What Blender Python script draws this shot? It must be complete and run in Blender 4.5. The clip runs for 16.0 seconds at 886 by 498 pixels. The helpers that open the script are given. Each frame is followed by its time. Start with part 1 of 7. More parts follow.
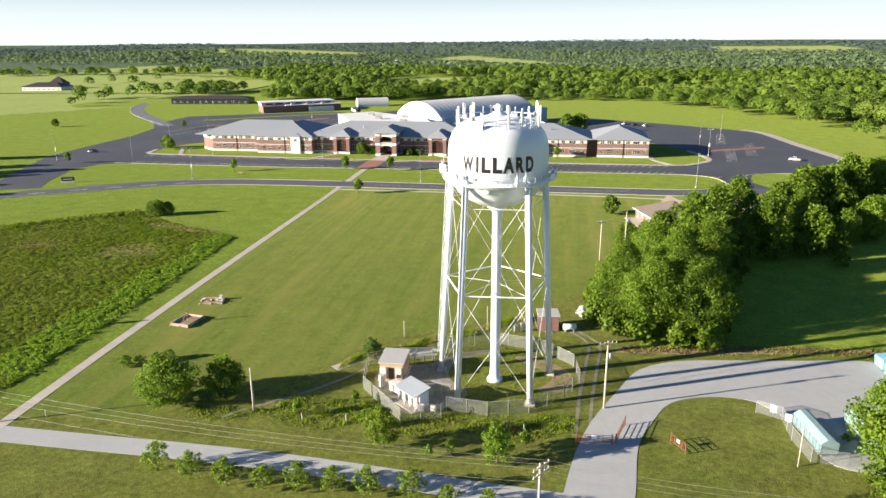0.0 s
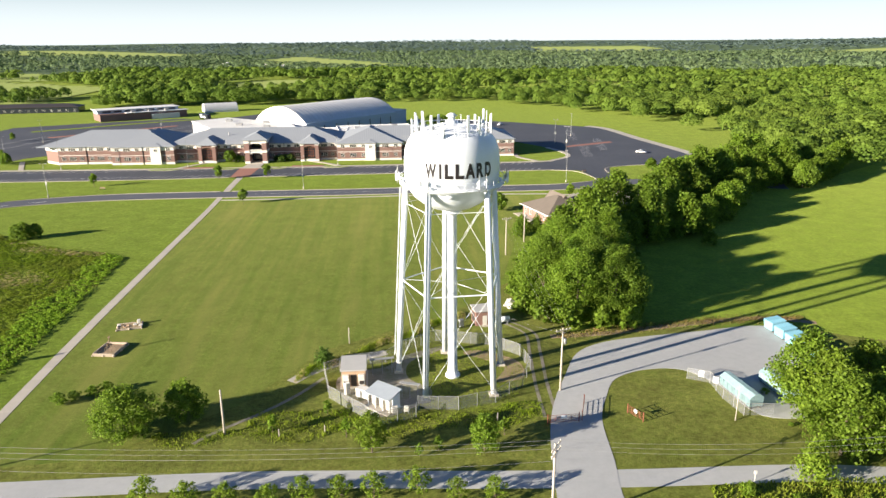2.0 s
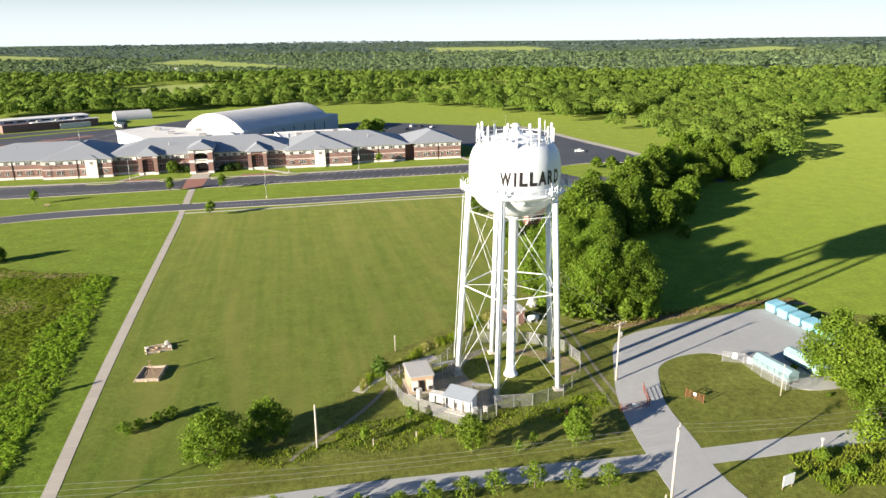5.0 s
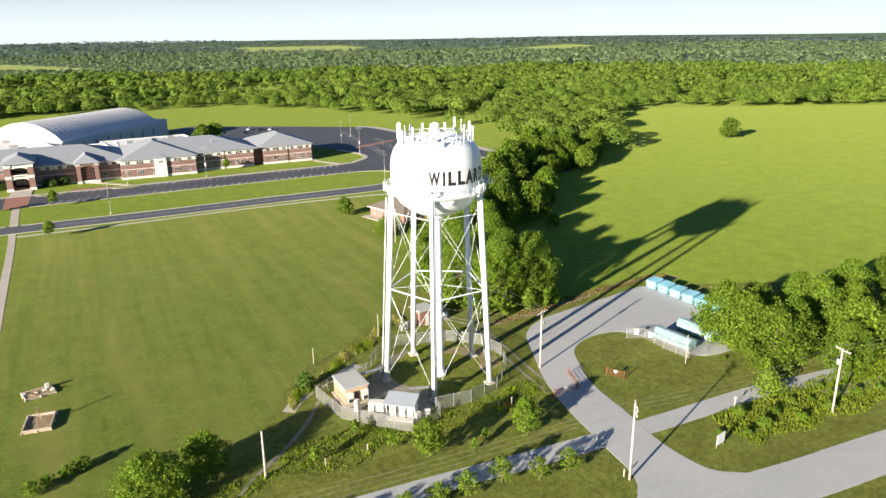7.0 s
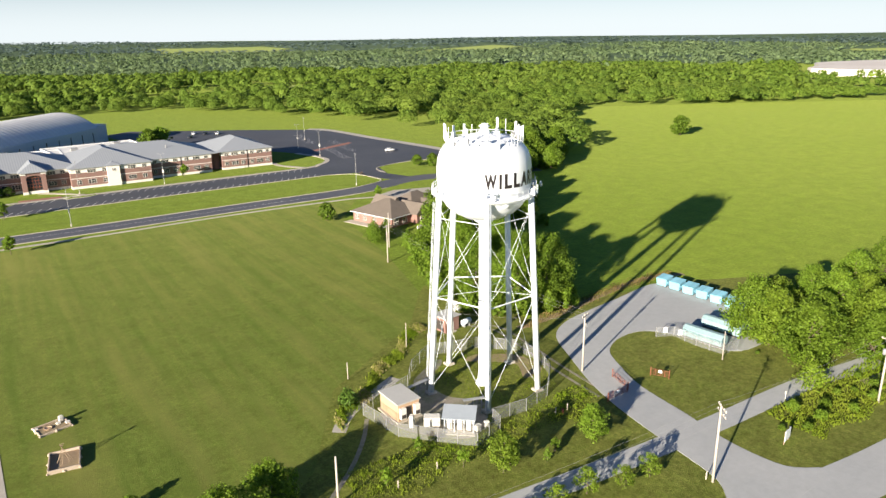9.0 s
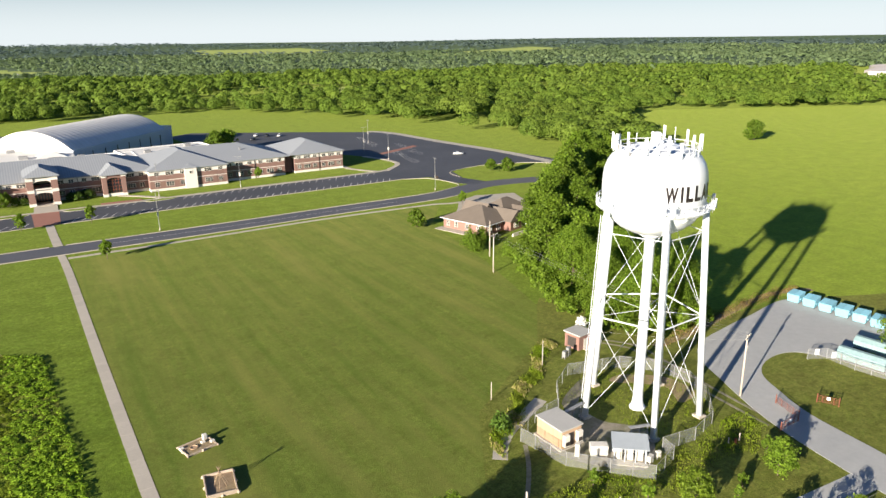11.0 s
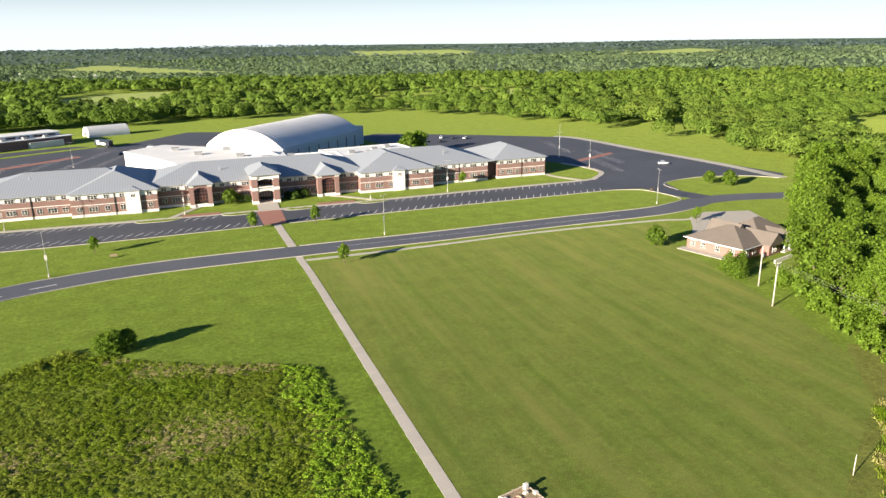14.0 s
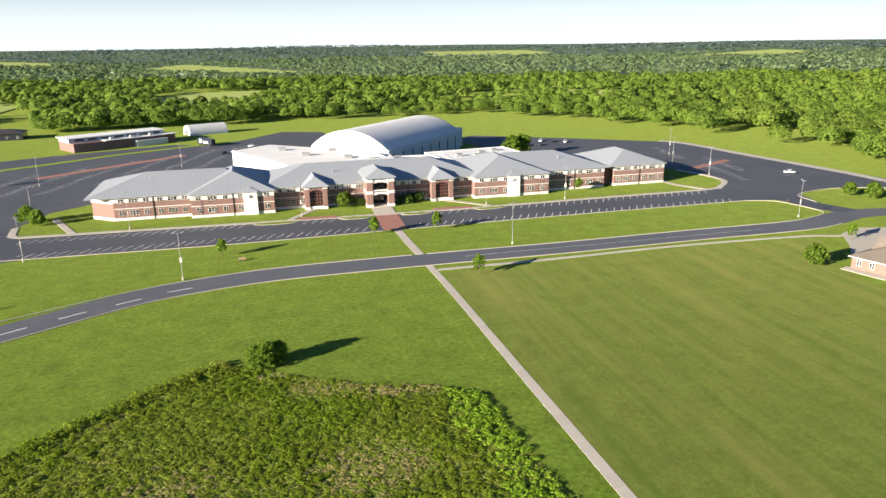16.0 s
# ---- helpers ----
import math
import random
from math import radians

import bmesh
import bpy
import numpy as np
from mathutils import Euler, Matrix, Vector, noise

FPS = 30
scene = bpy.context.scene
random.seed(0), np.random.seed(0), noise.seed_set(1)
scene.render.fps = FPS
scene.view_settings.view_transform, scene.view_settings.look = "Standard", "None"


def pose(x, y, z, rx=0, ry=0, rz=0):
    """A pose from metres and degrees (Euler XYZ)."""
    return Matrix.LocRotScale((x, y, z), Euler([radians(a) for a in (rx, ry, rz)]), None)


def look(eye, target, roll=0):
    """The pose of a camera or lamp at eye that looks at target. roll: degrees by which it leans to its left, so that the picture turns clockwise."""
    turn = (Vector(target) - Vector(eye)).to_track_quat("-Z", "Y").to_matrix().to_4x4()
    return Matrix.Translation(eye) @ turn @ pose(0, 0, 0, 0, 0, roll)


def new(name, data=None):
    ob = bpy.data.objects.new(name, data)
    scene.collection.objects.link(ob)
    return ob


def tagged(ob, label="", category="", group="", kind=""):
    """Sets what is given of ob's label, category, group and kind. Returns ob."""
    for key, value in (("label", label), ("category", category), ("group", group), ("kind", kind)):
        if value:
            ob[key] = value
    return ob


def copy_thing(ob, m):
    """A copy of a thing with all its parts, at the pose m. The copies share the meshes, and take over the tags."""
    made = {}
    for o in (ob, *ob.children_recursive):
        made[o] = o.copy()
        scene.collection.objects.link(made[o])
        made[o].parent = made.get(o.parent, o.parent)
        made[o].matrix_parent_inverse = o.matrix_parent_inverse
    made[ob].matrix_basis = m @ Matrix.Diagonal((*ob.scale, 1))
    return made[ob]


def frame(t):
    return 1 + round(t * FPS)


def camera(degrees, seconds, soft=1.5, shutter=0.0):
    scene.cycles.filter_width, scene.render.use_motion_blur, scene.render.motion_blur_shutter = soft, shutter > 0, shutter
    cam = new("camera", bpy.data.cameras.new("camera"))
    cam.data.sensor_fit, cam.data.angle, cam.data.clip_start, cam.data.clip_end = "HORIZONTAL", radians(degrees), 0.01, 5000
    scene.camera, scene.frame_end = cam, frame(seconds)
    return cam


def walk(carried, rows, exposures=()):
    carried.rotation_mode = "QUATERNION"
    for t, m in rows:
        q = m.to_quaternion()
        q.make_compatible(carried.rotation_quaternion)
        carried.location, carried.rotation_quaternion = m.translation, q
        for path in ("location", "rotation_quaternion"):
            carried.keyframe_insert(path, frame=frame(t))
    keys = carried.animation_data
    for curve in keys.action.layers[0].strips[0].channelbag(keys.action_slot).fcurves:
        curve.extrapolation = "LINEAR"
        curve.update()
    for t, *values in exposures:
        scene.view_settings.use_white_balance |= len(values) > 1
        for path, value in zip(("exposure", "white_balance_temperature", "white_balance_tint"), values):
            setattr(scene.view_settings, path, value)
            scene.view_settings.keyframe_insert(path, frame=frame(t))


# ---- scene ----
cam = camera(64.8, 16.0)
METRES, EYE, TILT, LEAN, TURN = 146.06, 49.0, 0.0, -1.55, 10.2
ROWS = [
    (0.0, 0.0, 0.0, 0.0, -0.59, -16.74, 1.98),
    (0.5, -0.0275, -0.0048, 0.0038, -5.99, -16.94, 1.95),
    (1.0, -0.0569, -0.0078, 0.0075, -10.84, -17.09, 1.91),
    (1.5, -0.0862, -0.0091, 0.0112, -12.91, -17.15, 1.92),
    (2.0, -0.1155, -0.0089, 0.0147, -14.14, -17.17, 1.94),
    (2.5, -0.1445, -0.0076, 0.0185, -16.4, -17.23, 1.94),
    (3.0, -0.1729, -0.0048, 0.0223, -18.43, -17.28, 1.94),
    (3.5, -0.2023, -0.0005, 0.0255, -19.17, -17.29, 1.98),
    (4.0, -0.2302, 0.0052, 0.0286, -20.04, -17.33, 2.02),
    (6.5, -0.3497, 0.0678, 0.0363, -32.24, -17.77, 1.99),
    (7.0, -0.3668, 0.0851, 0.0367, -37.82, -18.01, 1.94),
    (7.5, -0.3885, 0.1087, 0.0364, -43.84, -18.19, 1.77),
    (8.0, -0.407, 0.133, 0.0363, -44.12, -18.18, 1.77),
    (8.5, -0.4241, 0.1585, 0.0363, -44.11, -18.16, 1.81),
    (11.0, -0.5052, 0.3019, 0.041, -41.58, -17.93, 1.89),
    (11.5, -0.5198, 0.3323, 0.0416, -40.03, -17.86, 1.96),
    (12.0, -0.5365, 0.364, 0.0431, -37.25, -17.74, 2.0),
    (12.5, -0.5513, 0.3944, 0.0427, -33.92, -17.57, 2.09),
    (13.0, -0.5677, 0.4243, 0.0434, -33.27, -17.53, 2.12),
    (13.5, -0.5858, 0.4546, 0.0448, -32.22, -17.5, 2.12),
    (14.0, -0.6043, 0.4847, 0.0459, -30.37, -17.43, 2.12),
    (14.5, -0.6227, 0.5139, 0.0465, -28.27, -17.33, 2.16),
    (15.0, -0.6425, 0.5425, 0.0476, -27.02, -17.3, 2.16),
    (15.5, -0.6634, 0.571, 0.0486, -25.93, -17.26, 2.14),
    (16.0, -0.685, 0.599, 0.0497, -25.01, -17.21, 2.13),
]
walk(cam, [(t, pose(0, 0, EYE, TILT, LEAN, TURN) @ pose(METRES * x, METRES * y, METRES * z, 90 + pitch, roll, yaw)) for t, x, y, z, yaw, pitch, roll in ROWS],
     [(0.0, 1.61), (6.5, 1.53), (8.5, 1.47), (11.0, 1.36), (12.0, 1.38), (13.0, 1.57), (16.0, 1.63)])

# ---------------------------------------------------------------- world and sun
SUN_AZ = math.atan2(-121.0, -52.0)
SUN_EL = radians(14.5)
world = bpy.data.worlds.new("sky")
scene.world = world
world.use_nodes = True
wn = world.node_tree.nodes
sky = wn.new("ShaderNodeTexSky")
sky.sky_type = "NISHITA"
sky.sun_disc = False
sky.sun_elevation, sky.sun_rotation = SUN_EL, SUN_AZ
sky.air_density, sky.dust_density, sky.ozone_density = 1.0, 0.2, 4.0
wn["Background"].inputs["Strength"].default_value = 0.050
tint = wn.new("ShaderNodeMix")
tint.data_type, tint.blend_type = "RGBA", "MULTIPLY"
tint.inputs["Factor"].default_value = 1.0
tint.inputs[7].default_value = (0.62, 0.69, 0.82, 1)
world.node_tree.links.new(sky.outputs["Color"], tint.inputs[6])
# pale summer haze thickening towards the horizon
where = wn.new("ShaderNodeTexCoord")
split = wn.new("ShaderNodeSeparateXYZ")
fade = wn.new("ShaderNodeMapRange")
fade.interpolation_type = "SMOOTHSTEP"
fade.inputs["From Min"].default_value, fade.inputs["From Max"].default_value = 0.0, 0.13
fade.inputs["To Min"].default_value, fade.inputs["To Max"].default_value = 0.88, 0.0
haze = wn.new("ShaderNodeMix")
haze.data_type = "RGBA"
haze.inputs[7].default_value = (7.0, 7.6, 7.9, 1)
world.node_tree.links.new(where.outputs["Generated"], split.inputs[0])
world.node_tree.links.new(split.outputs["Z"], fade.inputs["Value"])
world.node_tree.links.new(fade.outputs["Result"], haze.inputs["Factor"])
world.node_tree.links.new(tint.outputs[2], haze.inputs[6])
world.node_tree.links.new(haze.outputs[2], wn["Background"].inputs["Color"])
sun = new("sun", bpy.data.lights.new("sun", "SUN"))
sun.data.energy, sun.data.angle, sun.data.color = 5.0, radians(0.6), (1.0, 0.895, 0.745)
_d = Vector((math.sin(SUN_AZ) * math.cos(SUN_EL), math.cos(SUN_AZ) * math.cos(SUN_EL), math.sin(SUN_EL)))
sun.matrix_basis = look(_d * 300, (0, 0, 0))


# ---------------------------------------------------------------- materials
def mat(name, base, rough=0.8, metal=0.0, sheen=None, var=(), bump=0.0, bump_scale=5.0, island=0.0, objrand=0.0, spec=0.3, translucent=0.0, mottle=0.0):
    """var: (scale, amount, colour) noise layers laid over the base colour, in world metres."""
    m = bpy.data.materials.new(name)
    m.use_nodes = True
    nt = m.node_tree
    n, l = nt.nodes, nt.links
    p = n["Principled BSDF"]
    p.inputs["Roughness"].default_value, p.inputs["Metallic"].default_value = rough, metal
    p.inputs["Specular IOR Level"].default_value = spec
    if sheen:
        p.inputs["Sheen Weight"].default_value, p.inputs["Sheen Roughness"].default_value = sheen[0], 0.45
        p.inputs["Sheen Tint"].default_value = (*sheen[1], 1)
    geo = n.new("ShaderNodeNewGeometry")
    rgb = n.new("ShaderNodeRGB")
    rgb.outputs[0].default_value = (*base, 1)
    col = rgb.outputs[0]
    for scale, amount, c in var:
        tex = n.new("ShaderNodeTexNoise")
        tex.inputs["Scale"].default_value = scale
        tex.inputs["Detail"].default_value = 5
        tex.inputs["Roughness"].default_value = 0.62
        l.new(geo.outputs["Position"], tex.inputs["Vector"])
        ramp = n.new("ShaderNodeMapRange")
        ramp.inputs["From Min"].default_value, ramp.inputs["From Max"].default_value = 0.38, 0.66
        ramp.inputs["To Max"].default_value = amount
        l.new(tex.outputs["Fac"], ramp.inputs["Value"])
        col = mix(nt, ramp.outputs["Result"], col, c)
    for amount, node, socket in ((island, geo, "Random Per Island"), (objrand, n.new("ShaderNodeObjectInfo") if objrand else None, "Random")):
        if amount:
            hsv = n.new("ShaderNodeHueSaturation")
            mr = n.new("ShaderNodeMapRange")
            mr.inputs["To Min"].default_value, mr.inputs["To Max"].default_value = 1 - amount, 1 + amount
            l.new(node.outputs[socket], mr.inputs["Value"])
            l.new(mr.outputs["Result"], hsv.inputs["Value"])
            l.new(col, hsv.inputs["Color"])
            col = hsv.outputs["Color"]
    if mottle:
        for scale, k in ((0.22, 0.7), (1.1, 1.0), (3.4, 1.0)):
            tex = n.new("ShaderNodeTexNoise")
            tex.inputs["Scale"].default_value, tex.inputs["Detail"].default_value = scale, 3
            l.new(geo.outputs["Position"], tex.inputs["Vector"])
            mr = n.new("ShaderNodeMapRange")
            mr.inputs["From Min"].default_value, mr.inputs["From Max"].default_value = 0.3, 0.7
            mr.inputs["To Min"].default_value, mr.inputs["To Max"].default_value = 1 - mottle * k, 1 + mottle * k * 0.8
            hsv = n.new("ShaderNodeHueSaturation")
            l.new(tex.outputs["Fac"], mr.inputs["Value"])
            l.new(mr.outputs["Result"], hsv.inputs["Value"])
            l.new(col, hsv.inputs["Color"])
            col = hsv.outputs["Color"]
    l.new(col, p.inputs["Base Color"])
    if bump:
        tex = n.new("ShaderNodeTexNoise")
        tex.inputs["Scale"].default_value, tex.inputs["Detail"].default_value = bump_scale, 6
        l.new(geo.outputs["Position"], tex.inputs["Vector"])
        b = n.new("ShaderNodeBump")
        b.inputs["Distance"].default_value, b.inputs["Strength"].default_value = bump, 1.0
        l.new(tex.outputs["Fac"], b.inputs["Height"])
        l.new(b.outputs["Normal"], p.inputs["Normal"])
    if translucent:
        tr = n.new("ShaderNodeBsdfTranslucent")
        l.new(col, tr.inputs["Color"])
        mx = n.new("ShaderNodeMixShader")
        mx.inputs[0].default_value = translucent
        l.new(p.outputs[0], mx.inputs[1])
        l.new(tr.outputs[0], mx.inputs[2])
        l.new(mx.outputs[0], n["Material Output"].inputs["Surface"])
    return m


def mix(nt, fac, a, b):
    x = nt.nodes.new("ShaderNodeMix")
    x.data_type = "RGBA"
    nt.links.new(fac, x.inputs["Factor"])
    nt.links.new(a, x.inputs[6])
    if isinstance(b, tuple):
        x.inputs[7].default_value = (*b, 1)
    else:
        nt.links.new(b, x.inputs[7])
    return x.outputs[2]


def striped(m, axis, period, amount, colour, wobble=2.0):
    """Lays soft parallel stripes over a material's base colour."""
    nt = m.node_tree
    p = nt.nodes["Principled BSDF"]
    src = p.inputs["Base Color"].links[0].from_socket
    geo = nt.nodes.new("ShaderNodeNewGeometry")
    w = nt.nodes.new("ShaderNodeTexWave")
    w.bands_direction = axis
    w.inputs["Scale"].default_value = 1 / period * 0.314
    w.inputs["Distortion"].default_value = wobble
    w.inputs["Detail"].default_value = 3
    w.inputs["Detail Scale"].default_value = 0.6
    nt.links.new(geo.outputs["Position"], w.inputs["Vector"])
    r = nt.nodes.new("ShaderNodeMapRange")
    r.inputs["To Max"].default_value = amount
    nt.links.new(w.outputs["Fac"], r.inputs["Value"])
    nt.links.new(mix(nt, r.outputs["Result"], src, colour), p.inputs["Base Color"])
    return m


def streaked(m, across, along, amount, colour):
    """Lays long irregular mowing streaks over a material's base colour."""
    nt = m.node_tree
    p = nt.nodes["Principled BSDF"]
    src = p.inputs["Base Color"].links[0].from_socket
    geo = nt.nodes.new("ShaderNodeNewGeometry")
    scl = nt.nodes.new("ShaderNodeMapping")
    scl.inputs["Rotation"].default_value = (0, 0, 0.02)
    scl.inputs["Scale"].default_value = (across, along, 1.0)
    tex = nt.nodes.new("ShaderNodeTexNoise")
    tex.inputs["Scale"].default_value, tex.inputs["Detail"].default_value = 1.0, 4
    r = nt.nodes.new("ShaderNodeMapRange")
    r.inputs["From Min"].default_value, r.inputs["From Max"].default_value = 0.48, 0.72
    r.inputs["To Max"].default_value = amount
    nt.links.new(geo.outputs["Position"], scl.inputs["Vector"])
    nt.links.new(scl.outputs["Vector"], tex.inputs["Vector"])
    nt.links.new(tex.outputs["Fac"], r.inputs["Value"])
    nt.links.new(mix(nt, r.outputs["Result"], src, colour), p.inputs["Base Color"])
    return m


GRASS = mat("mown_grass", (0.142, 0.205, 0.017), 0.9, var=((0.012, 0.6, (0.185, 0.240, 0.038)), (0.06, 0.6, (0.088, 0.165, 0.015)), (0.3, 0.55, (0.175, 0.225, 0.040)), (1.0, 0.65, (0.078, 0.142, 0.014)), (3.2, 0.7, (0.165, 0.225, 0.035)), (5.5, 0.6, (0.062, 0.115, 0.012))), bump=0.06, bump_scale=6, spec=0.04, mottle=0.27, sheen=(0.11, (0.62, 0.72, 0.16)))
LAWN = striped(striped(mat("striped_lawn", (0.110, 0.163, 0.021), 0.9, var=((0.016, 0.8, (0.205, 0.198, 0.052)), (0.08, 0.55, (0.088, 0.152, 0.020)), (0.3, 0.5, (0.185, 0.20, 0.05)), (1.1, 0.6, (0.082, 0.135, 0.018)), (3.2, 0.65, (0.175, 0.20, 0.045)), (5.5, 0.55, (0.07, 0.11, 0.016))), bump=0.06, bump_scale=6, spec=0.04, mottle=0.27, sheen=(0.12, (0.66, 0.70, 0.2))), "X", 2.1, 0.24, (0.064, 0.118, 0.015), 3.0), "X", 6.3, 0.22, (0.175, 0.19, 0.042), 4.0)
streaked(LAWN, 0.42, 0.028, 0.60, (0.070, 0.122, 0.016))
streaked(LAWN, 0.16, 0.018, 0.55, (0.215, 0.205, 0.058))
HAY = mat("hay_grass", (0.205, 0.305, 0.026), 0.9, var=((0.010, 0.5, (0.265, 0.33, 0.046)), (0.05, 0.5, (0.155, 0.255, 0.020)), (0.3, 0.45, (0.25, 0.31, 0.045)), (1.2, 0.5, (0.15, 0.235, 0.02)), (4, 0.55, (0.26, 0.31, 0.05)), (7, 0.4, (0.11, 0.18, 0.015))), bump=0.12, bump_scale=4, spec=0.04, mottle=0.2, sheen=(0.10, (0.72, 0.80, 0.2)))
VERGE = mat("rough_verge_grass", (0.130, 0.164, 0.026), 0.92, var=((0.05, 0.6, (0.184, 0.176, 0.045)), (0.18, 0.55, (0.094, 0.135, 0.018)), (0.6, 0.5, (0.197, 0.189, 0.051)), (1.8, 0.6, (0.082, 0.119, 0.016)), (4.5, 0.55, (0.172, 0.172, 0.045))), bump=0.08, bump_scale=5, spec=0.04, mottle=0.28, sheen=(0.08, (0.700, 0.700, 0.250)))
MEADOW = mat("meadow_ground", (0.16, 0.22, 0.022), 0.95, var=((0.045, 0.75, (0.26, 0.23, 0.07)), (0.25, 0.5, (0.10, 0.16, 0.016)), (1.5, 0.5, (0.085, 0.13, 0.014))), bump=0.3, bump_scale=2, spec=0.04, mottle=0.3)
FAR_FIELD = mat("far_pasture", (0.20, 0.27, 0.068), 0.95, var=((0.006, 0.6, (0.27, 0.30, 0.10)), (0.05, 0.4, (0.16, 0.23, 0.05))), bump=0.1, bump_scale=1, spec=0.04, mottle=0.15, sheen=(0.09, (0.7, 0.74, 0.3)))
# far ground green greyed towards blue, putting distance haze in its colour
HAZED_FOREST_FLOOR = mat("far_woodland", (0.11, 0.155, 0.085), 0.95, var=((0.004, 0.6, (0.13, 0.175, 0.10)), (0.03, 0.5, (0.085, 0.125, 0.065))), bump=4.0, bump_scale=0.06, spec=0.04)
# blue-grey distance haze is painted into these hill leaf colours
HAZED_HILL_WOODS = mat("hazy_hill_leaves", (0.16, 0.222, 0.20), 0.9, var=((0.004, 0.6, (0.175, 0.235, 0.195)), (0.012, 0.4, (0.135, 0.19, 0.175))), island=0.05, spec=0.05, translucent=0.3)
ASPHALT = mat("asphalt", (0.074, 0.078, 0.092), 0.7, var=((0.03, 0.7, (0.11, 0.113, 0.125)), (0.4, 0.4, (0.05, 0.052, 0.06)), (8, 0.3, (0.09, 0.09, 0.09))), bump=0.01, bump_scale=30)
ROADWAY = mat("worn_asphalt", (0.088, 0.093, 0.115), 0.85, var=((0.06, 0.6, (0.13, 0.132, 0.142)), (0.5, 0.4, (0.082, 0.085, 0.098)), (8, 0.3, (0.16, 0.16, 0.165))), bump=0.01, bump_scale=30)
LANE = mat("pale_asphalt", (0.42, 0.425, 0.42), 0.88, var=((0.045, 0.6, (0.31, 0.317, 0.318)), (0.015, 0.5, (0.47, 0.47, 0.455)), (2.2, 0.35, (0.34, 0.345, 0.34)), (0.10, 0.6, (0.47, 0.465, 0.45)), (0.8, 0.4, (0.31, 0.315, 0.31)), (9, 0.3, (0.43, 0.43, 0.42))), bump=0.012, bump_scale=20)
SAND = mat("sandy_soil", (0.42, 0.34, 0.25), 0.95, var=((0.3, 0.6, (0.27, 0.24, 0.11)), (2, 0.5, (0.50, 0.42, 0.32))), bump=0.05, bump_scale=5)
YARD_EARTH = mat("trodden_yard_earth", (0.27, 0.235, 0.19), 0.95, var=((0.25, 0.9, (0.12, 0.145, 0.035)), (0.9, 0.6, (0.36, 0.33, 0.29)), (4, 0.5, (0.17, 0.14, 0.10))), bump=0.06, bump_scale=6)
CONCRETE = mat("concrete", (0.46, 0.415, 0.35), 0.85, var=((0.3, 0.4, (0.52, 0.47, 0.40)), (3, 0.4, (0.38, 0.34, 0.285))), bump=0.006, bump_scale=20, objrand=0.05)
LIMESTONE = mat("quarried_limestone", (0.66, 0.60, 0.54), 0.95, var=((0.01, 0.5, (0.50, 0.42, 0.36)), (0.08, 0.4, (0.74, 0.70, 0.65))))
GRAVEL = mat("gravel", (0.44, 0.40, 0.35), 0.95, var=((0.4, 0.5, (0.28, 0.26, 0.2)), (5, 0.6, (0.5, 0.47, 0.42))), bump=0.05, bump_scale=9)
DIRT = mat("bare_earth", (0.30, 0.21, 0.13), 0.95, var=((0.3, 0.5, (0.22, 0.2, 0.08)), (3, 0.5, (0.40, 0.31, 0.21))), bump=0.06, bump_scale=6)
PINK_BRICK = mat("pinkish_brick", (0.26, 0.145, 0.118), 0.9, var=((0.5, 0.4, (0.21, 0.115, 0.095)), (6, 0.4, (0.32, 0.19, 0.16))), bump=0.01, bump_scale=14)
PAVER = mat("red_pavers", (0.33, 0.155, 0.115), 0.85, var=((0.5, 0.4, (0.40, 0.21, 0.16)), (6, 0.4, (0.26, 0.12, 0.09))), bump=0.008, bump_scale=15)
FAR_ROAD = mat("faded_asphalt", (0.17, 0.175, 0.19), 0.8, var=((0.06, 0.5, (0.22, 0.22, 0.23)), (0.6, 0.4, (0.14, 0.145, 0.16))))
LINE = mat("road_paint", (0.72, 0.71, 0.68), 0.8, var=((2, 0.3, (0.46, 0.46, 0.46)),))
LEAF = mat("broad_leaves", (0.158, 0.244, 0.025), 0.6, var=((0.05, 0.5, (0.215, 0.30, 0.028)), (0.5, 0.5, (0.115, 0.215, 0.017))), island=0.34, objrand=0.16, spec=0.2, translucent=0.5)
LEAF_DARK = mat("dark_leaves", (0.078, 0.140, 0.020), 0.6, var=((0.5, 0.5, (0.10, 0.165, 0.024)),), island=0.4, objrand=0.15, spec=0.2, translucent=0.4)
LEAF_YELLOW = mat("young_leaves", (0.20, 0.285, 0.028), 0.6, var=((0.5, 0.5, (0.15, 0.23, 0.022)),), island=0.35, objrand=0.15, spec=0.2, translucent=0.5)
WOODLAND = mat("woodland_leaves", (0.200, 0.295, 0.040), 0.65, var=((0.008, 0.85, (0.225, 0.29, 0.05)), (0.05, 0.8, (0.095, 0.17, 0.026)), (0.02, 0.5, (0.13, 0.21, 0.028))), island=0.16, spec=0.15, translucent=0.45)
# paler, bluer woodland leaves: aerial haze is mixed into the base colour
HAZED_MID_WOODS = mat("mid_distance_leaves", (0.185, 0.262, 0.118), 0.75, var=((0.006, 0.8, (0.22, 0.28, 0.13)), (0.03, 0.6, (0.135, 0.20, 0.10))), island=0.1, spec=0.1, translucent=0.4)
TUFT = mat("meadow_grass", (0.225, 0.32, 0.020), 0.75, var=((0.05, 0.8, (0.31, 0.30, 0.06)), (0.022, 0.6, (0.25, 0.32, 0.024)), (0.16, 0.5, (0.15, 0.24, 0.017)), (0.7, 0.3, (0.16, 0.24, 0.018))), island=0.15, spec=0.08, translucent=0.5)
STRAW = mat("dry_grass", (0.43, 0.37, 0.14), 0.8, var=((0.3, 0.6, (0.24, 0.25, 0.06)), (1.2, 0.5, (0.42, 0.34, 0.17))), island=0.25, spec=0.1, translucent=0.3)
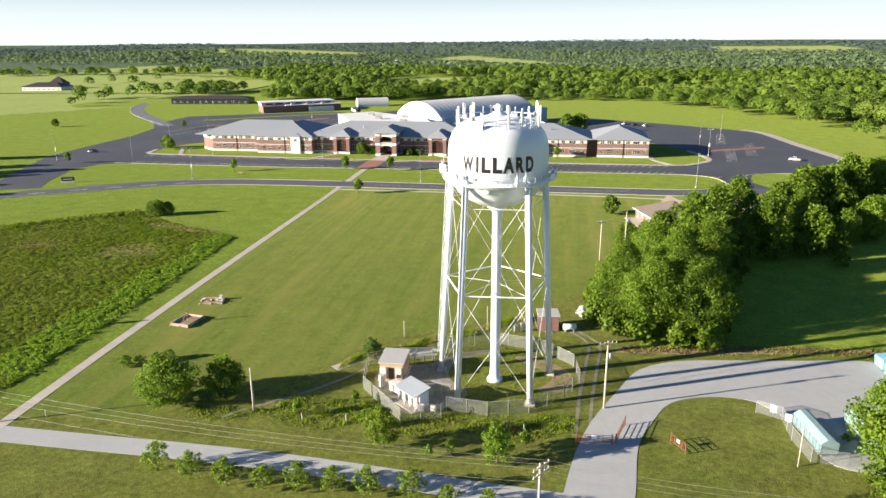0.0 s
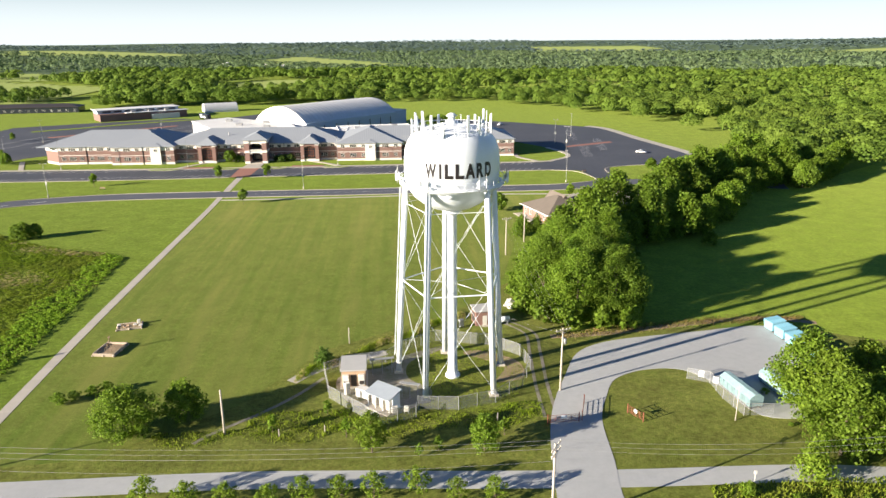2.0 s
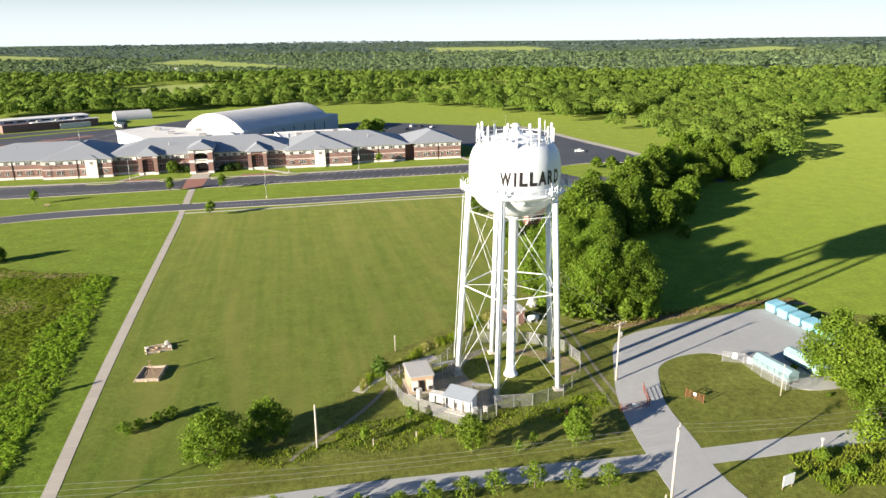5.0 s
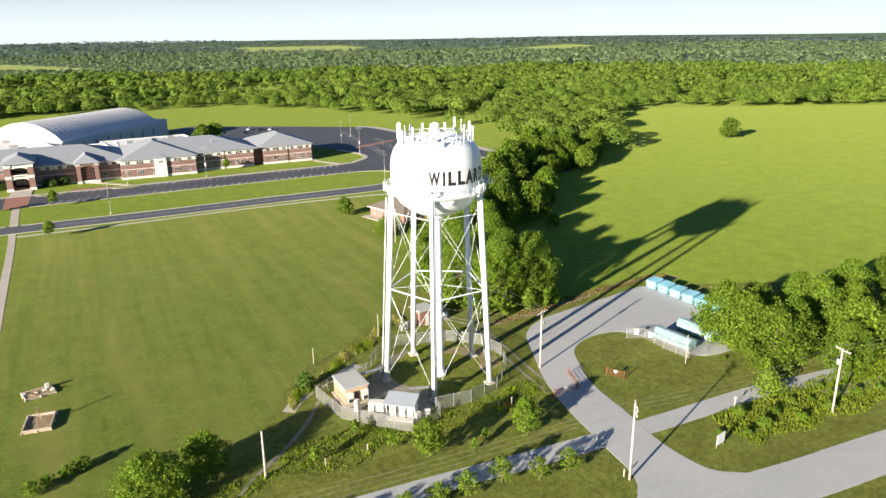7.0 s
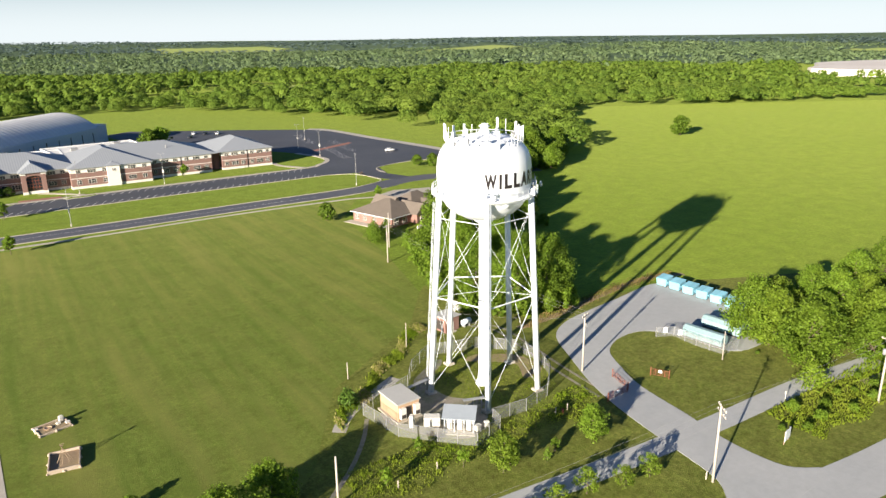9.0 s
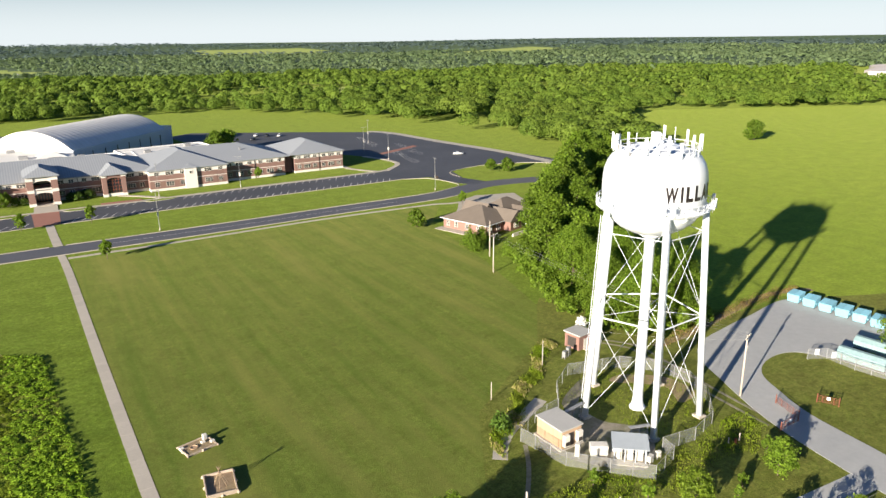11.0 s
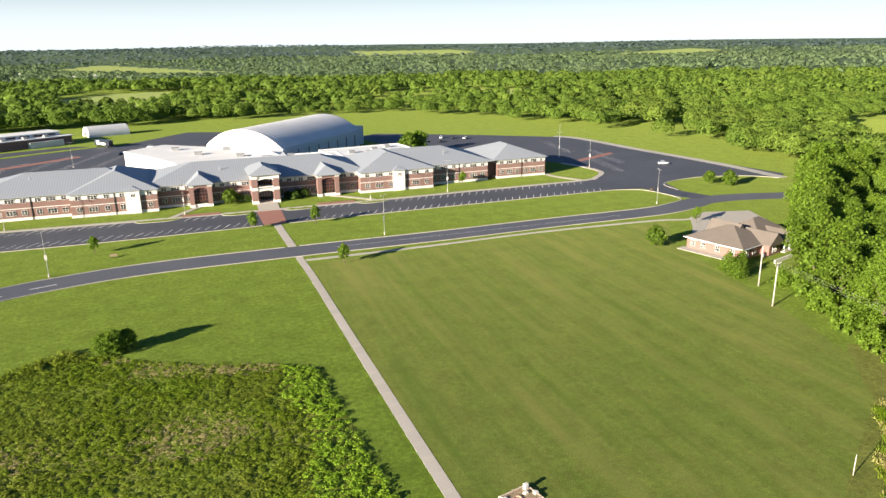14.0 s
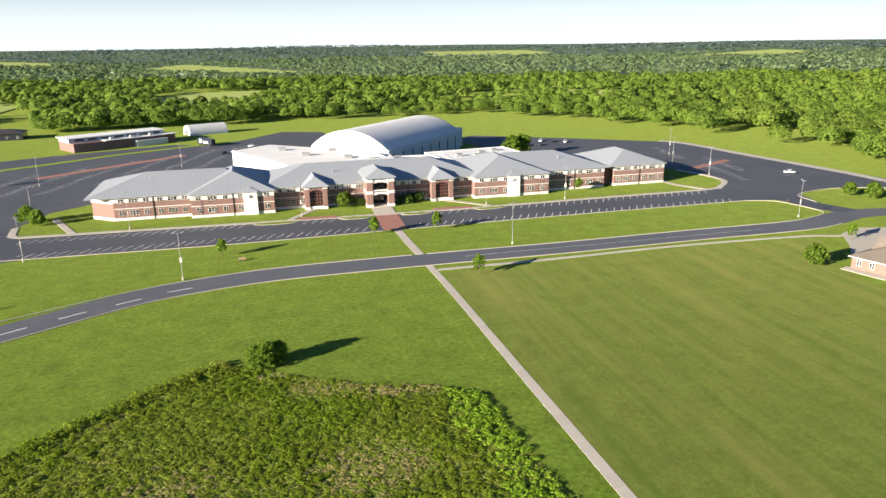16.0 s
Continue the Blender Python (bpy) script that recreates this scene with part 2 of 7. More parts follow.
LIME = mat("lush_weeds", (0.24, 0.38, 0.026), 0.7, var=((0.2, 0.5, (0.20, 0.34, 0.022)), (0.9, 0.5, (0.29, 0.43, 0.036))), island=0.12, spec=0.15, translucent=0.4)
BARK = mat("bark", (0.16, 0.12, 0.085), 0.95, var=((4, 0.6, (0.09, 0.07, 0.05)),), bump=0.04, bump_scale=8)
WHITE = mat("white_enamel", (0.77, 0.80, 0.84), 0.38, var=((0.25, 0.25, (0.73, 0.76, 0.79)), (1.5, 0.2, (0.68, 0.70, 0.72))), bump=0.004, bump_scale=3, spec=0.5)
LETTER = mat("black_sign_paint", (0.022, 0.018, 0.02), 0.38, var=((2.5, 0.4, (0.04, 0.03, 0.03)),), spec=0.5)
GALV = mat("galvanised_steel", (0.36, 0.36, 0.355), 0.5, 0.4, var=((1.5, 0.4, (0.28, 0.28, 0.28)),))
DARK_METAL = mat("dark_metal", (0.07, 0.06, 0.055), 0.5, 0.3, var=((3, 0.4, (0.11, 0.09, 0.08)),))
RUST = mat("rusty_steel", (0.24, 0.075, 0.045), 0.8, 0.2, var=((2, 0.6, (0.14, 0.06, 0.045)), (9, 0.4, (0.33, 0.13, 0.07))))
BRICK = mat("red_brick", (0.235, 0.142, 0.120), 0.9, var=((0.4, 0.4, (0.195, 0.115, 0.098)), (4, 0.45, (0.29, 0.18, 0.155)), (14, 0.4, (0.175, 0.10, 0.088))), bump=0.01, bump_scale=14)
STONE = mat("cream_stone", (0.70, 0.66, 0.60), 0.85, var=((0.5, 0.35, (0.62, 0.58, 0.52)), (5, 0.35, (0.76, 0.72, 0.66))), bump=0.008, bump_scale=8)
ROOF = striped(mat("seamed_metal_roof", (0.335, 0.355, 0.38), 0.6, 0.1, var=((0.06, 0.4, (0.385, 0.40, 0.42)), (1.0, 0.3, (0.295, 0.315, 0.335)))), "X", 0.8, 0.38, (0.205, 0.22, 0.24), 0.0)
MEMBRANE = mat("white_roof_membrane", (0.74, 0.73, 0.70), 0.8, var=((0.1, 0.5, (0.62, 0.59, 0.54)), (1.0, 0.3, (0.68, 0.67, 0.65))))
ARCH_ROOF = mat("ribbed_arch_roof", (0.68, 0.67, 0.65), 0.6, 0.1, var=((0.1, 0.4, (0.52, 0.51, 0.49)), (1.5, 0.25, (0.64, 0.63, 0.61))))
PANEL = mat("pale_metal_panel", (0.47, 0.53, 0.60), 0.6, 0.1, var=((0.2, 0.4, (0.52, 0.57, 0.63)),))
SHINGLE = mat("brown_shingles", (0.155, 0.13, 0.108), 0.9, var=((0.3, 0.4, (0.215, 0.178, 0.147)), (3, 0.5, (0.13, 0.102, 0.082))), bump=0.02, bump_scale=5)
TIMBER = mat("weathered_timber", (0.30, 0.22, 0.14), 0.85, var=((1.5, 0.5, (0.22, 0.15, 0.095)), (8, 0.4, (0.38, 0.29, 0.2))), bump=0.01, bump_scale=10, objrand=0.15)
POLEWOOD = mat("pole_wood", (0.50, 0.44, 0.37), 0.9, var=((1, 0.5, (0.40, 0.34, 0.28)), (8, 0.4, (0.58, 0.52, 0.45))), bump=0.01, bump_scale=12)
TAN = mat("tan_panel", (0.47, 0.32, 0.205), 0.85, var=((0.8, 0.4, (0.39, 0.26, 0.165)), (5, 0.3, (0.54, 0.40, 0.28))), bump=0.008, bump_scale=9)
BLUE_ROOF = mat("blue_grey_roof_sheet", (0.33, 0.365, 0.40), 0.6, 0.1, var=((0.8, 0.4, (0.28, 0.31, 0.345)), (5, 0.3, (0.38, 0.41, 0.44))))
ROOF_GREY = mat("grey_roof_sheet", (0.43, 0.42, 0.40), 0.8, var=((0.8, 0.4, (0.36, 0.35, 0.33)), (5, 0.3, (0.5, 0.49, 0.46))))
CREAM = mat("cream_housing", (0.66, 0.63, 0.57), 0.6, var=((2, 0.3, (0.56, 0.53, 0.47)),), objrand=0.06)
TEAL = mat("weathered_teal_paint", (0.26, 0.38, 0.40), 0.6, var=((0.7, 0.5, (0.34, 0.46, 0.48)), (3, 0.5, (0.17, 0.26, 0.28))), objrand=0.1)
BLUE = mat("pale_blue_paint", (0.22, 0.47, 0.58), 0.6, var=((0.7, 0.4, (0.27, 0.54, 0.63)), (4, 0.4, (0.15, 0.36, 0.46))), objrand=0.12)
CAR_WHITE = mat("white_car_paint", (0.78, 0.78, 0.78), 0.25, spec=0.6)
CAR_DARK = mat("dark_car_paint", (0.03, 0.035, 0.045), 0.25, spec=0.6)
RUBBER = mat("rubber", (0.02, 0.02, 0.02), 0.9)
GLASS = mat("window_glass", (0.025, 0.03, 0.036), 0.08, spec=0.8, objrand=0.3)
RED_ROCK = mat("garden_stone", (0.50, 0.41, 0.32), 0.9, var=((2, 0.5, (0.38, 0.29, 0.22)),), bump=0.05, bump_scale=6, objrand=0.25)


def netting():
    m = bpy.data.materials.new("chain_link")
    m.use_nodes = True
    n, l = m.node_tree.nodes, m.node_tree.links
    p = n["Principled BSDF"]
    p.inputs["Base Color"].default_value, p.inputs["Metallic"].default_value, p.inputs["Roughness"].default_value = (0.5, 0.51, 0.52, 1), 0.4, 0.5
    t, x = n.new("ShaderNodeBsdfTransparent"), n.new("ShaderNodeMixShader")
    x.inputs[0].default_value = 0.15
    l.new(t.outputs[0], x.inputs[1])
    l.new(p.outputs[0], x.inputs[2])
    l.new(x.outputs[0], n["Material Output"].inputs["Surface"])
    return m


NETTING = netting()


# ---------------------------------------------------------------- mesh tools
def finish(bm, name, material, parent=None, label="", smooth=False):
    me = bpy.data.meshes.new(name)
    bm.normal_update()
    if smooth:
        for f in bm.faces:
            f.smooth = True
    bm.to_mesh(me)
    bm.free()
    me.materials.append(material)
    ob = new(name, me)
    if parent is not None:
        ob.parent = parent
    if label:
        ob["label"] = label
    return ob


def part(name, bm, material, parent, label="", smooth=False):
    return finish(bm, name, material, parent, label, smooth)


def again(ob, m, parent=None):
    """A second object on the same mesh under the same parent."""
    c = new(ob.name.split(".")[0], ob.data)
    c.parent = parent or ob.parent
    c.matrix_basis = m
    return c


def thing(name, label, category, m=None, group="", kind=""):
    ob = new(name)
    ob.empty_display_size = 0.2
    if m is not None:
        ob.matrix_basis = m
    return tagged(ob, label, category, group, kind)


def box(x0, x1, y0, y1, z0, z1, bm=None, bevel=0.0):
    bm = bm or bmesh.new()
    vs = [bm.verts.new((x, y, z)) for z in (z0, z1) for x, y in ((x0, y0), (x1, y0), (x1, y1), (x0, y1))]
    fs = [bm.faces.new([vs[i] for i in q]) for q in ((3, 2, 1, 0), (4, 5, 6, 7), (0, 1, 5, 4), (1, 2, 6, 5), (2, 3, 7, 6), (3, 0, 4, 7))]
    if bevel:
        es = {e for f in fs for e in f.edges}
        bmesh.ops.bevel(bm, geom=list(es), offset=bevel, segments=1, affect="EDGES")
    return bm


def tube(p0, p1, r0, r1=None, n=8, bm=None):
    bm = bm or bmesh.new()
    r1 = r0 if r1 is None else r1
    p0, p1 = Vector(p0), Vector(p1)
    q = (p1 - p0).to_track_quat("Z", "Y").to_matrix()
    rings = []
    for p, r in ((p0, r0), (p1, r1)):
        rings.append([bm.verts.new(p + q @ Vector((r * math.cos(a), r * math.sin(a), 0))) for a in (2 * math.pi * i / n for i in range(n))])
    for i in range(n):
        bm.faces.new((rings[0][i], rings[0][(i + 1) % n], rings[1][(i + 1) % n], rings[1][i]))
    bm.faces.new(rings[0][::-1])
    bm.faces.new(rings[1])
    return bm


def lathe(profile, n=48, bm=None, x=0.0, y=0.0):
    bm = bm or bmesh.new()
    rings = [[bm.verts.new((x + r * math.cos(2 * math.pi * i / n), y + r * math.sin(2 * math.pi * i / n), z)) for i in range(n)] for r, z in profile]
    for a, b in zip(rings, rings[1:]):
        for i in range(n):
            bm.faces.new((a[i], a[(i + 1) % n], b[(i + 1) % n], b[i]))
    bm.faces.new(rings[0][::-1])
    bm.faces.new(rings[-1])
    return bm


def slab(pts, z0, z1, bm=None):
    """A flat plate over an outline."""
    bm = bm or bmesh.new()
    area = sum(a[0] * b[1] - b[0] * a[1] for a, b in zip(pts, pts[1:] + pts[:1]))
    if area < 0:
        pts = pts[::-1]
    lo = [bm.verts.new((x, y, z0)) for x, y in pts]
    hi = [bm.verts.new((x, y, z1)) for x, y in pts]
    bm.faces.new(hi)
    for i in range(len(pts)):
        j = (i + 1) % len(pts)
        bm.faces.new((lo[i], lo[j], hi[j], hi[i]))
    return bm


def spline(pts, steps=6, closed=False):
    out, n = [], len(pts)
    for i in range(n if closed else n - 1):
        g = (lambda k: Vector(pts[k % n])) if closed else (lambda k: Vector(pts[min(max(k, 0), n - 1)]))
        p0, p1, p2, p3 = g(i - 1), g(i), g(i + 1), g(i + 2)
        for s in range(steps):
            t = s / steps
            out.append(0.5 * (2 * p1 + (p2 - p0) * t + (2 * p0 - 5 * p1 + 4 * p2 - p3) * t * t + (3 * p1 - p0 - 3 * p2 + p3) * t ** 3))
    if not closed:
        out.append(Vector(pts[-1]))
    return [tuple(p) for p in out]


def offset_line(pts, d):
    out = []
    for i, p in enumerate(pts):
        a, b = Vector(pts[max(i - 1, 0)]), Vector(pts[min(i + 1, len(pts) - 1)])
        t = (b - a).normalized()
        out.append((p[0] - t.y * d, p[1] + t.x * d))
    return out


def ribbon(pts, width, z0, z1, bm=None, steps=6, shift=0.0):
    c = spline(pts, steps)
    a, b = offset_line(c, shift + width / 2), offset_line(c, shift - width / 2)
    bm = bm or bmesh.new()
    rows = [[bm.verts.new((*p, z)) for p, z in ((q, z0), (q, z1), (r, z1), (r, z0))] for q, r in zip(a, b)]
    for u, v in zip(rows, rows[1:]):
        for i in range(3):
            bm.faces.new((u[i + 1], u[i], v[i], v[i + 1]))
    bm.faces.new(rows[0])
    bm.faces.new(rows[-1][::-1])
    return bm


def inside(x, y, poly):
    hit = np.zeros(np.shape(x), bool)
    for (x0, y0), (x1, y1) in zip(poly, poly[1:] + poly[:1]):
        c = ((y0 > y) != (y1 > y))
        with np.errstate(divide="ignore", invalid="ignore"):
            hit ^= c & (x < (x1 - x0) * (y - y0) / (y1 - y0 if y1 != y0 else 1e-9) + x0)
    return hit


def raw_mesh(name, verts, faces, material, parent=None):
    """verts (n,3), faces (m,k) arrays into one mesh object."""
    me = bpy.data.meshes.new(name)
    me.vertices.add(len(verts))
    me.vertices.foreach_set("co", np.asarray(verts, np.float32).ravel())
    k = faces.shape[1]
    me.loops.add(faces.size)
    me.loops.foreach_set("vertex_index", np.asarray(faces, np.int32).ravel())
    me.polygons.add(len(faces))
    me.polygons.foreach_set("loop_start", np.arange(0, faces.size, k, dtype=np.int32))
    me.update(calc_edges=True)
    me.materials.append(material)
    ob = new(name, me)
    if parent is not None:
        ob.parent = parent
    return ob


# ---------------------------------------------------------------- ground
def rise(x, y):
    """Flat near the tower, low wooded hills towards the horizon."""
    d = np.hypot(x, y)
    k = np.clip((d - 1100) / 3400, 0, 1)
    roll = np.sin(x * 0.0021 + 1.3) * np.cos(y * 0.0017) + 0.6 * np.sin(x * 0.0047 + y * 0.0031)
    return 30 * k ** 1.25 + roll * 13 * np.clip((d - 650) / 1200, 0, 1) * (1 - 0.75 * k)


def make_ground():
    r = np.concatenate([np.linspace(0, 700, 8), np.linspace(760, 4900, 70)])
    a = np.linspace(0, 2 * math.pi, 145)[:-1]
    R, A = np.meshgrid(r[1:], a, indexing="ij")
    X, Y = R * np.sin(A), R * np.cos(A)
    V = np.column_stack([X.ravel(), Y.ravel(), rise(X, Y).ravel()])
    n = len(a)
    V = np.vstack([V, [[0, 0, 0]]])
    quads = [(i * n + j, i * n + (j + 1) % n, (i + 1) * n + (j + 1) % n, (i + 1) * n + j) for i in range(len(r) - 2) for j in range(n)]
    me = bpy.data.meshes.new("ground")
    me.from_pydata(V.tolist(), [], [(len(V) - 1, (j + 1) % n, j) for j in range(n)] + quads)
    me.materials.append(GRASS)
    me.materials.append(HAZED_FOREST_FLOOR)
    for p in me.polygons:
        p.use_smooth = True
        if math.hypot(p.center.x, p.center.y) > 1250:
            p.material_index = 1
    bm = bmesh.new()
    bm.from_mesh(me)
    bmesh.ops.recalc_face_normals(bm, faces=bm.faces)
    bm.to_mesh(me)
    bm.free()
    if me.polygons[0].normal.z < 0:
        me.flip_normals()
    return tagged(new("ground", me), "mown grass running out to wooded hills", "ground", kind="structure")


make_ground()


def sheet(name, pts, z, material, label, category, smooth=True):
    return tagged(finish(slab(spline(pts, 5, True) if smooth else pts, -0.05, z), name, material), label, category, kind="structure")


sheet("lawn", [(-72.5, 74), (-73.5, 150), (-74, 223), (0, 225), (34, 222), (20, 203), (13, 165), (5, 135), (-6, 121), (-29, 106), (-40, 88), (-56, 75.5)], 0.012, LAWN, "broad mown lawn with faint mowing stripes", "lawn", False)
sheet("rough_verge", [(-78, 20), (140, -10), (125, 78), (60, 106), (26, 112), (8, 138), (-8, 122), (-30, 108), (-42, 90), (-58, 76), (-78, 76)], 0.006, VERGE, "rough mown grass with yellow dry patches", "verge", False)
sheet("hay_field", [(26, 109), (50, 112), (62, 104), (120, 78), (400, 20), (620, 180), (535, 280), (315, 396), (235, 345), (190, 275), (142, 240), (100, 236), (70, 208), (46, 178), (26, 148), (15, 118), (14, 109)], 0.012, HAY, "bright green hay field with pale seed heads", "field", False)
MEADOW_EDGE = [(-79.5, 76), (-80, 110), (-81.5, 140), (-83, 163), (-90, 168), (-100, 171), (-112, 178), (-124, 186), (-136, 178), (-152, 164), (-175, 140), (-200, 110), (-200, 74)]
sheet("meadow", MEADOW_EDGE, 0.03, MEADOW, "rough unmown meadow with long grass", "meadow", False)


def drape(pts, cell, lift, label):
    """A far field laid over the rolling ground in small cells."""
    xs, ys = [p[0] for p in pts], [p[1] for p in pts]
    gx, gy = np.arange(min(xs), max(xs) + cell, cell), np.arange(min(ys), max(ys) + cell, cell)
    X, Y = np.meshgrid(gx, gy)
    keep = inside(X[:-1, :-1] + cell / 2, Y[:-1, :-1] + cell / 2, pts)
    n = len(gx)
    j, i = np.nonzero(keep)
    F = np.stack([j * n + i, j * n + i + 1, (j + 1) * n + i + 1, (j + 1) * n + i], 1)
    V = np.column_stack([X.ravel(), Y.ravel(), rise(X, Y).ravel() + lift])
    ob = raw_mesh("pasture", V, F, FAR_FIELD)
    return tagged(ob, label, "field", kind="structure")


CLEARINGS = [
    ([(-232, 840), (-186, 705), (-120, 745), (-66, 940), (-165, 915)], 10, "pale hay pasture between woods"),
    ([(-900, 380), (-420, 400), (-300, 560), (-315, 640), (-1000, 640)], 10, "open pasture beside a country road"),
    ([(-315, 640), (-330, 800), (-466, 905), (-760, 1080), (-1400, 900), (-1000, 640)], 20, "open pasture beside a country road"),
    ([(170, 690), (225, 660), (265, 780), (210, 800)], 8, "small pale clearing in the woods"),
    ([(90, 665), (140, 640), (165, 690), (110, 705)], 8, "small pale clearing in the woods"),
    ([(-830, 1120), (-480, 930), (-400, 1010), (-760, 1260)], 20, "distant pale pasture"),
    ([(-450, 1900), (-120, 1600), (60, 1700), (-60, 1900), (-300, 2250)], 25, "distant pale pasture"),
    ([(-1250, 1900), (-620, 1750), (-600, 2350), (-1200, 2800)], 40, "distant pale pasture"),
    ([(900, 1640), (1380, 1620), (1420, 1950), (940, 1900)], 40, "distant pale pasture on a hill"),
    ([(500, 2500), (900, 2300), (950, 2800), (560, 3000)], 40, "distant pale pasture on a hill"),
    ([(1650, 800), (1900, 760), (1950, 980), (1700, 1000)], 30, "distant pale pasture"),
]
for pts, cell, lab in CLEARINGS:
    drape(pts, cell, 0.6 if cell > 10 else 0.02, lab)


# ---------------------------------------------------------------- roads and paving
def paving(name, bm, material, label, category="road"):
    return tagged(finish(bm, name, material), label, category, kind="structure")


LOOP = [(-240, 150), (-205, 182), (-180, 204), (-166, 212), (-148, 223.5), (-134, 229.5), (-111, 234), (-70, 234.7), (-37, 234.3), (1, 235), (37, 235), (52, 238), (66, 242), (86, 239), (120, 228)]
paving("loop_road", ribbon(LOOP, 9.4, -0.1, 0.03), ROADWAY, "grey two-lane asphalt road curving past a lawn")
paving("school_aisle", slab([(-186, 266.5), (-125, 265), (-76, 266.5), (46, 268.5), (54, 276), (52, 289), (45, 287), (-2, 286.3), (-50, 285), (-108, 286), (-158, 288), (-186, 289)], -0.1, 0.034), ASPHALT, "black asphalt car park aisle in front of the school", "car park")
paving("east_car_park", slab([(44, 268.7), (56, 266), (58.5, 251), (62, 244), (70, 246), (66, 257), (70, 272), (88, 277), (107, 272), (118, 264), (125, 268), (113, 330), (106, 392), (98, 404), (60, 432), (8, 465), (-8, 455), (2, 400), (20, 375), (45, 348), (57, 326), (61, 312), (60, 301), (54, 293), (46, 288)], -0.1, 0.038), ASPHALT, "wide black asphalt car park beside the school", "car park")
paving("west_car_park", slab([(-178, 265), (-185, 289), (-189, 303), (-184, 322), (-172, 334), (-120, 345), (-112, 380), (-118, 470), (-160, 484), (-215, 462), (-250, 444), (-250, 400), (-237, 380), (-229.6, 345), (-229.5, 320), (-227, 277), (-216, 250), (-207, 228), (-200, 206), (-180, 214), (-186, 226), (-194, 250), (-190, 262)], -0.1, 0.042), ASPHALT, "wide black asphalt car park behind the school", "car park")
paving("north_car_park", slab([(-134, 478), (-99.5, 523.6), (-76.2, 514.8), (-70, 480), (-80, 440), (-110, 420), (-118, 440)], -0.1, 0.036), ASPHALT, "black asphalt yard behind the sports hall", "car park")
paving("access_road", ribbon([(-236, 392), (-262, 421), (-295, 458), (-324, 500), (-341, 546), (-363, 597), (-388, 634)], 9, -0.1, 0.06), FAR_ROAD, "pale narrow winding country road")
paving("access_road", ribbon([(-388, 634), (-418, 676), (-486, 774)], 9, -0.1, 0.78), FAR_ROAD, "pale narrow winding country road")
paving("lower_lane", ribbon([(-220, 72), (-130, 70.5), (-70, 69.7), (-40, 69.6), (-24, 68.8), (-10, 67.6), (10, 66.3), (32, 65.6), (44, 64), (50, 63.4)], 3.5, -0.1, 0.03), LANE, "narrow pale asphalt lane")
paving("driveway", slab(spline([(-4, 52.5), (0, 58), (1.5, 67), (3.2, 77), (5.5, 85), (9, 93), (13, 101), (19, 105), (28, 106.8), (37, 108), (49, 109.5), (54, 105), (55, 90), (52, 80), (42, 78), (33.5, 79), (31.5, 88), (28, 93.5), (22, 94), (16.5, 91.3), (13.5, 86), (11, 79.5), (9.8, 70), (8.6, 62), (9.5, 55), (13, 51.5), (4, 50.5)], 5, True), -0.1, 0.045), LANE, "pale concrete and asphalt yard loop", "driveway")
paving("town_road", ribbon([(-260, 60), (-130, 56), (-70, 53), (-20, 51), (6, 49.3), (20, 47.8), (36, 46.6), (90, 42), (160, 34)], 7, -0.1, 0.036), LANE, "pale worn two-lane road")

sidewalk = [
    ("field_path", [(-72.5, 71), (-73.8, 110), (-74.6, 160), (-75.2, 210), (-75.8, 229.6)], 1.8, 0.05),
    ("field_path", [(-75.9, 239.6), (-76.3, 252), (-76.6, 266)], 2.3, 0.05),
    ("roadside_walk", [(-74.5, 225.8), (-42, 225.8), (-7, 226.8), (30, 225), (40, 222.6), (50, 222)], 1.5, 0.05),
    ("school_walk", [(-189, 303), (-186.5, 292), (-180, 290.2), (-158, 289.3), (-108, 287.2), (-50, 286.2), (-2, 287.5), (43, 288.2), (53, 292.5), (60, 301), (60.4, 312), (56, 327)], 2.0, 0.14),
    ("entry_walk", [(-76.5, 287.5), (-76, 297.5)], 7.0, 0.16),
    ("door_walk", [(-170, 290), (-176, 303), (-180, 312)], 2.0, 0.13),
    ("door_walk", [(44, 289), (38, 300), (37.5, 309)], 2.0, 0.13),
    ("door_walk", [(-107, 288), (-100, 298), (-97.5, 301)], 1.8, 0.13),
    ("door_walk", [(-40, 287.5), (-48, 296), (-53, 300)], 1.8, 0.13),
]


def make_walk(name, pts, w, z):
    """A walk of separate concrete flags with open joints over a darker bed."""
    walk_thing = thing(name, "pale concrete footpath laid in square bays", "path", kind="structure")
    part("bed", ribbon(pts, w - 0.04, -0.1, z - 0.012, steps=5), CONCRETE, walk_thing)
    c = spline(pts, 40)
    run, last = 0.0, c[0]
    me = None
    bay = max(w, 3.0)
    for p in c[1:]:
        seg = math.dist(p, last)
        run += seg
        if run >= bay:
            run = 0.0
            ang = math.degrees(math.atan2(p[1] - last[1], p[0] - last[0]))
            mid = (Vector(p) - (Vector(p) - Vector(last)).normalized() * bay / 2)
            if me is None:
                me = part("flag", box(-bay / 2 + 0.02, bay / 2 - 0.02, -w / 2, w / 2, -0.05, 0), CONCRETE, walk_thing)
                me.matrix_basis = pose(mid.x, mid.y, z, 0, 0, ang)
            else:
                again(me, pose(mid.x, mid.y, z, 0, 0, ang))
        last = p
    return walk_thing


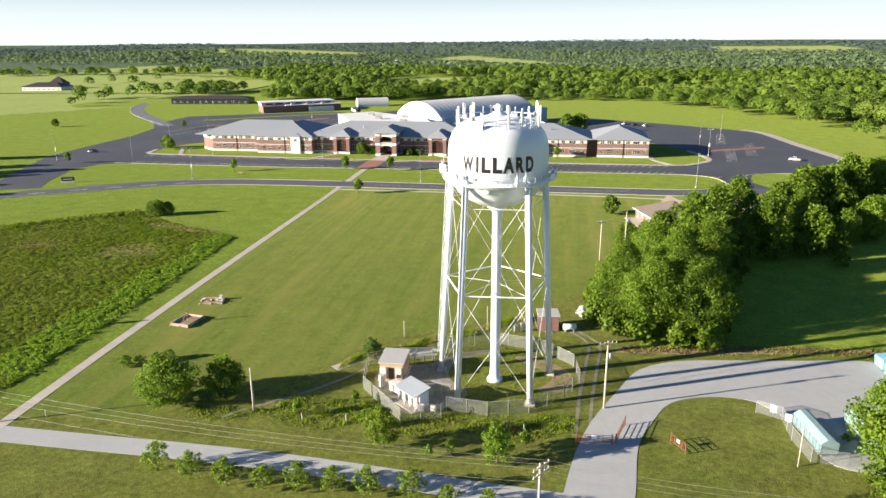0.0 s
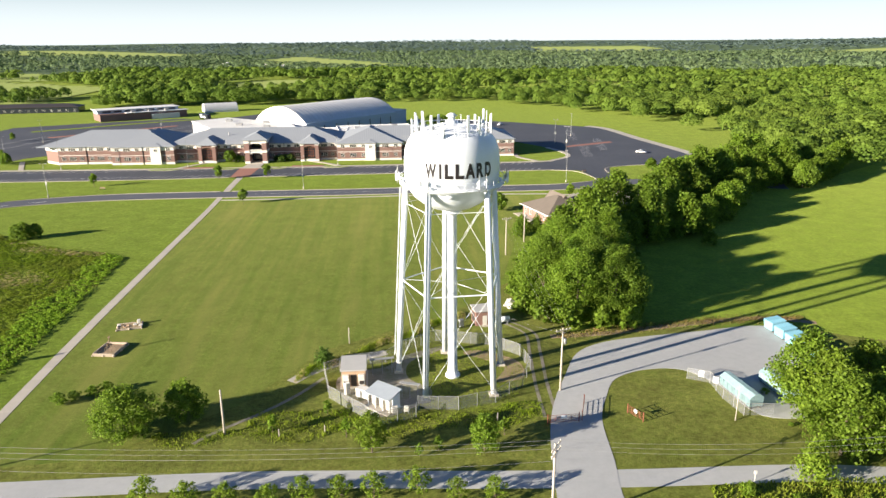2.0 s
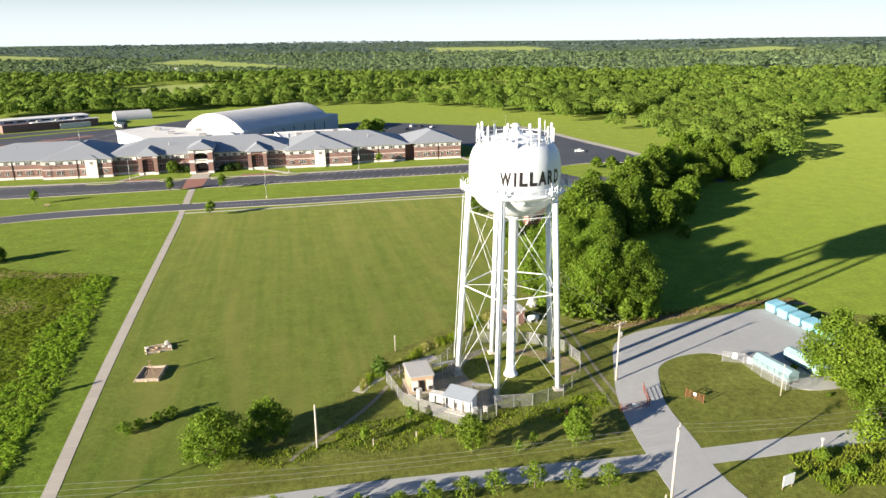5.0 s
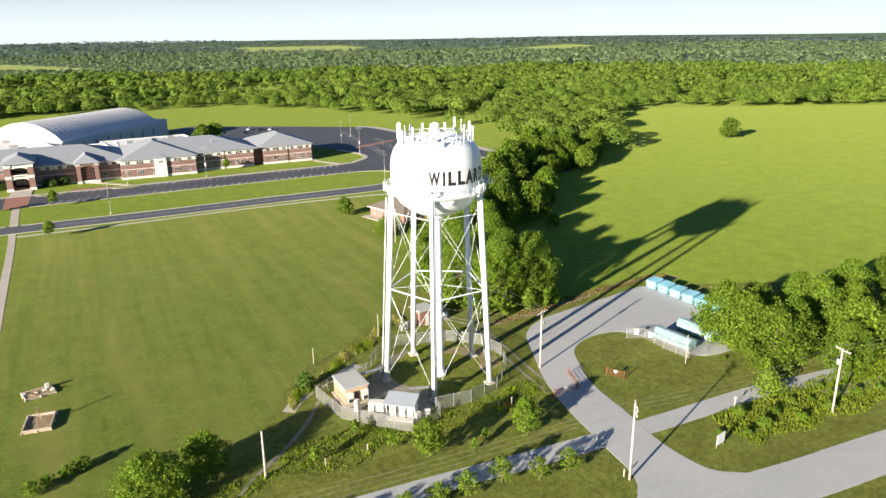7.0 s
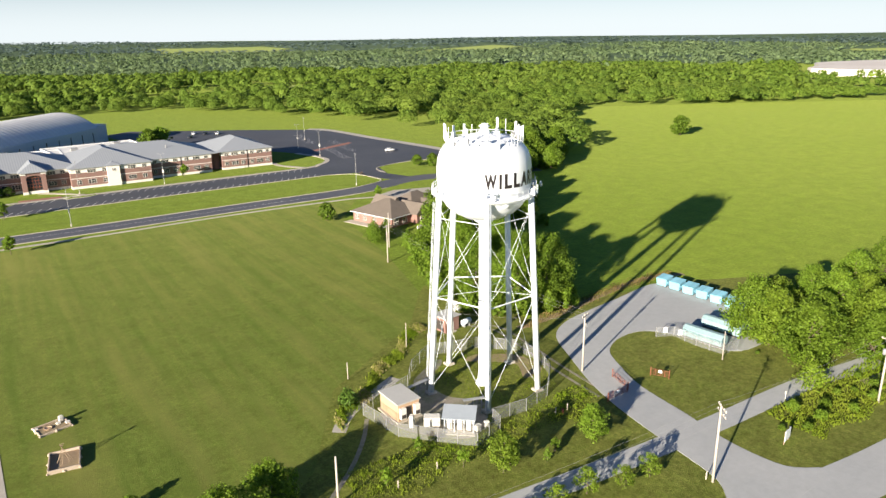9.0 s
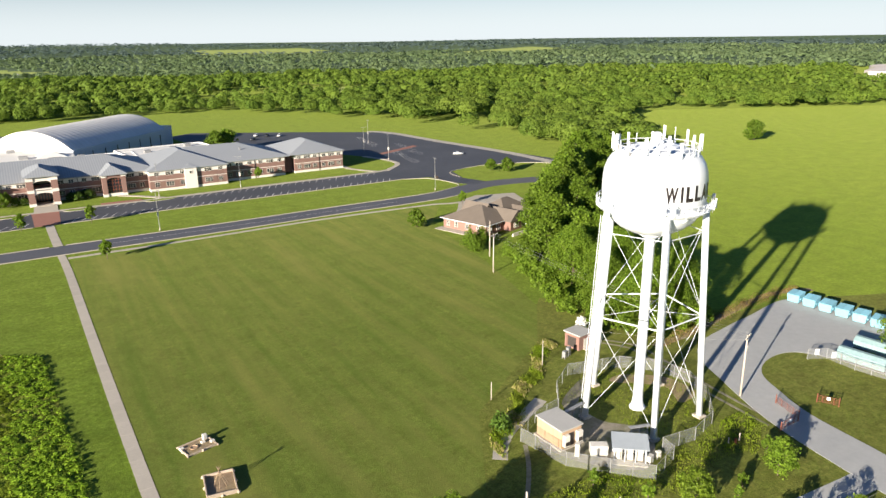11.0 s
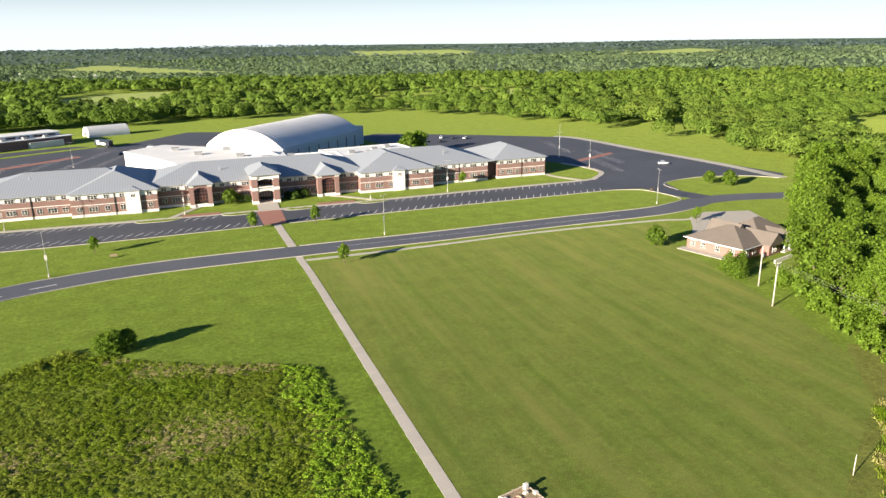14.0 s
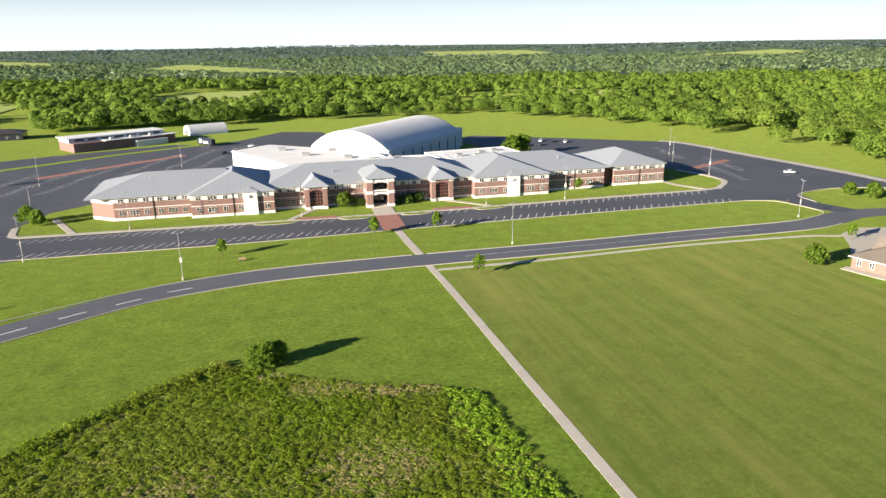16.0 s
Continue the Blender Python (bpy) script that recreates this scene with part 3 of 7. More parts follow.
paving("crossing", slab([(-80.5, 266.4), (-73.5, 266.4), (-72.8, 286.4), (-80.8, 286.2)], -0.05, 0.05), PAVER, "red brick paver crossing", "crossing")
for x0, x1 in ((-104, -92), (-60, -47)):
    paving("paver_strip", slab([(x0, 286.9), (x1, 286.6), (x1, 289.6), (x0, 289.9)], -0.05, 0.155), PAVER, "red brick paver strip at the kerb", "pavement")
paving("lot_crossing", slab([(66, 327), (92, 340), (92, 344), (66, 331)], -0.05, 0.05), PAVER, "faded red paver walk across the car park", "crossing")
paving("gravel_verge", ribbon([(118, 262), (117, 300), (110, 350), (105, 394), (97, 408)], 5, -0.05, 0.046), GRAVEL, "pale gravel verge beside the car park", "verge")
paving("lot_crossing", slab([(-205, 392), (-150, 440), (-152, 445), (-208, 396)], -0.05, 0.055), PAVER, "faded red paver walk across the car park", "crossing")


def kerb(pts, closed=False, name="kerb"):
    c = spline(pts, 6, closed)
    if closed:
        c.append(c[0])
    bm = bmesh.new()
    a, b = offset_line(c, 0.16), offset_line(c, -0.16)
    rows = [[bm.verts.new((*p, z)) for p, z in ((q, -0.05), (q, 0.14), (r, 0.14), (r, -0.05))] for q, r in zip(a, b)]
    for u, v in zip(rows, rows[1:]):
        for i in range(3):
            bm.faces.new((u[i + 1], u[i], v[i], v[i + 1]))
    return tagged(finish(bm, name, CONCRETE), "pale concrete kerb", "kerb", kind="structure")


kerb([(x, y - 4.9) for x, y in LOOP[7:12]])
kerb([(-242, 397), (-266, 420), (-299, 455), (-328, 498), (-345.5, 544)])
kerb(offset_line(LOOP[:8], -4.9))
kerb([(-170, 218), (-150, 228.3), (-134, 234.6), (-111, 239), (-78, 239.7)])
kerb([(-74, 239.7), (-37, 239.3), (1, 240), (37, 240), (50, 242.5), (57, 246), (57.5, 253), (54, 264), (45, 268.2)])
kerb([(-186, 266), (-125, 264.6), (-81, 266)])
kerb([(-73, 266.1), (-20, 267.5), (46, 268.2)])
kerb([(66, 259), (69, 271), (88, 275.6), (107, 270.5), (116, 262)])
for pts in ([(-92, 286.3), (-90, 283.5), (-83, 283.2), (-81, 286)], [(-72, 286), (-70, 283.2), (-63, 283.4), (-61, 286)], [(-118, 286.6), (-116, 284), (-107, 283.6), (-104, 286)], [(-47, 286), (-45, 283.2), (-38, 283.5), (-35, 286.2)]):
    tagged(finish(slab(pts, -0.05, 0.13), "planting_island", GRASS), "small grass island with a kerb", "island", kind="structure")
    kerb(pts)

tagged(finish(ribbon([(-228.5, 421.6), (-208.6, 435.6), (-186.7, 453.3), (-161.2, 468.9), (-142.1, 480.2)], 5.0, -0.05, 0.13), "grass_divider", GRASS), "grass strip dividing two car parks", "island", kind="structure")

# ---- painted lines
stall = None


def stripe(x, y, length, width, ang, z):
    global stall
    if stall is None:
        stall = tagged(finish(box(-0.5, 0.5, -0.5, 0.5, -0.002, 0.0), "parking_line", LINE), "worn white painted bay line", "road marking", group="painted lines", kind="structure")
        ob = stall
    else:
        ob = new("parking_line", stall.data)
        tagged(ob, "worn white painted bay line", "road marking", group="painted lines", kind="structure")
    ob.matrix_basis = pose(x, y, z, 0, 0, ang) @ Matrix.Diagonal((length, width, 1, 1))


for i in range(82):
    x = -182 + i * 2.75
    if not (-83 < x < -71):
        stripe(x, 268.9 + 0.008 * (x + 180), 5.0, 0.2, 62, 0.040)
for i in range(82):
    x = -182 + i * 2.75
    if not any(a < x < b for a, b in ((-119, -103), (-93, -60), (-48, -34))) and x < 42:
        stripe(x, 284.6 - (1.2 if -120 < x < 0 else 0), 4.6, 0.2, 62, 0.040)
for rx, ry in ((72, 300), (84, 318), (78, 352)):
    for i in range(14):
        stripe(rx + i * 0.5 - 3, ry + i * 2.75, 4.8, 0.2, 10, 0.044)
for row in range(6):
    for i in range(26):
        u, v = -232 + row * 18, 300 + i * 2.9 + row * 14
        if inside(np.array(u + i * 0.9), np.array(v + 30.0), [(-245, 395), (-190, 320), (-125, 350), (-118, 465), (-215, 460)]):
            stripe(u + i * 0.9, v + 30, 4.8, 0.22, 20, 0.048)
for x, y, a in ((-186, 198, 41), (-175, 205.8, 34), (-164.3, 212.6, 33), (-154.7, 218.6, 30), (-144.6, 223.8, 26), (-134.5, 228.6, 18)):
    stripe(x, y, 5.5, 0.32, a, 0.036)
for x in (-50, -20, 10):
    stripe(x, 234.7, 30, 0.12, 0, 0.036)


# ---------------------------------------------------------------- water tower
TX, TY = -8.5, 94.5
TANK = [(r * 0.925, z + 0.85) for r, z in ((0.2, 25.9), (1.6, 26.0), (3.2, 26.45), (4.8, 27.25), (6.0, 28.2), (6.8, 29.3), (7.2, 30.3), (7.35, 31.2), (7.38, 32.5), (7.36, 33.8), (7.2, 35.0), (6.8, 36.05), (6.2, 36.85), (5.4, 37.4), (4.2, 37.85), (2.6, 38.2), (1.0, 38.4), (0.15, 38.42))]


def tank_radius(z):
    for (r0, z0), (r1, z1) in zip(TANK[6:], TANK[7:]):
        if z0 <= z <= z1:
            return r0 + (r1 - r0) * (z - z0) / (z1 - z0)
    return 6.8


def ring(radius, z, r, n=40, tilt=6, bm=None):
    bm = bm or bmesh.new()
    rings = []
    for i in range(n):
        a = 2 * math.pi * i / n
        rings.append([bm.verts.new(((radius + r * math.cos(b)) * math.cos(a), (radius + r * math.cos(b)) * math.sin(a), z + r * math.sin(b))) for b in (2 * math.pi * k / tilt for k in range(tilt))])
    for i in range(n):
        u, v = rings[i], rings[(i + 1) % n]
        for k in range(tilt):
            bm.faces.new((u[k], v[k], v[(k + 1) % tilt], u[(k + 1) % tilt]))
    return bm


def letters(word, parent, z_mid, height, arc0, arc1):
    """Painted capitals wrapped round the tank, each its own part."""
    dep = bpy.context.evaluated_depsgraph_get
    step = (arc1 - arc0) / len(word)
    for i, ch in enumerate(word):
        cu = bpy.data.curves.new("letter", "FONT")
        cu.body, cu.align_x, cu.size, cu.offset = ch, "CENTER", 1.0, 0.05
        tmp = new("letter_tmp", cu)
        me = bpy.data.meshes.new_from_object(tmp.evaluated_get(dep()))
        bpy.data.objects.remove(tmp)
        bm = bmesh.new()
        bm.from_mesh(me)
        xs, ys = [v.co.x for v in bm.verts], [v.co.y for v in bm.verts]
        wx, hy = max(xs) - min(xs), max(ys) - min(ys)
        fit_w = {"I": 0.36, "W": 1.66, "A": 1.48}.get(ch, 1.2)
        for v in bm.verts:
            v.co = Vector(((v.co.x - min(xs)) / wx * fit_w - fit_w / 2, (v.co.y - min(ys)) / hy * height - height / 2, 0))
        for k in range(-5, 6):
            bmesh.ops.bisect_plane(bm, geom=bm.verts[:] + bm.edges[:] + bm.faces[:], plane_co=(k * 0.2, 0, 0), plane_no=(1, 0, 0))
        for k in range(-4, 5):
            bmesh.ops.bisect_plane(bm, geom=bm.verts[:] + bm.edges[:] + bm.faces[:], plane_co=(0, k * 0.3, 0), plane_no=(0, 1, 0))
        mid = radians(arc0 + LETTER_AT[i] * (arc1 - arc0))
        for v in bm.verts:
            z = z_mid + v.co.y
            r = tank_radius(z) + 0.03
            a = mid + v.co.x / r
            v.co = Vector((r * math.cos(a), r * math.sin(a), z))
        part("letter", bm, LETTER, parent, "black painted capital letter " + ch)


LETTER_AT = [0.075, 0.215, 0.335, 0.485, 0.635, 0.79, 0.935]


def water_tower():
    t = thing("water_tower", "tall white steel water tower on five legs with a central riser", "water tower", pose(TX, TY, 0))
    tank = part("tank", lathe(TANK, 72), WHITE, t, "white painted bulbous steel tank", True)
    letters("WILLARD", tank, 33.6, 2.05, -125.5, -43.2)
    part("riser", lathe([(1.15, 0.0), (1.15, 0.35), (0.95, 0.4), (0.8, 1.1), (0.70, 2.2), (0.70, 26.0), (1.2, 26.5), (1.8, 26.95)], 32), WHITE, t, "wide white central riser pipe", True)
    # balcony
    bal = part("balcony", ring(7.2, 30.9, 0.36, 60, 4), WHITE, t, "white ring balcony round the tank")
    part("rail", ring(7.5, 32.0, 0.045, 60, 5), WHITE, bal)
    part("rail", ring(7.5, 31.5, 0.03, 60, 5), WHITE, bal)
    post = None
    for i in range(40):
        a = 2 * math.pi * i / 40
        m = pose(7.5 * math.cos(a), 7.5 * math.sin(a), 31.0)
        if post is None:
            post = part("rail_post", tube((0, 0, 0), (0, 0, 1.0), 0.035, n=5), WHITE, bal)
            post.matrix_basis = m
        else:
            again(post, m)
    angles = [radians(-122 + 72 * k) for k in range(5)]
    foot = [Vector((8.65 * math.cos(a), 8.65 * math.sin(a), 0.0)) for a in angles]
    head = [Vector((6.85 * math.cos(a), 6.85 * math.sin(a), 31.4)) for a in angles]
    at = lambda k, z: foot[k % 5].lerp(head[k % 5], z / 31.4)
    for k in range(5):
        leg = part("leg", tube(foot[k] + Vector((0, 0, 0.3)), at(k, 31.4), 0.44, 0.44, 16), WHITE, t, "white tubular steel leg", True)
        f = foot[k]
        part("footing", box(f.x - 0.7, f.x + 0.7, f.y - 0.7, f.y + 0.7, -0.3, 0.32, bevel=0.05), CONCRETE, leg, "concrete footing")
        for z in (15.6, 27.6):
            part("strut", tube(at(k, z), at(k + 1, z), 0.10 if z < 20 else 0.05, n=8), WHITE, t)
        for z0, z1 in ((0.9, 15.3), (15.9, 29.3)):
            for a, b in ((k, k + 1), (k + 1, k)):
                part("brace_rod", tube(at(a, z0), at(b, z1), 0.028, n=6), WHITE, t, "thin white diagonal brace rod")
        part("riser_tie", tube(at(k, 15.6), Vector((0.7 * math.cos(angles[k]), 0.7 * math.sin(angles[k]), 15.6)), 0.03, n=6), WHITE, t)
    # ladder up the western leg
    a = angles[4]
    side = Vector((-math.sin(a), math.cos(a), 0))
    out = Vector((math.cos(a), math.sin(a), 0)) * 0.75
    lad = part("ladder", tube(at(4, 3) + out + side * 0.25, at(4, 30) + out + side * 0.25, 0.035, n=5), WHITE, t, "white steel access ladder with cage")
    part("stile", tube(at(4, 3) + out - side * 0.25, at(4, 30) + out - side * 0.25, 0.035, n=5), WHITE, lad)
    for i in range(60):
        c = at(4, 3.2 + i * 0.44) + out
        part("rung", tube(c - side * 0.25, c + side * 0.25, 0.02, n=4), WHITE, lad)
    part("cable_run", tube(at(0, 1) * 1.06, at(0, 29.5) * 1.06, 0.12, n=6), WHITE, t, "bundle of antenna cables in white conduit")
    # crown of antennas
    crown = part("crown_rail", ring(5.3, 39.15, 0.05, 48, 5), WHITE, t, "white rail round the tank top")
    part("rail", ring(5.3, 38.55, 0.05, 48, 5), WHITE, crown)
    for i in range(24):
        b = 2 * math.pi * i / 24
        part("rail_post", tube((5.3 * math.cos(b), 5.3 * math.sin(b), 37.90), (5.3 * math.cos(b), 5.3 * math.sin(b), 39.20), 0.04, n=5), WHITE, crown)
        if i % 3 == 0:
            part("roof_rib", tube((5.3 * math.cos(b), 5.3 * math.sin(b), 38.30), (1.4 * math.cos(b), 1.4 * math.sin(b), 39.25), 0.06, n=5), WHITE, t)
    part("vent", lathe([(0.9, 39.10), (0.9, 39.60), (0.5, 39.70), (0.5, 40.20), (0.85, 40.30), (0.3, 40.70)], 20), WHITE, t, "white roof vent cap", True)
    part("hatch", box(1.6, 2.5, -0.5, 0.5, 38.90, 39.45, bevel=0.04), WHITE, t, "white roof hatch")
    rng = random.Random(4)
    for i in range(21):
        b = radians(i * 360 / 21 + rng.uniform(-5, 5))
        r = 5.5 + rng.uniform(-0.15, 0.25)
        x, y = r * math.cos(b), r * math.sin(b)
        top = rng.choice((40.8, 41.3, 39.9, 40.5))
        ant = part("antenna", tube((x, y, 38.00), (x, y, top), 0.055, n=6), WHITE, t, "white mobile phone mast antenna")
        if i % 3 != 1:
            p = part("antenna_panel", box(-0.09, 0.09, -0.17, 0.17, 0, 2.2, bevel=0.03), WHITE, ant, "white panel aerial")
            p.matrix_basis = pose(x + 0.18 * math.cos(b), y + 0.18 * math.sin(b), top - 2.1, 0, 0, math.degrees(b))
            q = part("radio_unit", box(-0.1, 0.1, -0.14, 0.14, 0, 0.5), GALV, ant)
            q.matrix_basis = pose(x - 0.2 * math.cos(b), y - 0.2 * math.sin(b), top - 1.9, 0, 0, math.degrees(b))
    # antenna frames on the balcony
    for deg in (-122, -62, -12, 175):
        b = radians(deg)
        fr = part("antenna_frame", box(7.4, 8.0, -0.9, 0.9, 31.35, 31.47), WHITE, t, "white bracket with aerial panels on the balcony")
        fr.matrix_basis = pose(0, 0, 0, 0, 0, deg)
        for off in (-0.7, 0.5):
            part("antenna_panel", box(7.95, 8.12, off - 0.1, off + 0.1, 31.2, 32.5, bevel=0.03), WHITE, fr)
            part("mount", tube((7.85, off, 30.80), (7.85, off, 33.10), 0.04, n=5), GALV, fr)
            part("radio_unit", box(7.6, 7.78, off - 0.15, off + 0.15, 31.60, 32.20), GALV if deg == -12 else WHITE, fr)
    dish = part("dish", lathe([(0.05, 0), (0.35, 0.08), (0.45, 0.25), (0.40, 0.25), (0.05, 0.08)], 16), WHITE, t, "small white dish aerial", True)
    dish.matrix_basis = pose(8.2 * math.cos(radians(-28)), 8.2 * math.sin(radians(-28)), 31.80, 0, 90, -28)
    part("hatch", lathe([(0.45, -0.05), (0.5, 0.05), (0.3, 0.16), (0.05, 0.18)], 20), WHITE, t, "round white inspection hatch", True).matrix_basis = pose(6.35 * math.cos(radians(-97)), 6.35 * math.sin(radians(-97)), 30.05, 0, 118, -97)
    return t


water_tower()


# ---------------------------------------------------------------- school
def hip(x0, x1, y0, y1, z, h, over=0.7, bm=None):
    """A hipped roof with closed eaves."""
    bm = bm or bmesh.new()
    x0, x1, y0, y1 = x0 - over, x1 + over, y0 - over, y1 + over
    half = min(x1 - x0, y1 - y0) / 2
    if x1 - x0 >= y1 - y0:
        r = [(x0 + half, (y0 + y1) / 2), (x1 - half, (y0 + y1) / 2)]
    else:
        r = [((x0 + x1) / 2, y0 + half), ((x0 + x1) / 2, y1 - half)]
    lo = [bm.verts.new((x, y, z - 0.25)) for x, y in ((x0, y0), (x1, y0), (x1, y1), (x0, y1))]
    ed = [bm.verts.new((x, y, z)) for x, y in ((x0, y0), (x1, y0), (x1, y1), (x0, y1))]
    bm.faces.new(lo[::-1])
    for i in range(4):
        bm.faces.new((lo[i], lo[(i + 1) % 4], ed[(i + 1) % 4], ed[i]))
    if math.dist(r[0], r[1]) < 0.05:
        top = bm.verts.new((*r[0], z + h))
        for i in range(4):
            bm.faces.new((ed[i], ed[(i + 1) % 4], top))
        return bm
    a, b = (bm.verts.new((*q, z + h)) for q in r)
    if x1 - x0 >= y1 - y0:
        for f in ((ed[0], ed[1], b, a), (ed[1], ed[2], b), (ed[2], ed[3], a, b), (ed[3], ed[0], a)):
            bm.faces.new(f)
    else:
        for f in ((ed[0], ed[1], a), (ed[1], ed[2], b, a), (ed[2], ed[3], b), (ed[3], ed[0], a, b)):
            bm.faces.new(f)
    return bm


def lattice(xs, zs, rim):
    """A flat window frame with openings, one solid: bars lie between every second pair of lines."""
    xl = [xs[0], xs[0] + rim] + xs[1:-1] + [xs[-1] - rim, xs[-1]]
    zl = [zs[0], zs[0] + rim] + zs[1:-1] + [zs[-1] - rim, zs[-1]]
    bm = bmesh.new()
    grid = [[bm.verts.new((x, -0.06, z)) for x in xl] for z in zl]
    for j in range(len(zl) - 1):
        for i in range(len(xl) - 1):
            if i % 2 == 0 or j % 2 == 0:
                bm.faces.new((grid[j][i], grid[j][i + 1], grid[j + 1][i + 1], grid[j + 1][i]))
    r = bmesh.ops.extrude_face_region(bm, geom=bm.faces[:])
    for v in r["geom"]:
        if isinstance(v, bmesh.types.BMVert):
            v.co.y = 0.06
    bmesh.ops.recalc_face_normals(bm, faces=bm.faces)
    return bm


def window(parent, kind, x, y, z, ang=0):
    """A window with a frame, mullions and glass; kind is its width and height."""
    w, h, n = kind
    key = kind
    if key not in WINDOWS:
        bm = lattice([-w / 2 - 0.08] + [v for i in range(1, n) for v in (-w / 2 + w * i / n - 0.05, -w / 2 + w * i / n + 0.05)] + [w / 2 + 0.08], [-0.08, h * 0.45, h * 0.45 + 0.06, h + 0.08], 0.08)
        f = part("window", bm, STONE, parent)
        g = part("pane", box(-w / 2, w / 2, -0.01, 0.05, 0, h), GLASS, f, "dark window glass")
        WINDOWS[key] = (f.data, g.data)
    else:
        f = new("window", WINDOWS[key][0])
        f.parent = parent
        g = new("pane", WINDOWS[key][1])
        g.parent = f
        g["label"] = "dark window glass"
    f.matrix_basis = pose(x, y, z, 0, 0, ang)


WINDOWS = {}
EAVE = 7.7


def wing(s, x0, x1, y, bays, doors=()):
    """One stretch of front: stone base, brick, stone band, upper stone band with windows."""
    yb = 336
    part("brick_wall", box(x0, x1, y, yb, 0.9, 5.85), BRICK, s, "red brick wall")
    part("stone_base", box(x0 - 0.05, x1 + 0.05, y - 0.06, yb, -0.2, 0.9), STONE, s, "cream stone plinth")
    part("stone_band", box(x0 - 0.03, x1 + 0.03, y - 0.05, y + 0.3, 3.75, 3.98), STONE, s, "cream stone string course")
    part("stone_frieze", box(x0 - 0.03, x1 + 0.03, y - 0.04, yb, 5.85, EAVE), STONE, s, "cream stone frieze below the eaves")
    w = (x1 - x0) / bays
    for i in range(bays):
        c = x0 + w * (i + 0.5)
        for off, kind in ((-w * 0.32, 2), (0, 3), (w * 0.32, 2)):
            ww = 0.72 * kind + (0.45 if kind == 3 else 0)
            window(s, (ww, 1.15, kind), c + off, y - 0.08, 5.75)
            window(s, (ww, 1.45, kind), c + off, y - 0.06, 1.75)
        if i:
            part("downpipe", box(c - w / 2 - 0.09, c - w / 2 + 0.09, y - 0.22, y - 0.07, 0, EAVE - 0.1), DARK_METAL, s, "dark metal downpipe")


def arch_head(x0, x1, y0, y1, zb, rise_, zt):
    """A lintel with an arched underside, one solid."""
    bm = bmesh.new()
    pts = [(x0, zt)] + [(x0 + (x1 - x0) * i / 12, zb + rise_ * math.sqrt(max(0.0, 1 - (2 * i / 12 - 1) ** 2))) for i in range(13)] + [(x1, zt)]
    a, b = [bm.verts.new((x, y0, z)) for x, z in pts], [bm.verts.new((x, y1, z)) for x, z in pts]
    bm.faces.new(a)
    bm.faces.new(b[::-1])
    for i in range(len(pts)):
        bm.faces.new((a[i], b[i], b[(i + 1) % len(pts)], a[(i + 1) % len(pts)]))
    bmesh.ops.recalc_face_normals(bm, faces=bm.faces)
    return bm


def portico(s, x0, x1, y, back, eave, glazed=True):
    w = 1.5
    for a in (x0, x1 - w):
        c = part("pier", box(a, a + w, y, back, 0.9, eave - 1.0), BRICK, s, "red brick pier")
        part("pier_base", box(a - 0.08, a + w + 0.08, y - 0.08, back, -0.2, 0.9), STONE, c)
        part("pier_cap", box(a - 0.08, a + w + 0.08, y - 0.08, back, eave - 1.0, eave), STONE, c)
    # arch head
    a, b = x0 + w, x1 - w
    bm = arch_head(a, b, y + 0.1, y + 0.9, eave - 2.2, 0.9, eave - 0.02)
    part("arch", bm, BRICK if glazed else STONE, s, "shallow arch over the bay")
    if glazed:
        g = part("glazing", box(a, b, y + 0.9, y + 1.0, 1.0, eave - 0.6), GLASS, s, "tall dark glazed bay")
        part("sill_wall", box(a, b, y + 0.3, y + 1.0, -0.1, 1.0), STONE, s)
        for i in range(1, 5):
            c = a + (b - a) * i / 5
            part("mullion", box(c - 0.06, c + 0.06, y + 0.78, y + 0.9, 1.0, eave - 1.2), RUST, g, "dark red mullion")
        for z in (2.2, 3.4, 4.6, 5.7):
            part("transom", box(a, b, y + 0.76, y + 0.88, z, z + 0.12), RUST, g, "dark red transom")


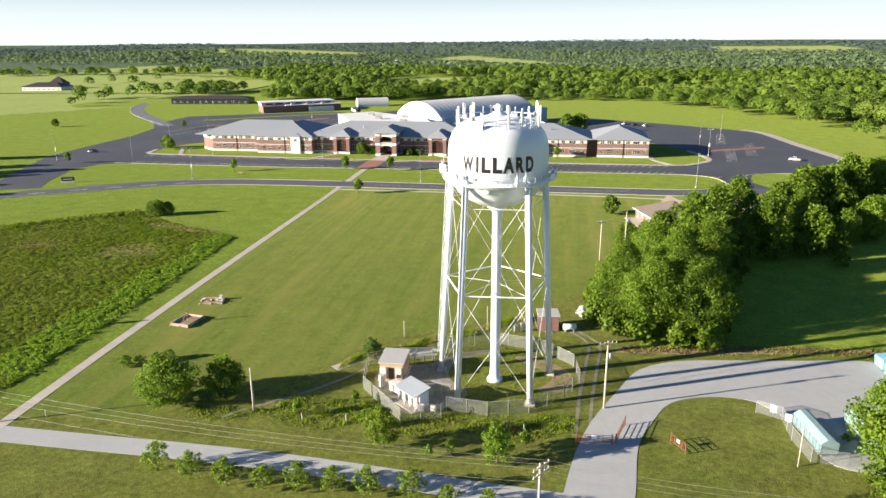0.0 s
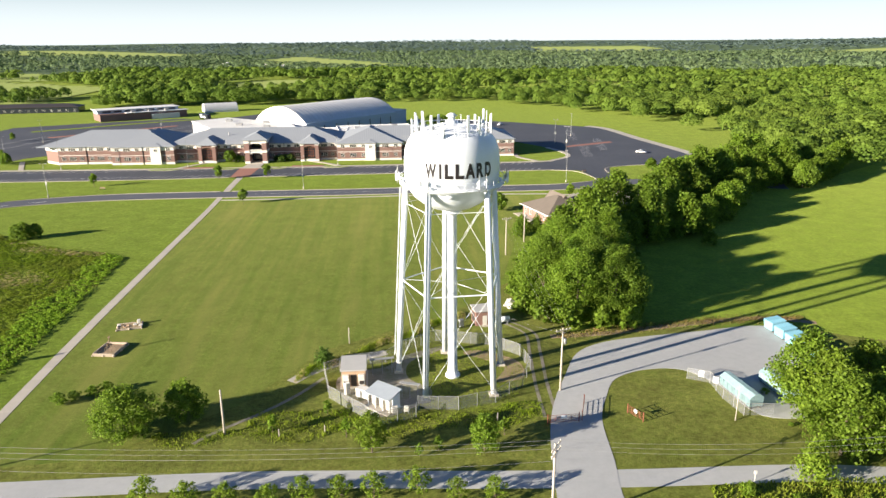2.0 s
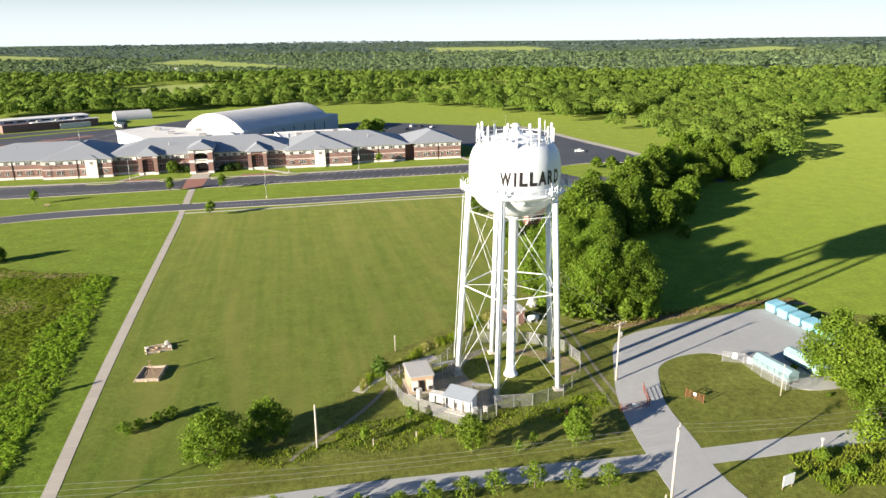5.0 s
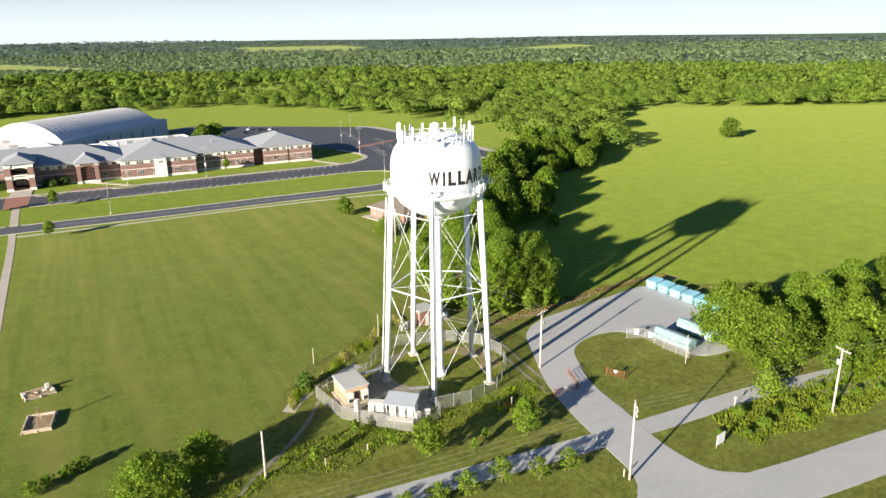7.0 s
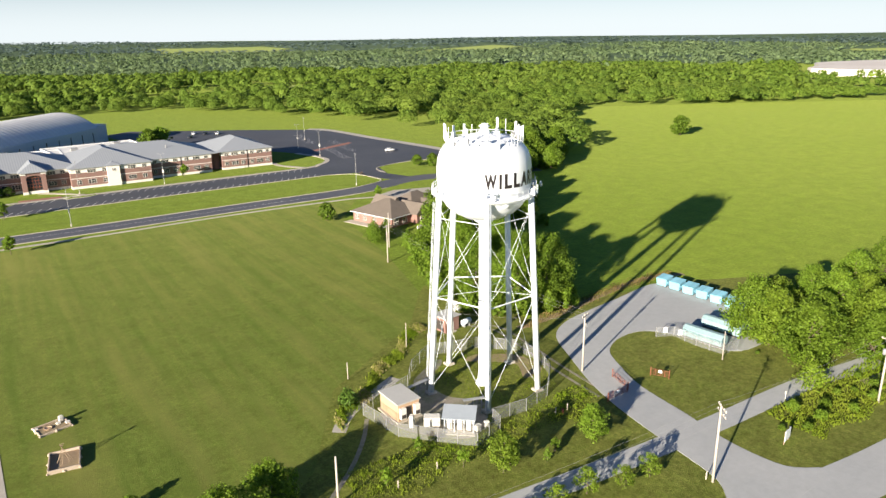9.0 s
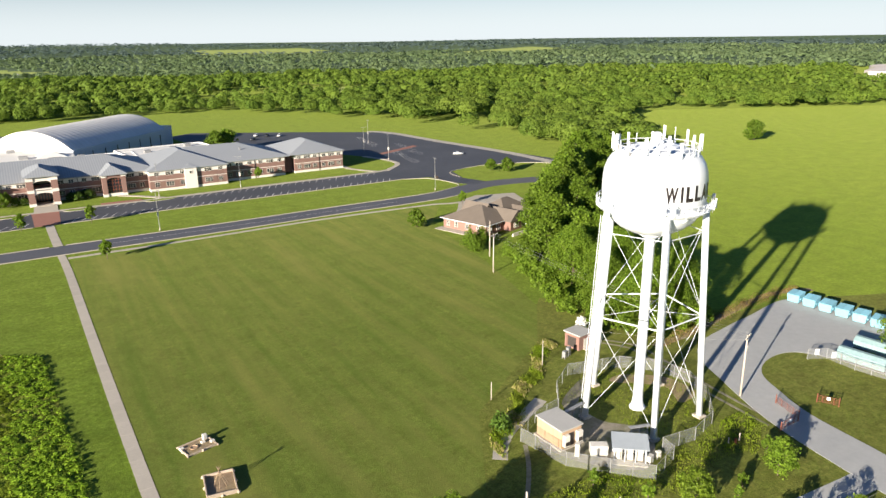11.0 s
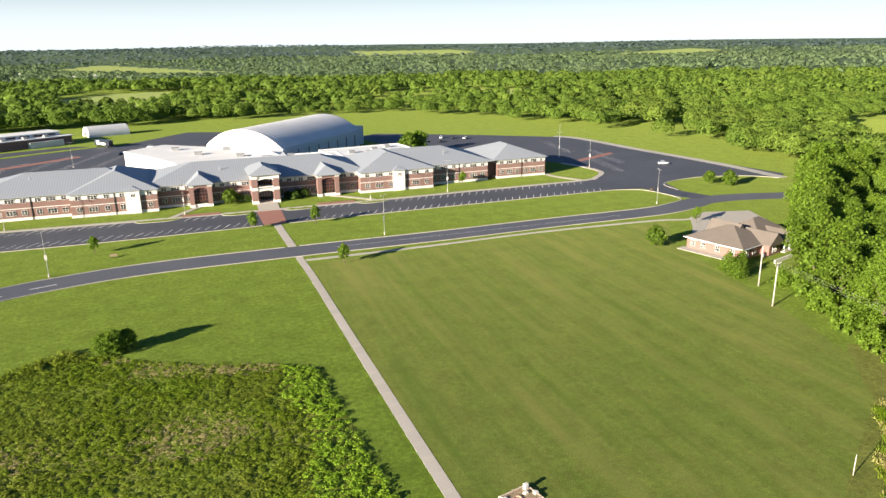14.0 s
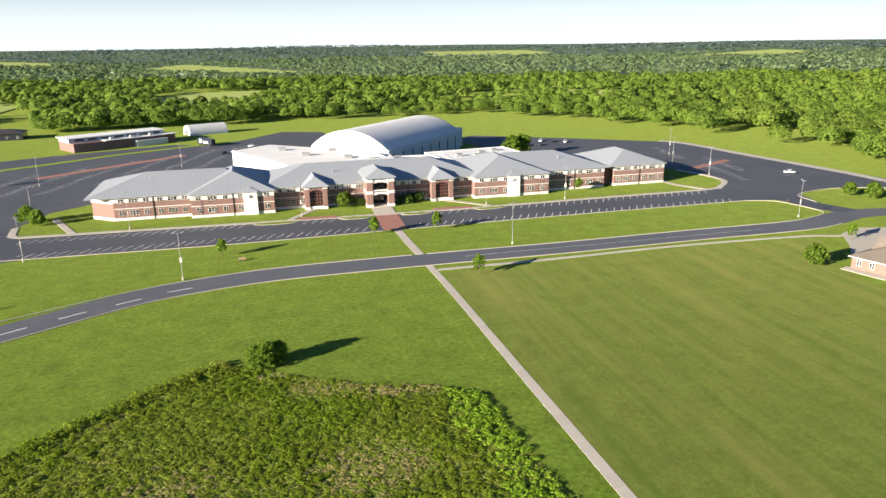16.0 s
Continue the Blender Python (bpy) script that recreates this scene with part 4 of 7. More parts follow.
def school():
    s = thing("school_building", "long two-storey red brick school with grey metal hipped roofs", "school")
    bmw = bmesh.new()
    slab([(-168, 309.5), (-160.5, 303.6), (-160.3, 336), (-168, 336)], 0.9, 5.55, bmw)
    part("brick_wall", bmw, BRICK, s, "angled red brick end wall")
    part("stone_frieze", slab([(-168.1, 309.3), (-160.5, 303.4), (-160.3, 336), (-168.1, 336)], 5.55, EAVE), STONE, s)
    part("stone_base", slab([(-168.1, 309.3), (-160.5, 303.4), (-160.3, 336), (-168.1, 336)], -0.2, 0.9), STONE, s)
    wing(s, -160.4, -137, 303.5, 2)
    wing(s, -137, -111, 300, 2)
    wing(s, -111, -42, 304, 6)
    wing(s, -42, -14, 300, 2)
    wing(s, -14, 10.4, 304.5, 2)
    part("link_wall", box(10.4, 15, 309, 336, -0.2, EAVE), BRICK, s, "recessed red brick link")
    wing(s, 15, 36.3, 305.5, 2)
    for x in (-118.5, -27.5):
        part("stair_bay", box(x - 2.2, x + 2.2, 299.2, 301, -0.2, EAVE + 0.1), STONE, s, "cream stone stair bay")
        window(s, (0.9, 0.9, 2), x, 299.1, 5.6)
        part("bay_roof", hip(x - 2.2, x + 2.2, 299.2, 306, EAVE + 0.1, 1.0, 0.4), ROOF, s)
    for x0, x1 in ((-101, -93.6), (-57.6, -49.8)):
        portico(s, x0, x1, 300.3, 305, EAVE + 0.2)
        part("porch_roof", hip(x0, x1, 300.3, 316, EAVE + 0.2, 2.7, 0.7), ROOF, s, "small grey hipped roof over a bay")
    # main entrance tower
    x0, x1, y = -80.7, -71.4, 297.2
    for a in (x0, x1 - 2.0):
        p = part("pier", box(a, a + 2.0, y, 305, 1.0, 8.6), BRICK, s, "red brick entrance pier")
        part("pier_base", box(a - 0.1, a + 2.1, y - 0.1, 305, -0.2, 1.0), STONE, p)
        part("pier_band", box(a - 0.06, a + 2.06, y - 0.06, 305, 4.6, 5.6), STONE, p)
        part("pier_cap", box(a - 0.1, a + 2.1, y - 0.1, 305, 8.6, 10.2), STONE, p)
    for zb, zt, rise_ in ((3.6, 5.9, 0.9), (7.7, 10.15, 0.8)):
        part("arch", arch_head(x0 + 2, x1 - 2, y + 0.2, y + 1.0, zb, rise_, zt), STONE, s, "cream arch over the entrance")
    part("balcony_floor", box(x0 + 2, x1 - 2, y + 0.2, 304, 5.2, 5.5), STONE, s)
    part("side_wall", box(x0 + 0.1, x1 - 0.1, 303.5, 306, -0.2, 10.15), BRICK, s)
    g = part("entrance_glazing", box(x0 + 2, x1 - 2, 303.2, 303.4, 0, 3.6), GLASS, s, "dark glazed entrance doors")
    for i in range(1, 6):
        c = x0 + 2 + (x1 - x0 - 4) * i / 6
        part("mullion", box(c - 0.06, c + 0.06, 303.08, 303.2, 0, 3.6), RUST, g)
    part("upper_glazing", box(x0 + 2, x1 - 2, 303.2, 303.4, 6.2, 8.2), GLASS, s)
    part("step", box(x0 + 2, x1 - 2, y - 1.0, 303, -0.1, 0.3), CONCRETE, s)
    part("entrance_roof", hip(x0, x1, y, 315, 10.2, 2.4, 0.8), ROOF, s, "grey hipped roof over the entrance")
    # main roofs
    for a, b, y0, y1, h in ((-168, -111, 303.4, 336, 5.0), (-137, -111, 300, 337, 4.8), (-115, -38, 304, 336, 4.95), (-42, -14, 300, 337, 5.0), (-40, 12, 304.5, 336.2, 4.9), (13.5, 36.3, 305.5, 336, 4.2)):
        part("roof", hip(a, b, y0, y1, EAVE, h), ROOF, s, "grey standing-seam metal hipped roof")
    for x, y in ((-150, 315), (-90, 312), (-30, 317), (-5, 313)):
        part("roof_vent", tube((x, y, 9), (x, y, 11.6), 0.18, n=8), GALV, s)
    return s


school()


def gym():
    L, W, H0, H1 = 69.0, 40.0, 9.6, 17.2
    g = thing("sports_hall", "large hall with a pale ribbed barrel-vault roof", "sports hall", pose(-62, 359.3, 0, 0, 0, 48))
    bm = bmesh.new()
    n, m = 24, 46
    rad = (W * W / 4 + (H1 - H0) ** 2) / (2 * (H1 - H0))
    half = math.asin(W / 2 / rad)
    arc = [(W / 2 + rad * math.sin(a), H1 - rad + rad * math.cos(a)) for a in (-half + 2 * half * i / n for i in range(n + 1))]
    rows = [[bm.verts.new((L * k / m, y, z + (0.12 if k % 2 else 0))) for y, z in arc] for k in range(m + 1)]
    for u, v in zip(rows, rows[1:]):
        for i in range(n):
            bm.faces.new((u[i], v[i], v[i + 1], u[i + 1]))
    part("roof", bm, ARCH_ROOF, g, "pale grey ribbed barrel-vault roof")
    for x, mtl in ((0.0, MEMBRANE), (L, PANEL)):
        bm = bmesh.new()
        pts = [(x, 0, 0)] + [(x, y, z) for y, z in arc] + [(x, W, 0)]
        a = [bm.verts.new(p) for p in pts]
        b = [bm.verts.new((p[0] + 0.4, p[1], p[2])) for p in pts]
        bm.faces.new(a)
        bm.faces.new(b[::-1])
        for i in range(len(pts)):
            bm.faces.new((a[i], b[i], b[(i + 1) % len(pts)], a[(i + 1) % len(pts)]))
        part("end_wall", bm, mtl, g, "tall arched end wall")
    for y in (0.0, W - 0.4):
        wall = part("side_wall", box(0.4, L, y, y + 0.4, 0, H0), PANEL, g, "pale blue-grey metal side wall")
        if y == 0:
            part("eave_band", box(0.2, L + 0.2, -0.35, 0.0, H0 - 1.9, H0 + 0.1), PANEL, wall)
            for i in range(8):
                c = 4 + i * 8.6
                part("pilaster", box(c - 0.15, c + 0.15, -0.25, 0.0, 0, H0 - 1.9), DARK_METAL, wall, "dark vertical joint")
    part("annex", box(L + 0.4, L + 16, 6, W - 6, 0, 9.4), PANEL, g, "pale metal annex block")
    part("annex_roof", box(L + 0.4, L + 16.2, 5.8, W - 5.8, 9.4, 9.7), MEMBRANE, g)
    return g


gym()


def flat_block(name, label, x0, x1, y0, y1, h, ang=0.0, wall=STONE, top=MEMBRANE, parapet=0.5):
    cx, cy = (x0 + x1) / 2, (y0 + y1) / 2
    a, b = (x1 - x0) / 2, (y1 - y0) / 2
    t = thing(name, label, "building", pose(cx, cy, 0, 0, 0, ang))
    part("wall", box(-a, a, -b, b, -0.2, h), wall, t)
    bm = bmesh.new()
    for q in ((-a - 0.1, a + 0.1, -b - 0.1, -b + 0.3), (-a - 0.1, a + 0.1, b - 0.3, b + 0.1), (-a - 0.1, -a + 0.3, -b + 0.3, b - 0.3), (a - 0.3, a + 0.1, -b + 0.3, b - 0.3)):
        box(*q, h - 0.3, h + parapet, bm)
    part("parapet", bm, top, t)
    part("roof", box(-a + 0.3, a - 0.3, -b + 0.3, b - 0.3, h, h + 0.12), top, t, "flat white membrane roof")
    return t, a, b


wb = thing("school_block", "large flat-roofed white block behind the school", "building")
WB = [(-126, 386), (-109, 353), (-104, 338), (-62, 338), (-62, 358), (-90, 384), (-110, 401)]
part("wall", slab(WB, -0.2, 8.8), MEMBRANE, wb)
part("parapet", slab([(x * 1.003, y) for x, y in WB], 8.4, 8.796), MEMBRANE, wb)
part("roof", slab(WB, 8.8, 8.92), MEMBRANE, wb, "flat stained white roof")
for x, y in ((-96, 362), (-84, 372), (-105, 380), (-80, 350)):
    part("rooftop_unit", box(x - 1.6, x + 1.6, y - 1.1, y + 1.1, 8.92, 10.2, bevel=0.08), GALV, wb, "grey rooftop air handling unit")
for args in ((-78, -40, 336.5, 352, 7.8, 0), (-45, -8, 337, 360, 8.0, 8)):
    t, a, b = flat_block("school_block", "flat-roofed white block behind the school", *args[:5], args[5], MEMBRANE)
    rng = random.Random(int(a * 10))
    for i in range(4):
        x, y = rng.uniform(-a * 0.7, a * 0.7), rng.uniform(-b * 0.6, b * 0.6)
        part("rooftop_unit", box(x - 1.4, x + 1.4, y - 1, y + 1, args[4] + 0.1, args[4] + 1.3, bevel=0.08), GALV, t, "grey rooftop air handling unit")
tb = thing("roof_lantern", "low white pyramid roof lantern", "roof lantern", pose(-70, 352, 0))
part("lantern_roof", hip(-7, 7, -6, 6, 8.2, 2.6, 0.3), MEMBRANE, tb)
part("lantern_wall", box(-7, 7, -6, 6, 7.0, 7.98), MEMBRANE, tb)


# ---------------------------------------------------------------- vegetation
def leaf_cloud(rng, lumps, count, size, flat=0.75, stir=0.8):
    """Leaf quads over a set of lumps (x, y, z, r, squash): arrays of vertices and faces."""
    lumps = np.array(lumps, float)
    wgt = lumps[:, 3] ** 2
    pick = rng.choice(len(lumps), count, p=wgt / wgt.sum())
    d = rng.normal(size=(count, 3))
    d /= np.linalg.norm(d, axis=1, keepdims=True)
    d[:, 2] = np.where(d[:, 2] < -0.55, -d[:, 2], d[:, 2])
    rad = lumps[pick, 3] * (0.30 + 1.05 * rng.random(count))
    pos = lumps[pick, :3] + d * rad[:, None] * np.column_stack([np.ones(count), np.ones(count), lumps[pick, 4]])
    cen = (lumps[:, :3] * wgt[:, None]).sum(0) / wgt.sum()
    out = pos - cen
    out /= np.linalg.norm(out, axis=1, keepdims=True) + 1e-6
    nrm = d * 0.6 + out * 0.6 + rng.normal(size=(count, 3)) * stir
    nrm /= np.linalg.norm(nrm, axis=1, keepdims=True)
    ref = rng.normal(size=(count, 3))
    u = np.cross(nrm, ref)
    u /= np.linalg.norm(u, axis=1, keepdims=True)
    v = np.cross(nrm, u)
    s = size * (0.6 + 0.8 * rng.random(count))[:, None]
    k = flat
    verts = np.stack([pos - u * s, pos - v * s * k + nrm * s * 0.15, pos + u * s, pos + v * s * k + nrm * s * 0.15], 1).reshape(-1, 3)
    faces = np.arange(count * 4).reshape(-1, 4)
    return verts, faces


def dome_crown(rng, leaves, size, stir=0.3, lift=0.12):
    """One rounded crown of unit height: leaf quads over a bumpy dome."""
    d = rng.normal(size=(leaves, 3))
    d /= np.linalg.norm(d, axis=1, keepdims=True)
    d[:, 2] = np.where(d[:, 2] < -0.35, -d[:, 2], d[:, 2])
    bumps = rng.normal(size=(9, 3))
    bumps[:, 2] = np.abs(bumps[:, 2])
    bumps /= np.linalg.norm(bumps, axis=1, keepdims=True)
    near = np.clip(d @ bumps.T, 0, 1)
    best = near.argmax(1)
    top = near.max(1)
    rad = 0.80 + 0.30 * top ** 5 + rng.normal(0, 0.035, leaves)
    pos = d * rad[:, None] * np.array([0.47, 0.47, 0.50]) + np.array([0, 0, 0.47])
    nrm = d * 0.8 + (d - bumps[best] * 0.75) * 0.9 * (top > 0.6)[:, None] + rng.normal(size=(leaves, 3)) * stir + np.array([0, 0, lift])
    nrm /= np.linalg.norm(nrm, axis=1, keepdims=True)
    u = np.cross(nrm, rng.normal(size=(leaves, 3)))
    u /= np.linalg.norm(u, axis=1, keepdims=True)
    v = np.cross(nrm, u)
    q = size * (0.65 + 0.7 * rng.random(leaves))[:, None]
    verts = np.stack([pos - u * q, pos - v * q * 0.8, pos + u * q, pos + v * q * 0.8], 1).reshape(-1, 3)
    return verts, np.arange(leaves * 4).reshape(-1, 4)


def crown_lumps(rng, h, w, base, n, small=0.065, big=0.125):
    """Clumps filling an uneven crown between base and h, most of them near its skin."""
    out = []
    boughs = [(rng.uniform(0, 6.28), rng.uniform(0.15, 0.9), rng.uniform(0.75, 1.18)) for k in range(9)]
    for i in range(n):
        f = (i + 0.5) / n
        z = base + (h - base) * (0.06 + 0.88 * f)
        spread = w / 2 * math.sqrt(max(0.06, 1 - abs(2 * f - 0.8) ** 2.3)) * 0.86
        a = i * 2.4 + rng.uniform(-0.6, 0.6)
        swell = 1.0
        for ba, bf, bk in boughs:
            near = max(0.0, math.cos(a - ba)) ** 3 * math.exp(-((f - bf) / 0.22) ** 2)
            swell += (bk - 0.95) * near * 1.4
        r = spread * math.sqrt(rng.uniform(0.25, 1.0)) * swell
        out.append((r * math.cos(a), r * math.sin(a), z, w * rng.uniform(small, big), rng.uniform(0.65, 0.95)))
    out.append((0, 0, base + (h - base) * 0.48, w * 0.30, 1.05))
    return out


def make_tree(name, label, h, w, base, leaves, size, seed, material=LEAF, lumps=14, category="tree", group="", trunk=True):
    rng = np.random.default_rng(seed)
    t = thing(name, label, category, None, group)
    L = crown_lumps(rng, h, w, base, lumps)
    if trunk:
        bm = bmesh.new()
        r = max(0.06, h * 0.018)
        tube((0, 0, -0.2), (0.1 * r, 0, h * 0.3), r, r * 0.75, 8, bm)
        tube((0.1 * r, 0, h * 0.3), (0, 0, h * 0.78), r * 0.75, r * 0.25, 7, bm)
        part("trunk", bm, BARK, t)
        for x, y, z, q, s in L[::max(2, len(L) // 9)]:
            part("limb", tube((0, 0, max(0.25 * h, z * 0.55)), (x, y, z), r * 0.42, r * 0.12, 6), BARK, t)
    v, f = leaf_cloud(rng, L, leaves, size)
    raw_mesh("crown", v, f, material, t)
    return t


def conifer(name, label, h, w, seed, material=LEAF_DARK, group="", leaves=900):
    rng = np.random.default_rng(seed)
    t = thing(name, label, "tree", None, group)
    part("trunk", tube((0, 0, -0.2), (0, 0, h * 0.8), 0.12, 0.03, 7), BARK, t)
    L = [(rng.normal() * 0.08 * w, rng.normal() * 0.08 * w, h * (0.08 + 0.84 * i / 9), w * 0.5 * (1.02 - i / 9.5), 0.9) for i in range(10)]
    v, f = leaf_cloud(rng, L, leaves, 0.22, 0.5)
    raw_mesh("crown", v, f, material, t)
    return t


def stand(ob, spots, rng, lo=0.85, hi=1.15):
    """Puts a thing on the first spot and copies of it on the rest."""
    for i, (x, y) in enumerate(spots):
        k = rng.uniform(lo, hi)
        m = pose(x, y, 0, 0, 0, rng.uniform(0, 360))
        o = ob if i == 0 else copy_thing(ob, m)
        o.matrix_basis = m @ Matrix.Diagonal((k, k, k * rng.uniform(0.93, 1.07), 1))


rnd = random.Random(11)
# the belt of tall trees behind the tower
belt = [[(17, 117), (24, 135), (27, 146), (48, 166), (60, 184), (82, 214), (100, 232), (56, 190)],
        [(24, 116), (19, 140), (34, 156), (37, 172), (72, 199), (92, 222), (112, 238), (73, 207)],
        [(12, 124), (21, 122), (30, 160), (52, 176), (64, 196), (89, 220), (108, 228), (124, 240)],
        [(22, 129), (30, 144), (22, 152), (44, 180), (68, 203), (105, 236), (120, 232), (81, 213)]]
for k, spots in enumerate(belt):
    tr = make_tree("tree", "tall leafy broad-crowned tree in a belt", 14.0 + k * 0.6, 12.5, 0.6, 5600, 0.31, 20 + k, LEAF, 170, group="tree belt")
    stand(tr, spots[2:], rnd, 0.85, 1.12)
    tr = make_tree("tree", "tall leafy broad-crowned tree at the end of a belt", 14.0 + k * 0.6, 12.5, 0.6, 21000, 0.155, 120 + k, LEAF, 260, group="tree belt")
    stand(tr, spots[:2], rnd, 0.88, 1.1)
hedge = make_tree("tree", "rounded leafy tree where the belt meets a field", 10.5, 11.0, 0.2, 5000, 0.28, 27, LEAF, 100, group="tree belt")
stand(hedge, [(104, 220), (112, 227), (120, 232), (128, 240), (136, 246), (124, 225), (132, 231), (140, 239), (147, 246), (116, 240), (152, 254), (160, 262), (78, 187), (86, 197), (70, 181), (64, 170), (94, 209), (58, 168), (48, 165), (41, 160)], rnd, 0.8, 1.15)
us = make_tree("shrub", "leafy understorey shrub at the foot of the tree belt", 4.2, 5.5, 0.2, 1300, 0.26, 31, LEAF, 27, "shrub", "belt shrubs", False)
stand(us, [(10, 115), (7.5, 120), (7, 128), (9, 134), (12, 142), (15, 150), (18, 157), (24, 163), (26, 113), (28, 118), (30, 126), (35, 142), (38, 150), (14, 112), (20, 111), (25, 110.5), (62, 160), (76, 182)], rnd, 0.7, 1.3)
wf = make_tree("shrub", "small shrub covered in white blossom", 2.2, 2.6, 0.1, 420, 0.18, 32, MEMBRANE, 18, "shrub", "", False)
wf.matrix_basis = pose(5.0, 121.5, 0)
# trees by the yard
for k, spots in enumerate([[(41, 77), (55, 66), (66, 74), (80, 66), (50, 82), (62, 62.5)], [(46, 71), (49, 63.5), (62, 82), (74, 80), (90, 80), (70, 62), (94, 64)], [(38.5, 69), (58, 75), (70, 68), (88, 72), (40, 80), (78, 61)]]):
    tr = make_tree("tree", "leafy tree with a pale green crown beside the yard", 9.5 + k * 0.7, 9.5, 0.4, 9000, 0.175, 40 + k, LEAF_YELLOW if k == 0 else LEAF, 120, group="yard trees")
    stand(tr, spots, rnd)
jn = conifer("juniper", "bushy olive juniper beside the lane", 6.0, 4.6, 50, LEAF_YELLOW, leaves=1600)
jn.matrix_basis = pose(32, 64.5, 0)
us2 = make_tree("shrub", "rough green roadside shrub in long grass", 1.8, 3.0, 0.0, 900, 0.13, 51, LEAF, 18, "shrub", "roadside shrubs", False)
stand(us2, [(36, 60), (40, 59), (33, 61), (44, 58), (28, 60), (24, 58.5), (20, 58), (48, 57), (52, 58), (30, 57), (36, 57), (17, 60), (23, 62), (41, 62), (37, 85), (40, 78), (36, 76)], rnd, 0.3, 0.85)
for k, spots in enumerate([[(-238, 200), (-250, 240), (-262, 262)], [(-245, 217), (-236, 230), (-228, 184)]]):
    tr = make_tree("tree", "tall round tree beyond the school road", 11.5 + k, 10.5, 0.8, 3000, 0.4, 80 + k, LEAF, 60, group="road trees")
    stand(tr, spots, rnd, 0.9, 1.1)
# near bushes and saplings
bt = make_tree("tree", "low round bushy tree on the lawn", 6.2, 7.4, 0.2, 11000, 0.115, 60, LEAF, 130)
bt.matrix_basis = pose(-53.6, 80.8, 0) @ Matrix.Diagonal((1.28, 1.22, 1.12, 1))
bt2 = make_tree("tree", "small dark bushy tree on the lawn", 5.2, 5.6, 0.2, 6000, 0.13, 61, LEAF, 80)
bt2.matrix_basis = pose(-46.8, 84.5, 0) @ Matrix.Diagonal((1.15, 1.15, 1.1, 1))
bt3 = make_tree("shrub", "low clump of green garden shrubs", 1.9, 2.6, 0.0, 1100, 0.10, 62, LEAF, 18, "shrub", "lawn shrubs", False)
stand(bt3, [(-62.5, 92.5), (-64.8, 91.5), (-60.8, 93.6), (-66.5, 90.4)], rnd, 0.6, 1.0)
bt4 = make_tree("shrub", "bushy green shrub at the edge of the meadow", 4.4, 5.0, 0.0, 4200, 0.13, 63, LEAF, 60, "shrub", "meadow shrubs", False)
stand(bt4, [(-118, 182.5), (-114, 184.5), (-116.3, 182.8)], rnd, 0.75, 1.1)
sap = make_tree("sapling", "bushy young tree with a thin pale crown", 3.9, 3.9, 0.4, 1100, 0.12, 64, LEAF_YELLOW, 24, "tree", "lane saplings")
stand(sap, [(-46, 65.3), (-41, 64.3), (-36.5, 64), (-32, 64), (-28, 64.4), (-24, 64.8), (-20, 65), (-15, 65.2), (-10.5, 63.4), (-6.2, 63.2)], rnd, 0.75, 1.05)
sap2 = make_tree("tree", "small pale green tree beside the fence", 5.6, 4.8, 0.8, 3200, 0.135, 65, LEAF_YELLOW, 60)
stand(sap2, [(-20.5, 74.2)], rnd, 1.0, 1.01)
sap3 = make_tree("tree", "small bright green tree beside the lane", 5.4, 4.6, 0.4, 3200, 0.135, 66, LEAF, 60)
stand(sap3, [(-6.2, 73.2)], rnd, 1.0, 1.01)
sap4 = make_tree("sapling", "thin roadside sapling with sparse leaves", 2.4, 1.6, 0.3, 260, 0.16, 67, LEAF, 15, "tree", "thin saplings")
stand(sap4, [(-81, 105), (-12, 74), (-27, 84), (-34, 80), (-14.5, 72.8), (-3, 77), (-24, 78), (-46, 86)], rnd, 0.7, 1.2)
jb = conifer("juniper", "dense rounded juniper bush beside a post", 3.4, 2.8, 68, LEAF_DARK)
jb.matrix_basis = pose(-29.2, 100.4, 0)
# ornamental trees round the school
orn = make_tree("tree", "young round-headed street tree on mown grass", 5.2, 3.6, 1.3, 900, 0.22, 70, LEAF, 27, "tree", "street trees")
stand(orn, [(-66, 219.4), (-65.5, 262), (-126, 253), (40.5, 218), (-84, 263.5), (-87, 302), (-2, 300), (-205, 262), (-218, 380)], rnd, 0.9, 1.1)
fl = make_tree("tree", "small pale flowering tree beside a path", 3.6, 2.6, 1.0, 350, 0.16, 71, LEAF_YELLOW, 21, "tree")
fl.matrix_basis = pose(-84, 262.5, 0)
orn2 = make_tree("tree", "rounded green tree beside the school car park", 6.0, 6.4, 0.4, 1500, 0.3, 72, LEAF, 33, "tree", "car park trees")
stand(orn2, [(-183, 304.5), (-187, 309), (84.5, 264.5), (88, 258), (14.6, 202.5), (-302, 380), (-88.5, 301)], rnd, 0.8, 1.05)
orn3 = make_tree("tree", "large round tree behind the school", 10.5, 11.5, 0.6, 2400, 0.42, 73, LEAF, 42)
orn3.matrix_basis = pose(2, 382, 0)
copy_thing(orn3, pose(9, 386, 0, 0, 0, 80))
ft = copy_thing(orn3, pose(243, 255, 0, 0, 0, 40))
tagged(ft, "lone round tree standing in a hay field", "tree")
db = make_tree("shrub", "dark evergreen shrub against the school wall", 3.2, 4.4, 0.0, 700, 0.22, 74, LEAF_DARK, 21, "shrub", "school shrubs", False)
stand(db, [(-68, 302), (-64.5, 302.5), (-62, 301.8), (-66, 300), (-84.5, 302.5), (-82, 301)], rnd, 0.7, 1.1)
hs = conifer("conifer", "bushy cone-shaped evergreen in the house garden", 5.0, 3.6, 75, LEAF, "house conifers", 1600)
stand(hs, [(15.7, 173.6), (17.4, 178.6), (20.6, 165.7), (21.5, 179.2)], rnd, 0.8, 1.15)


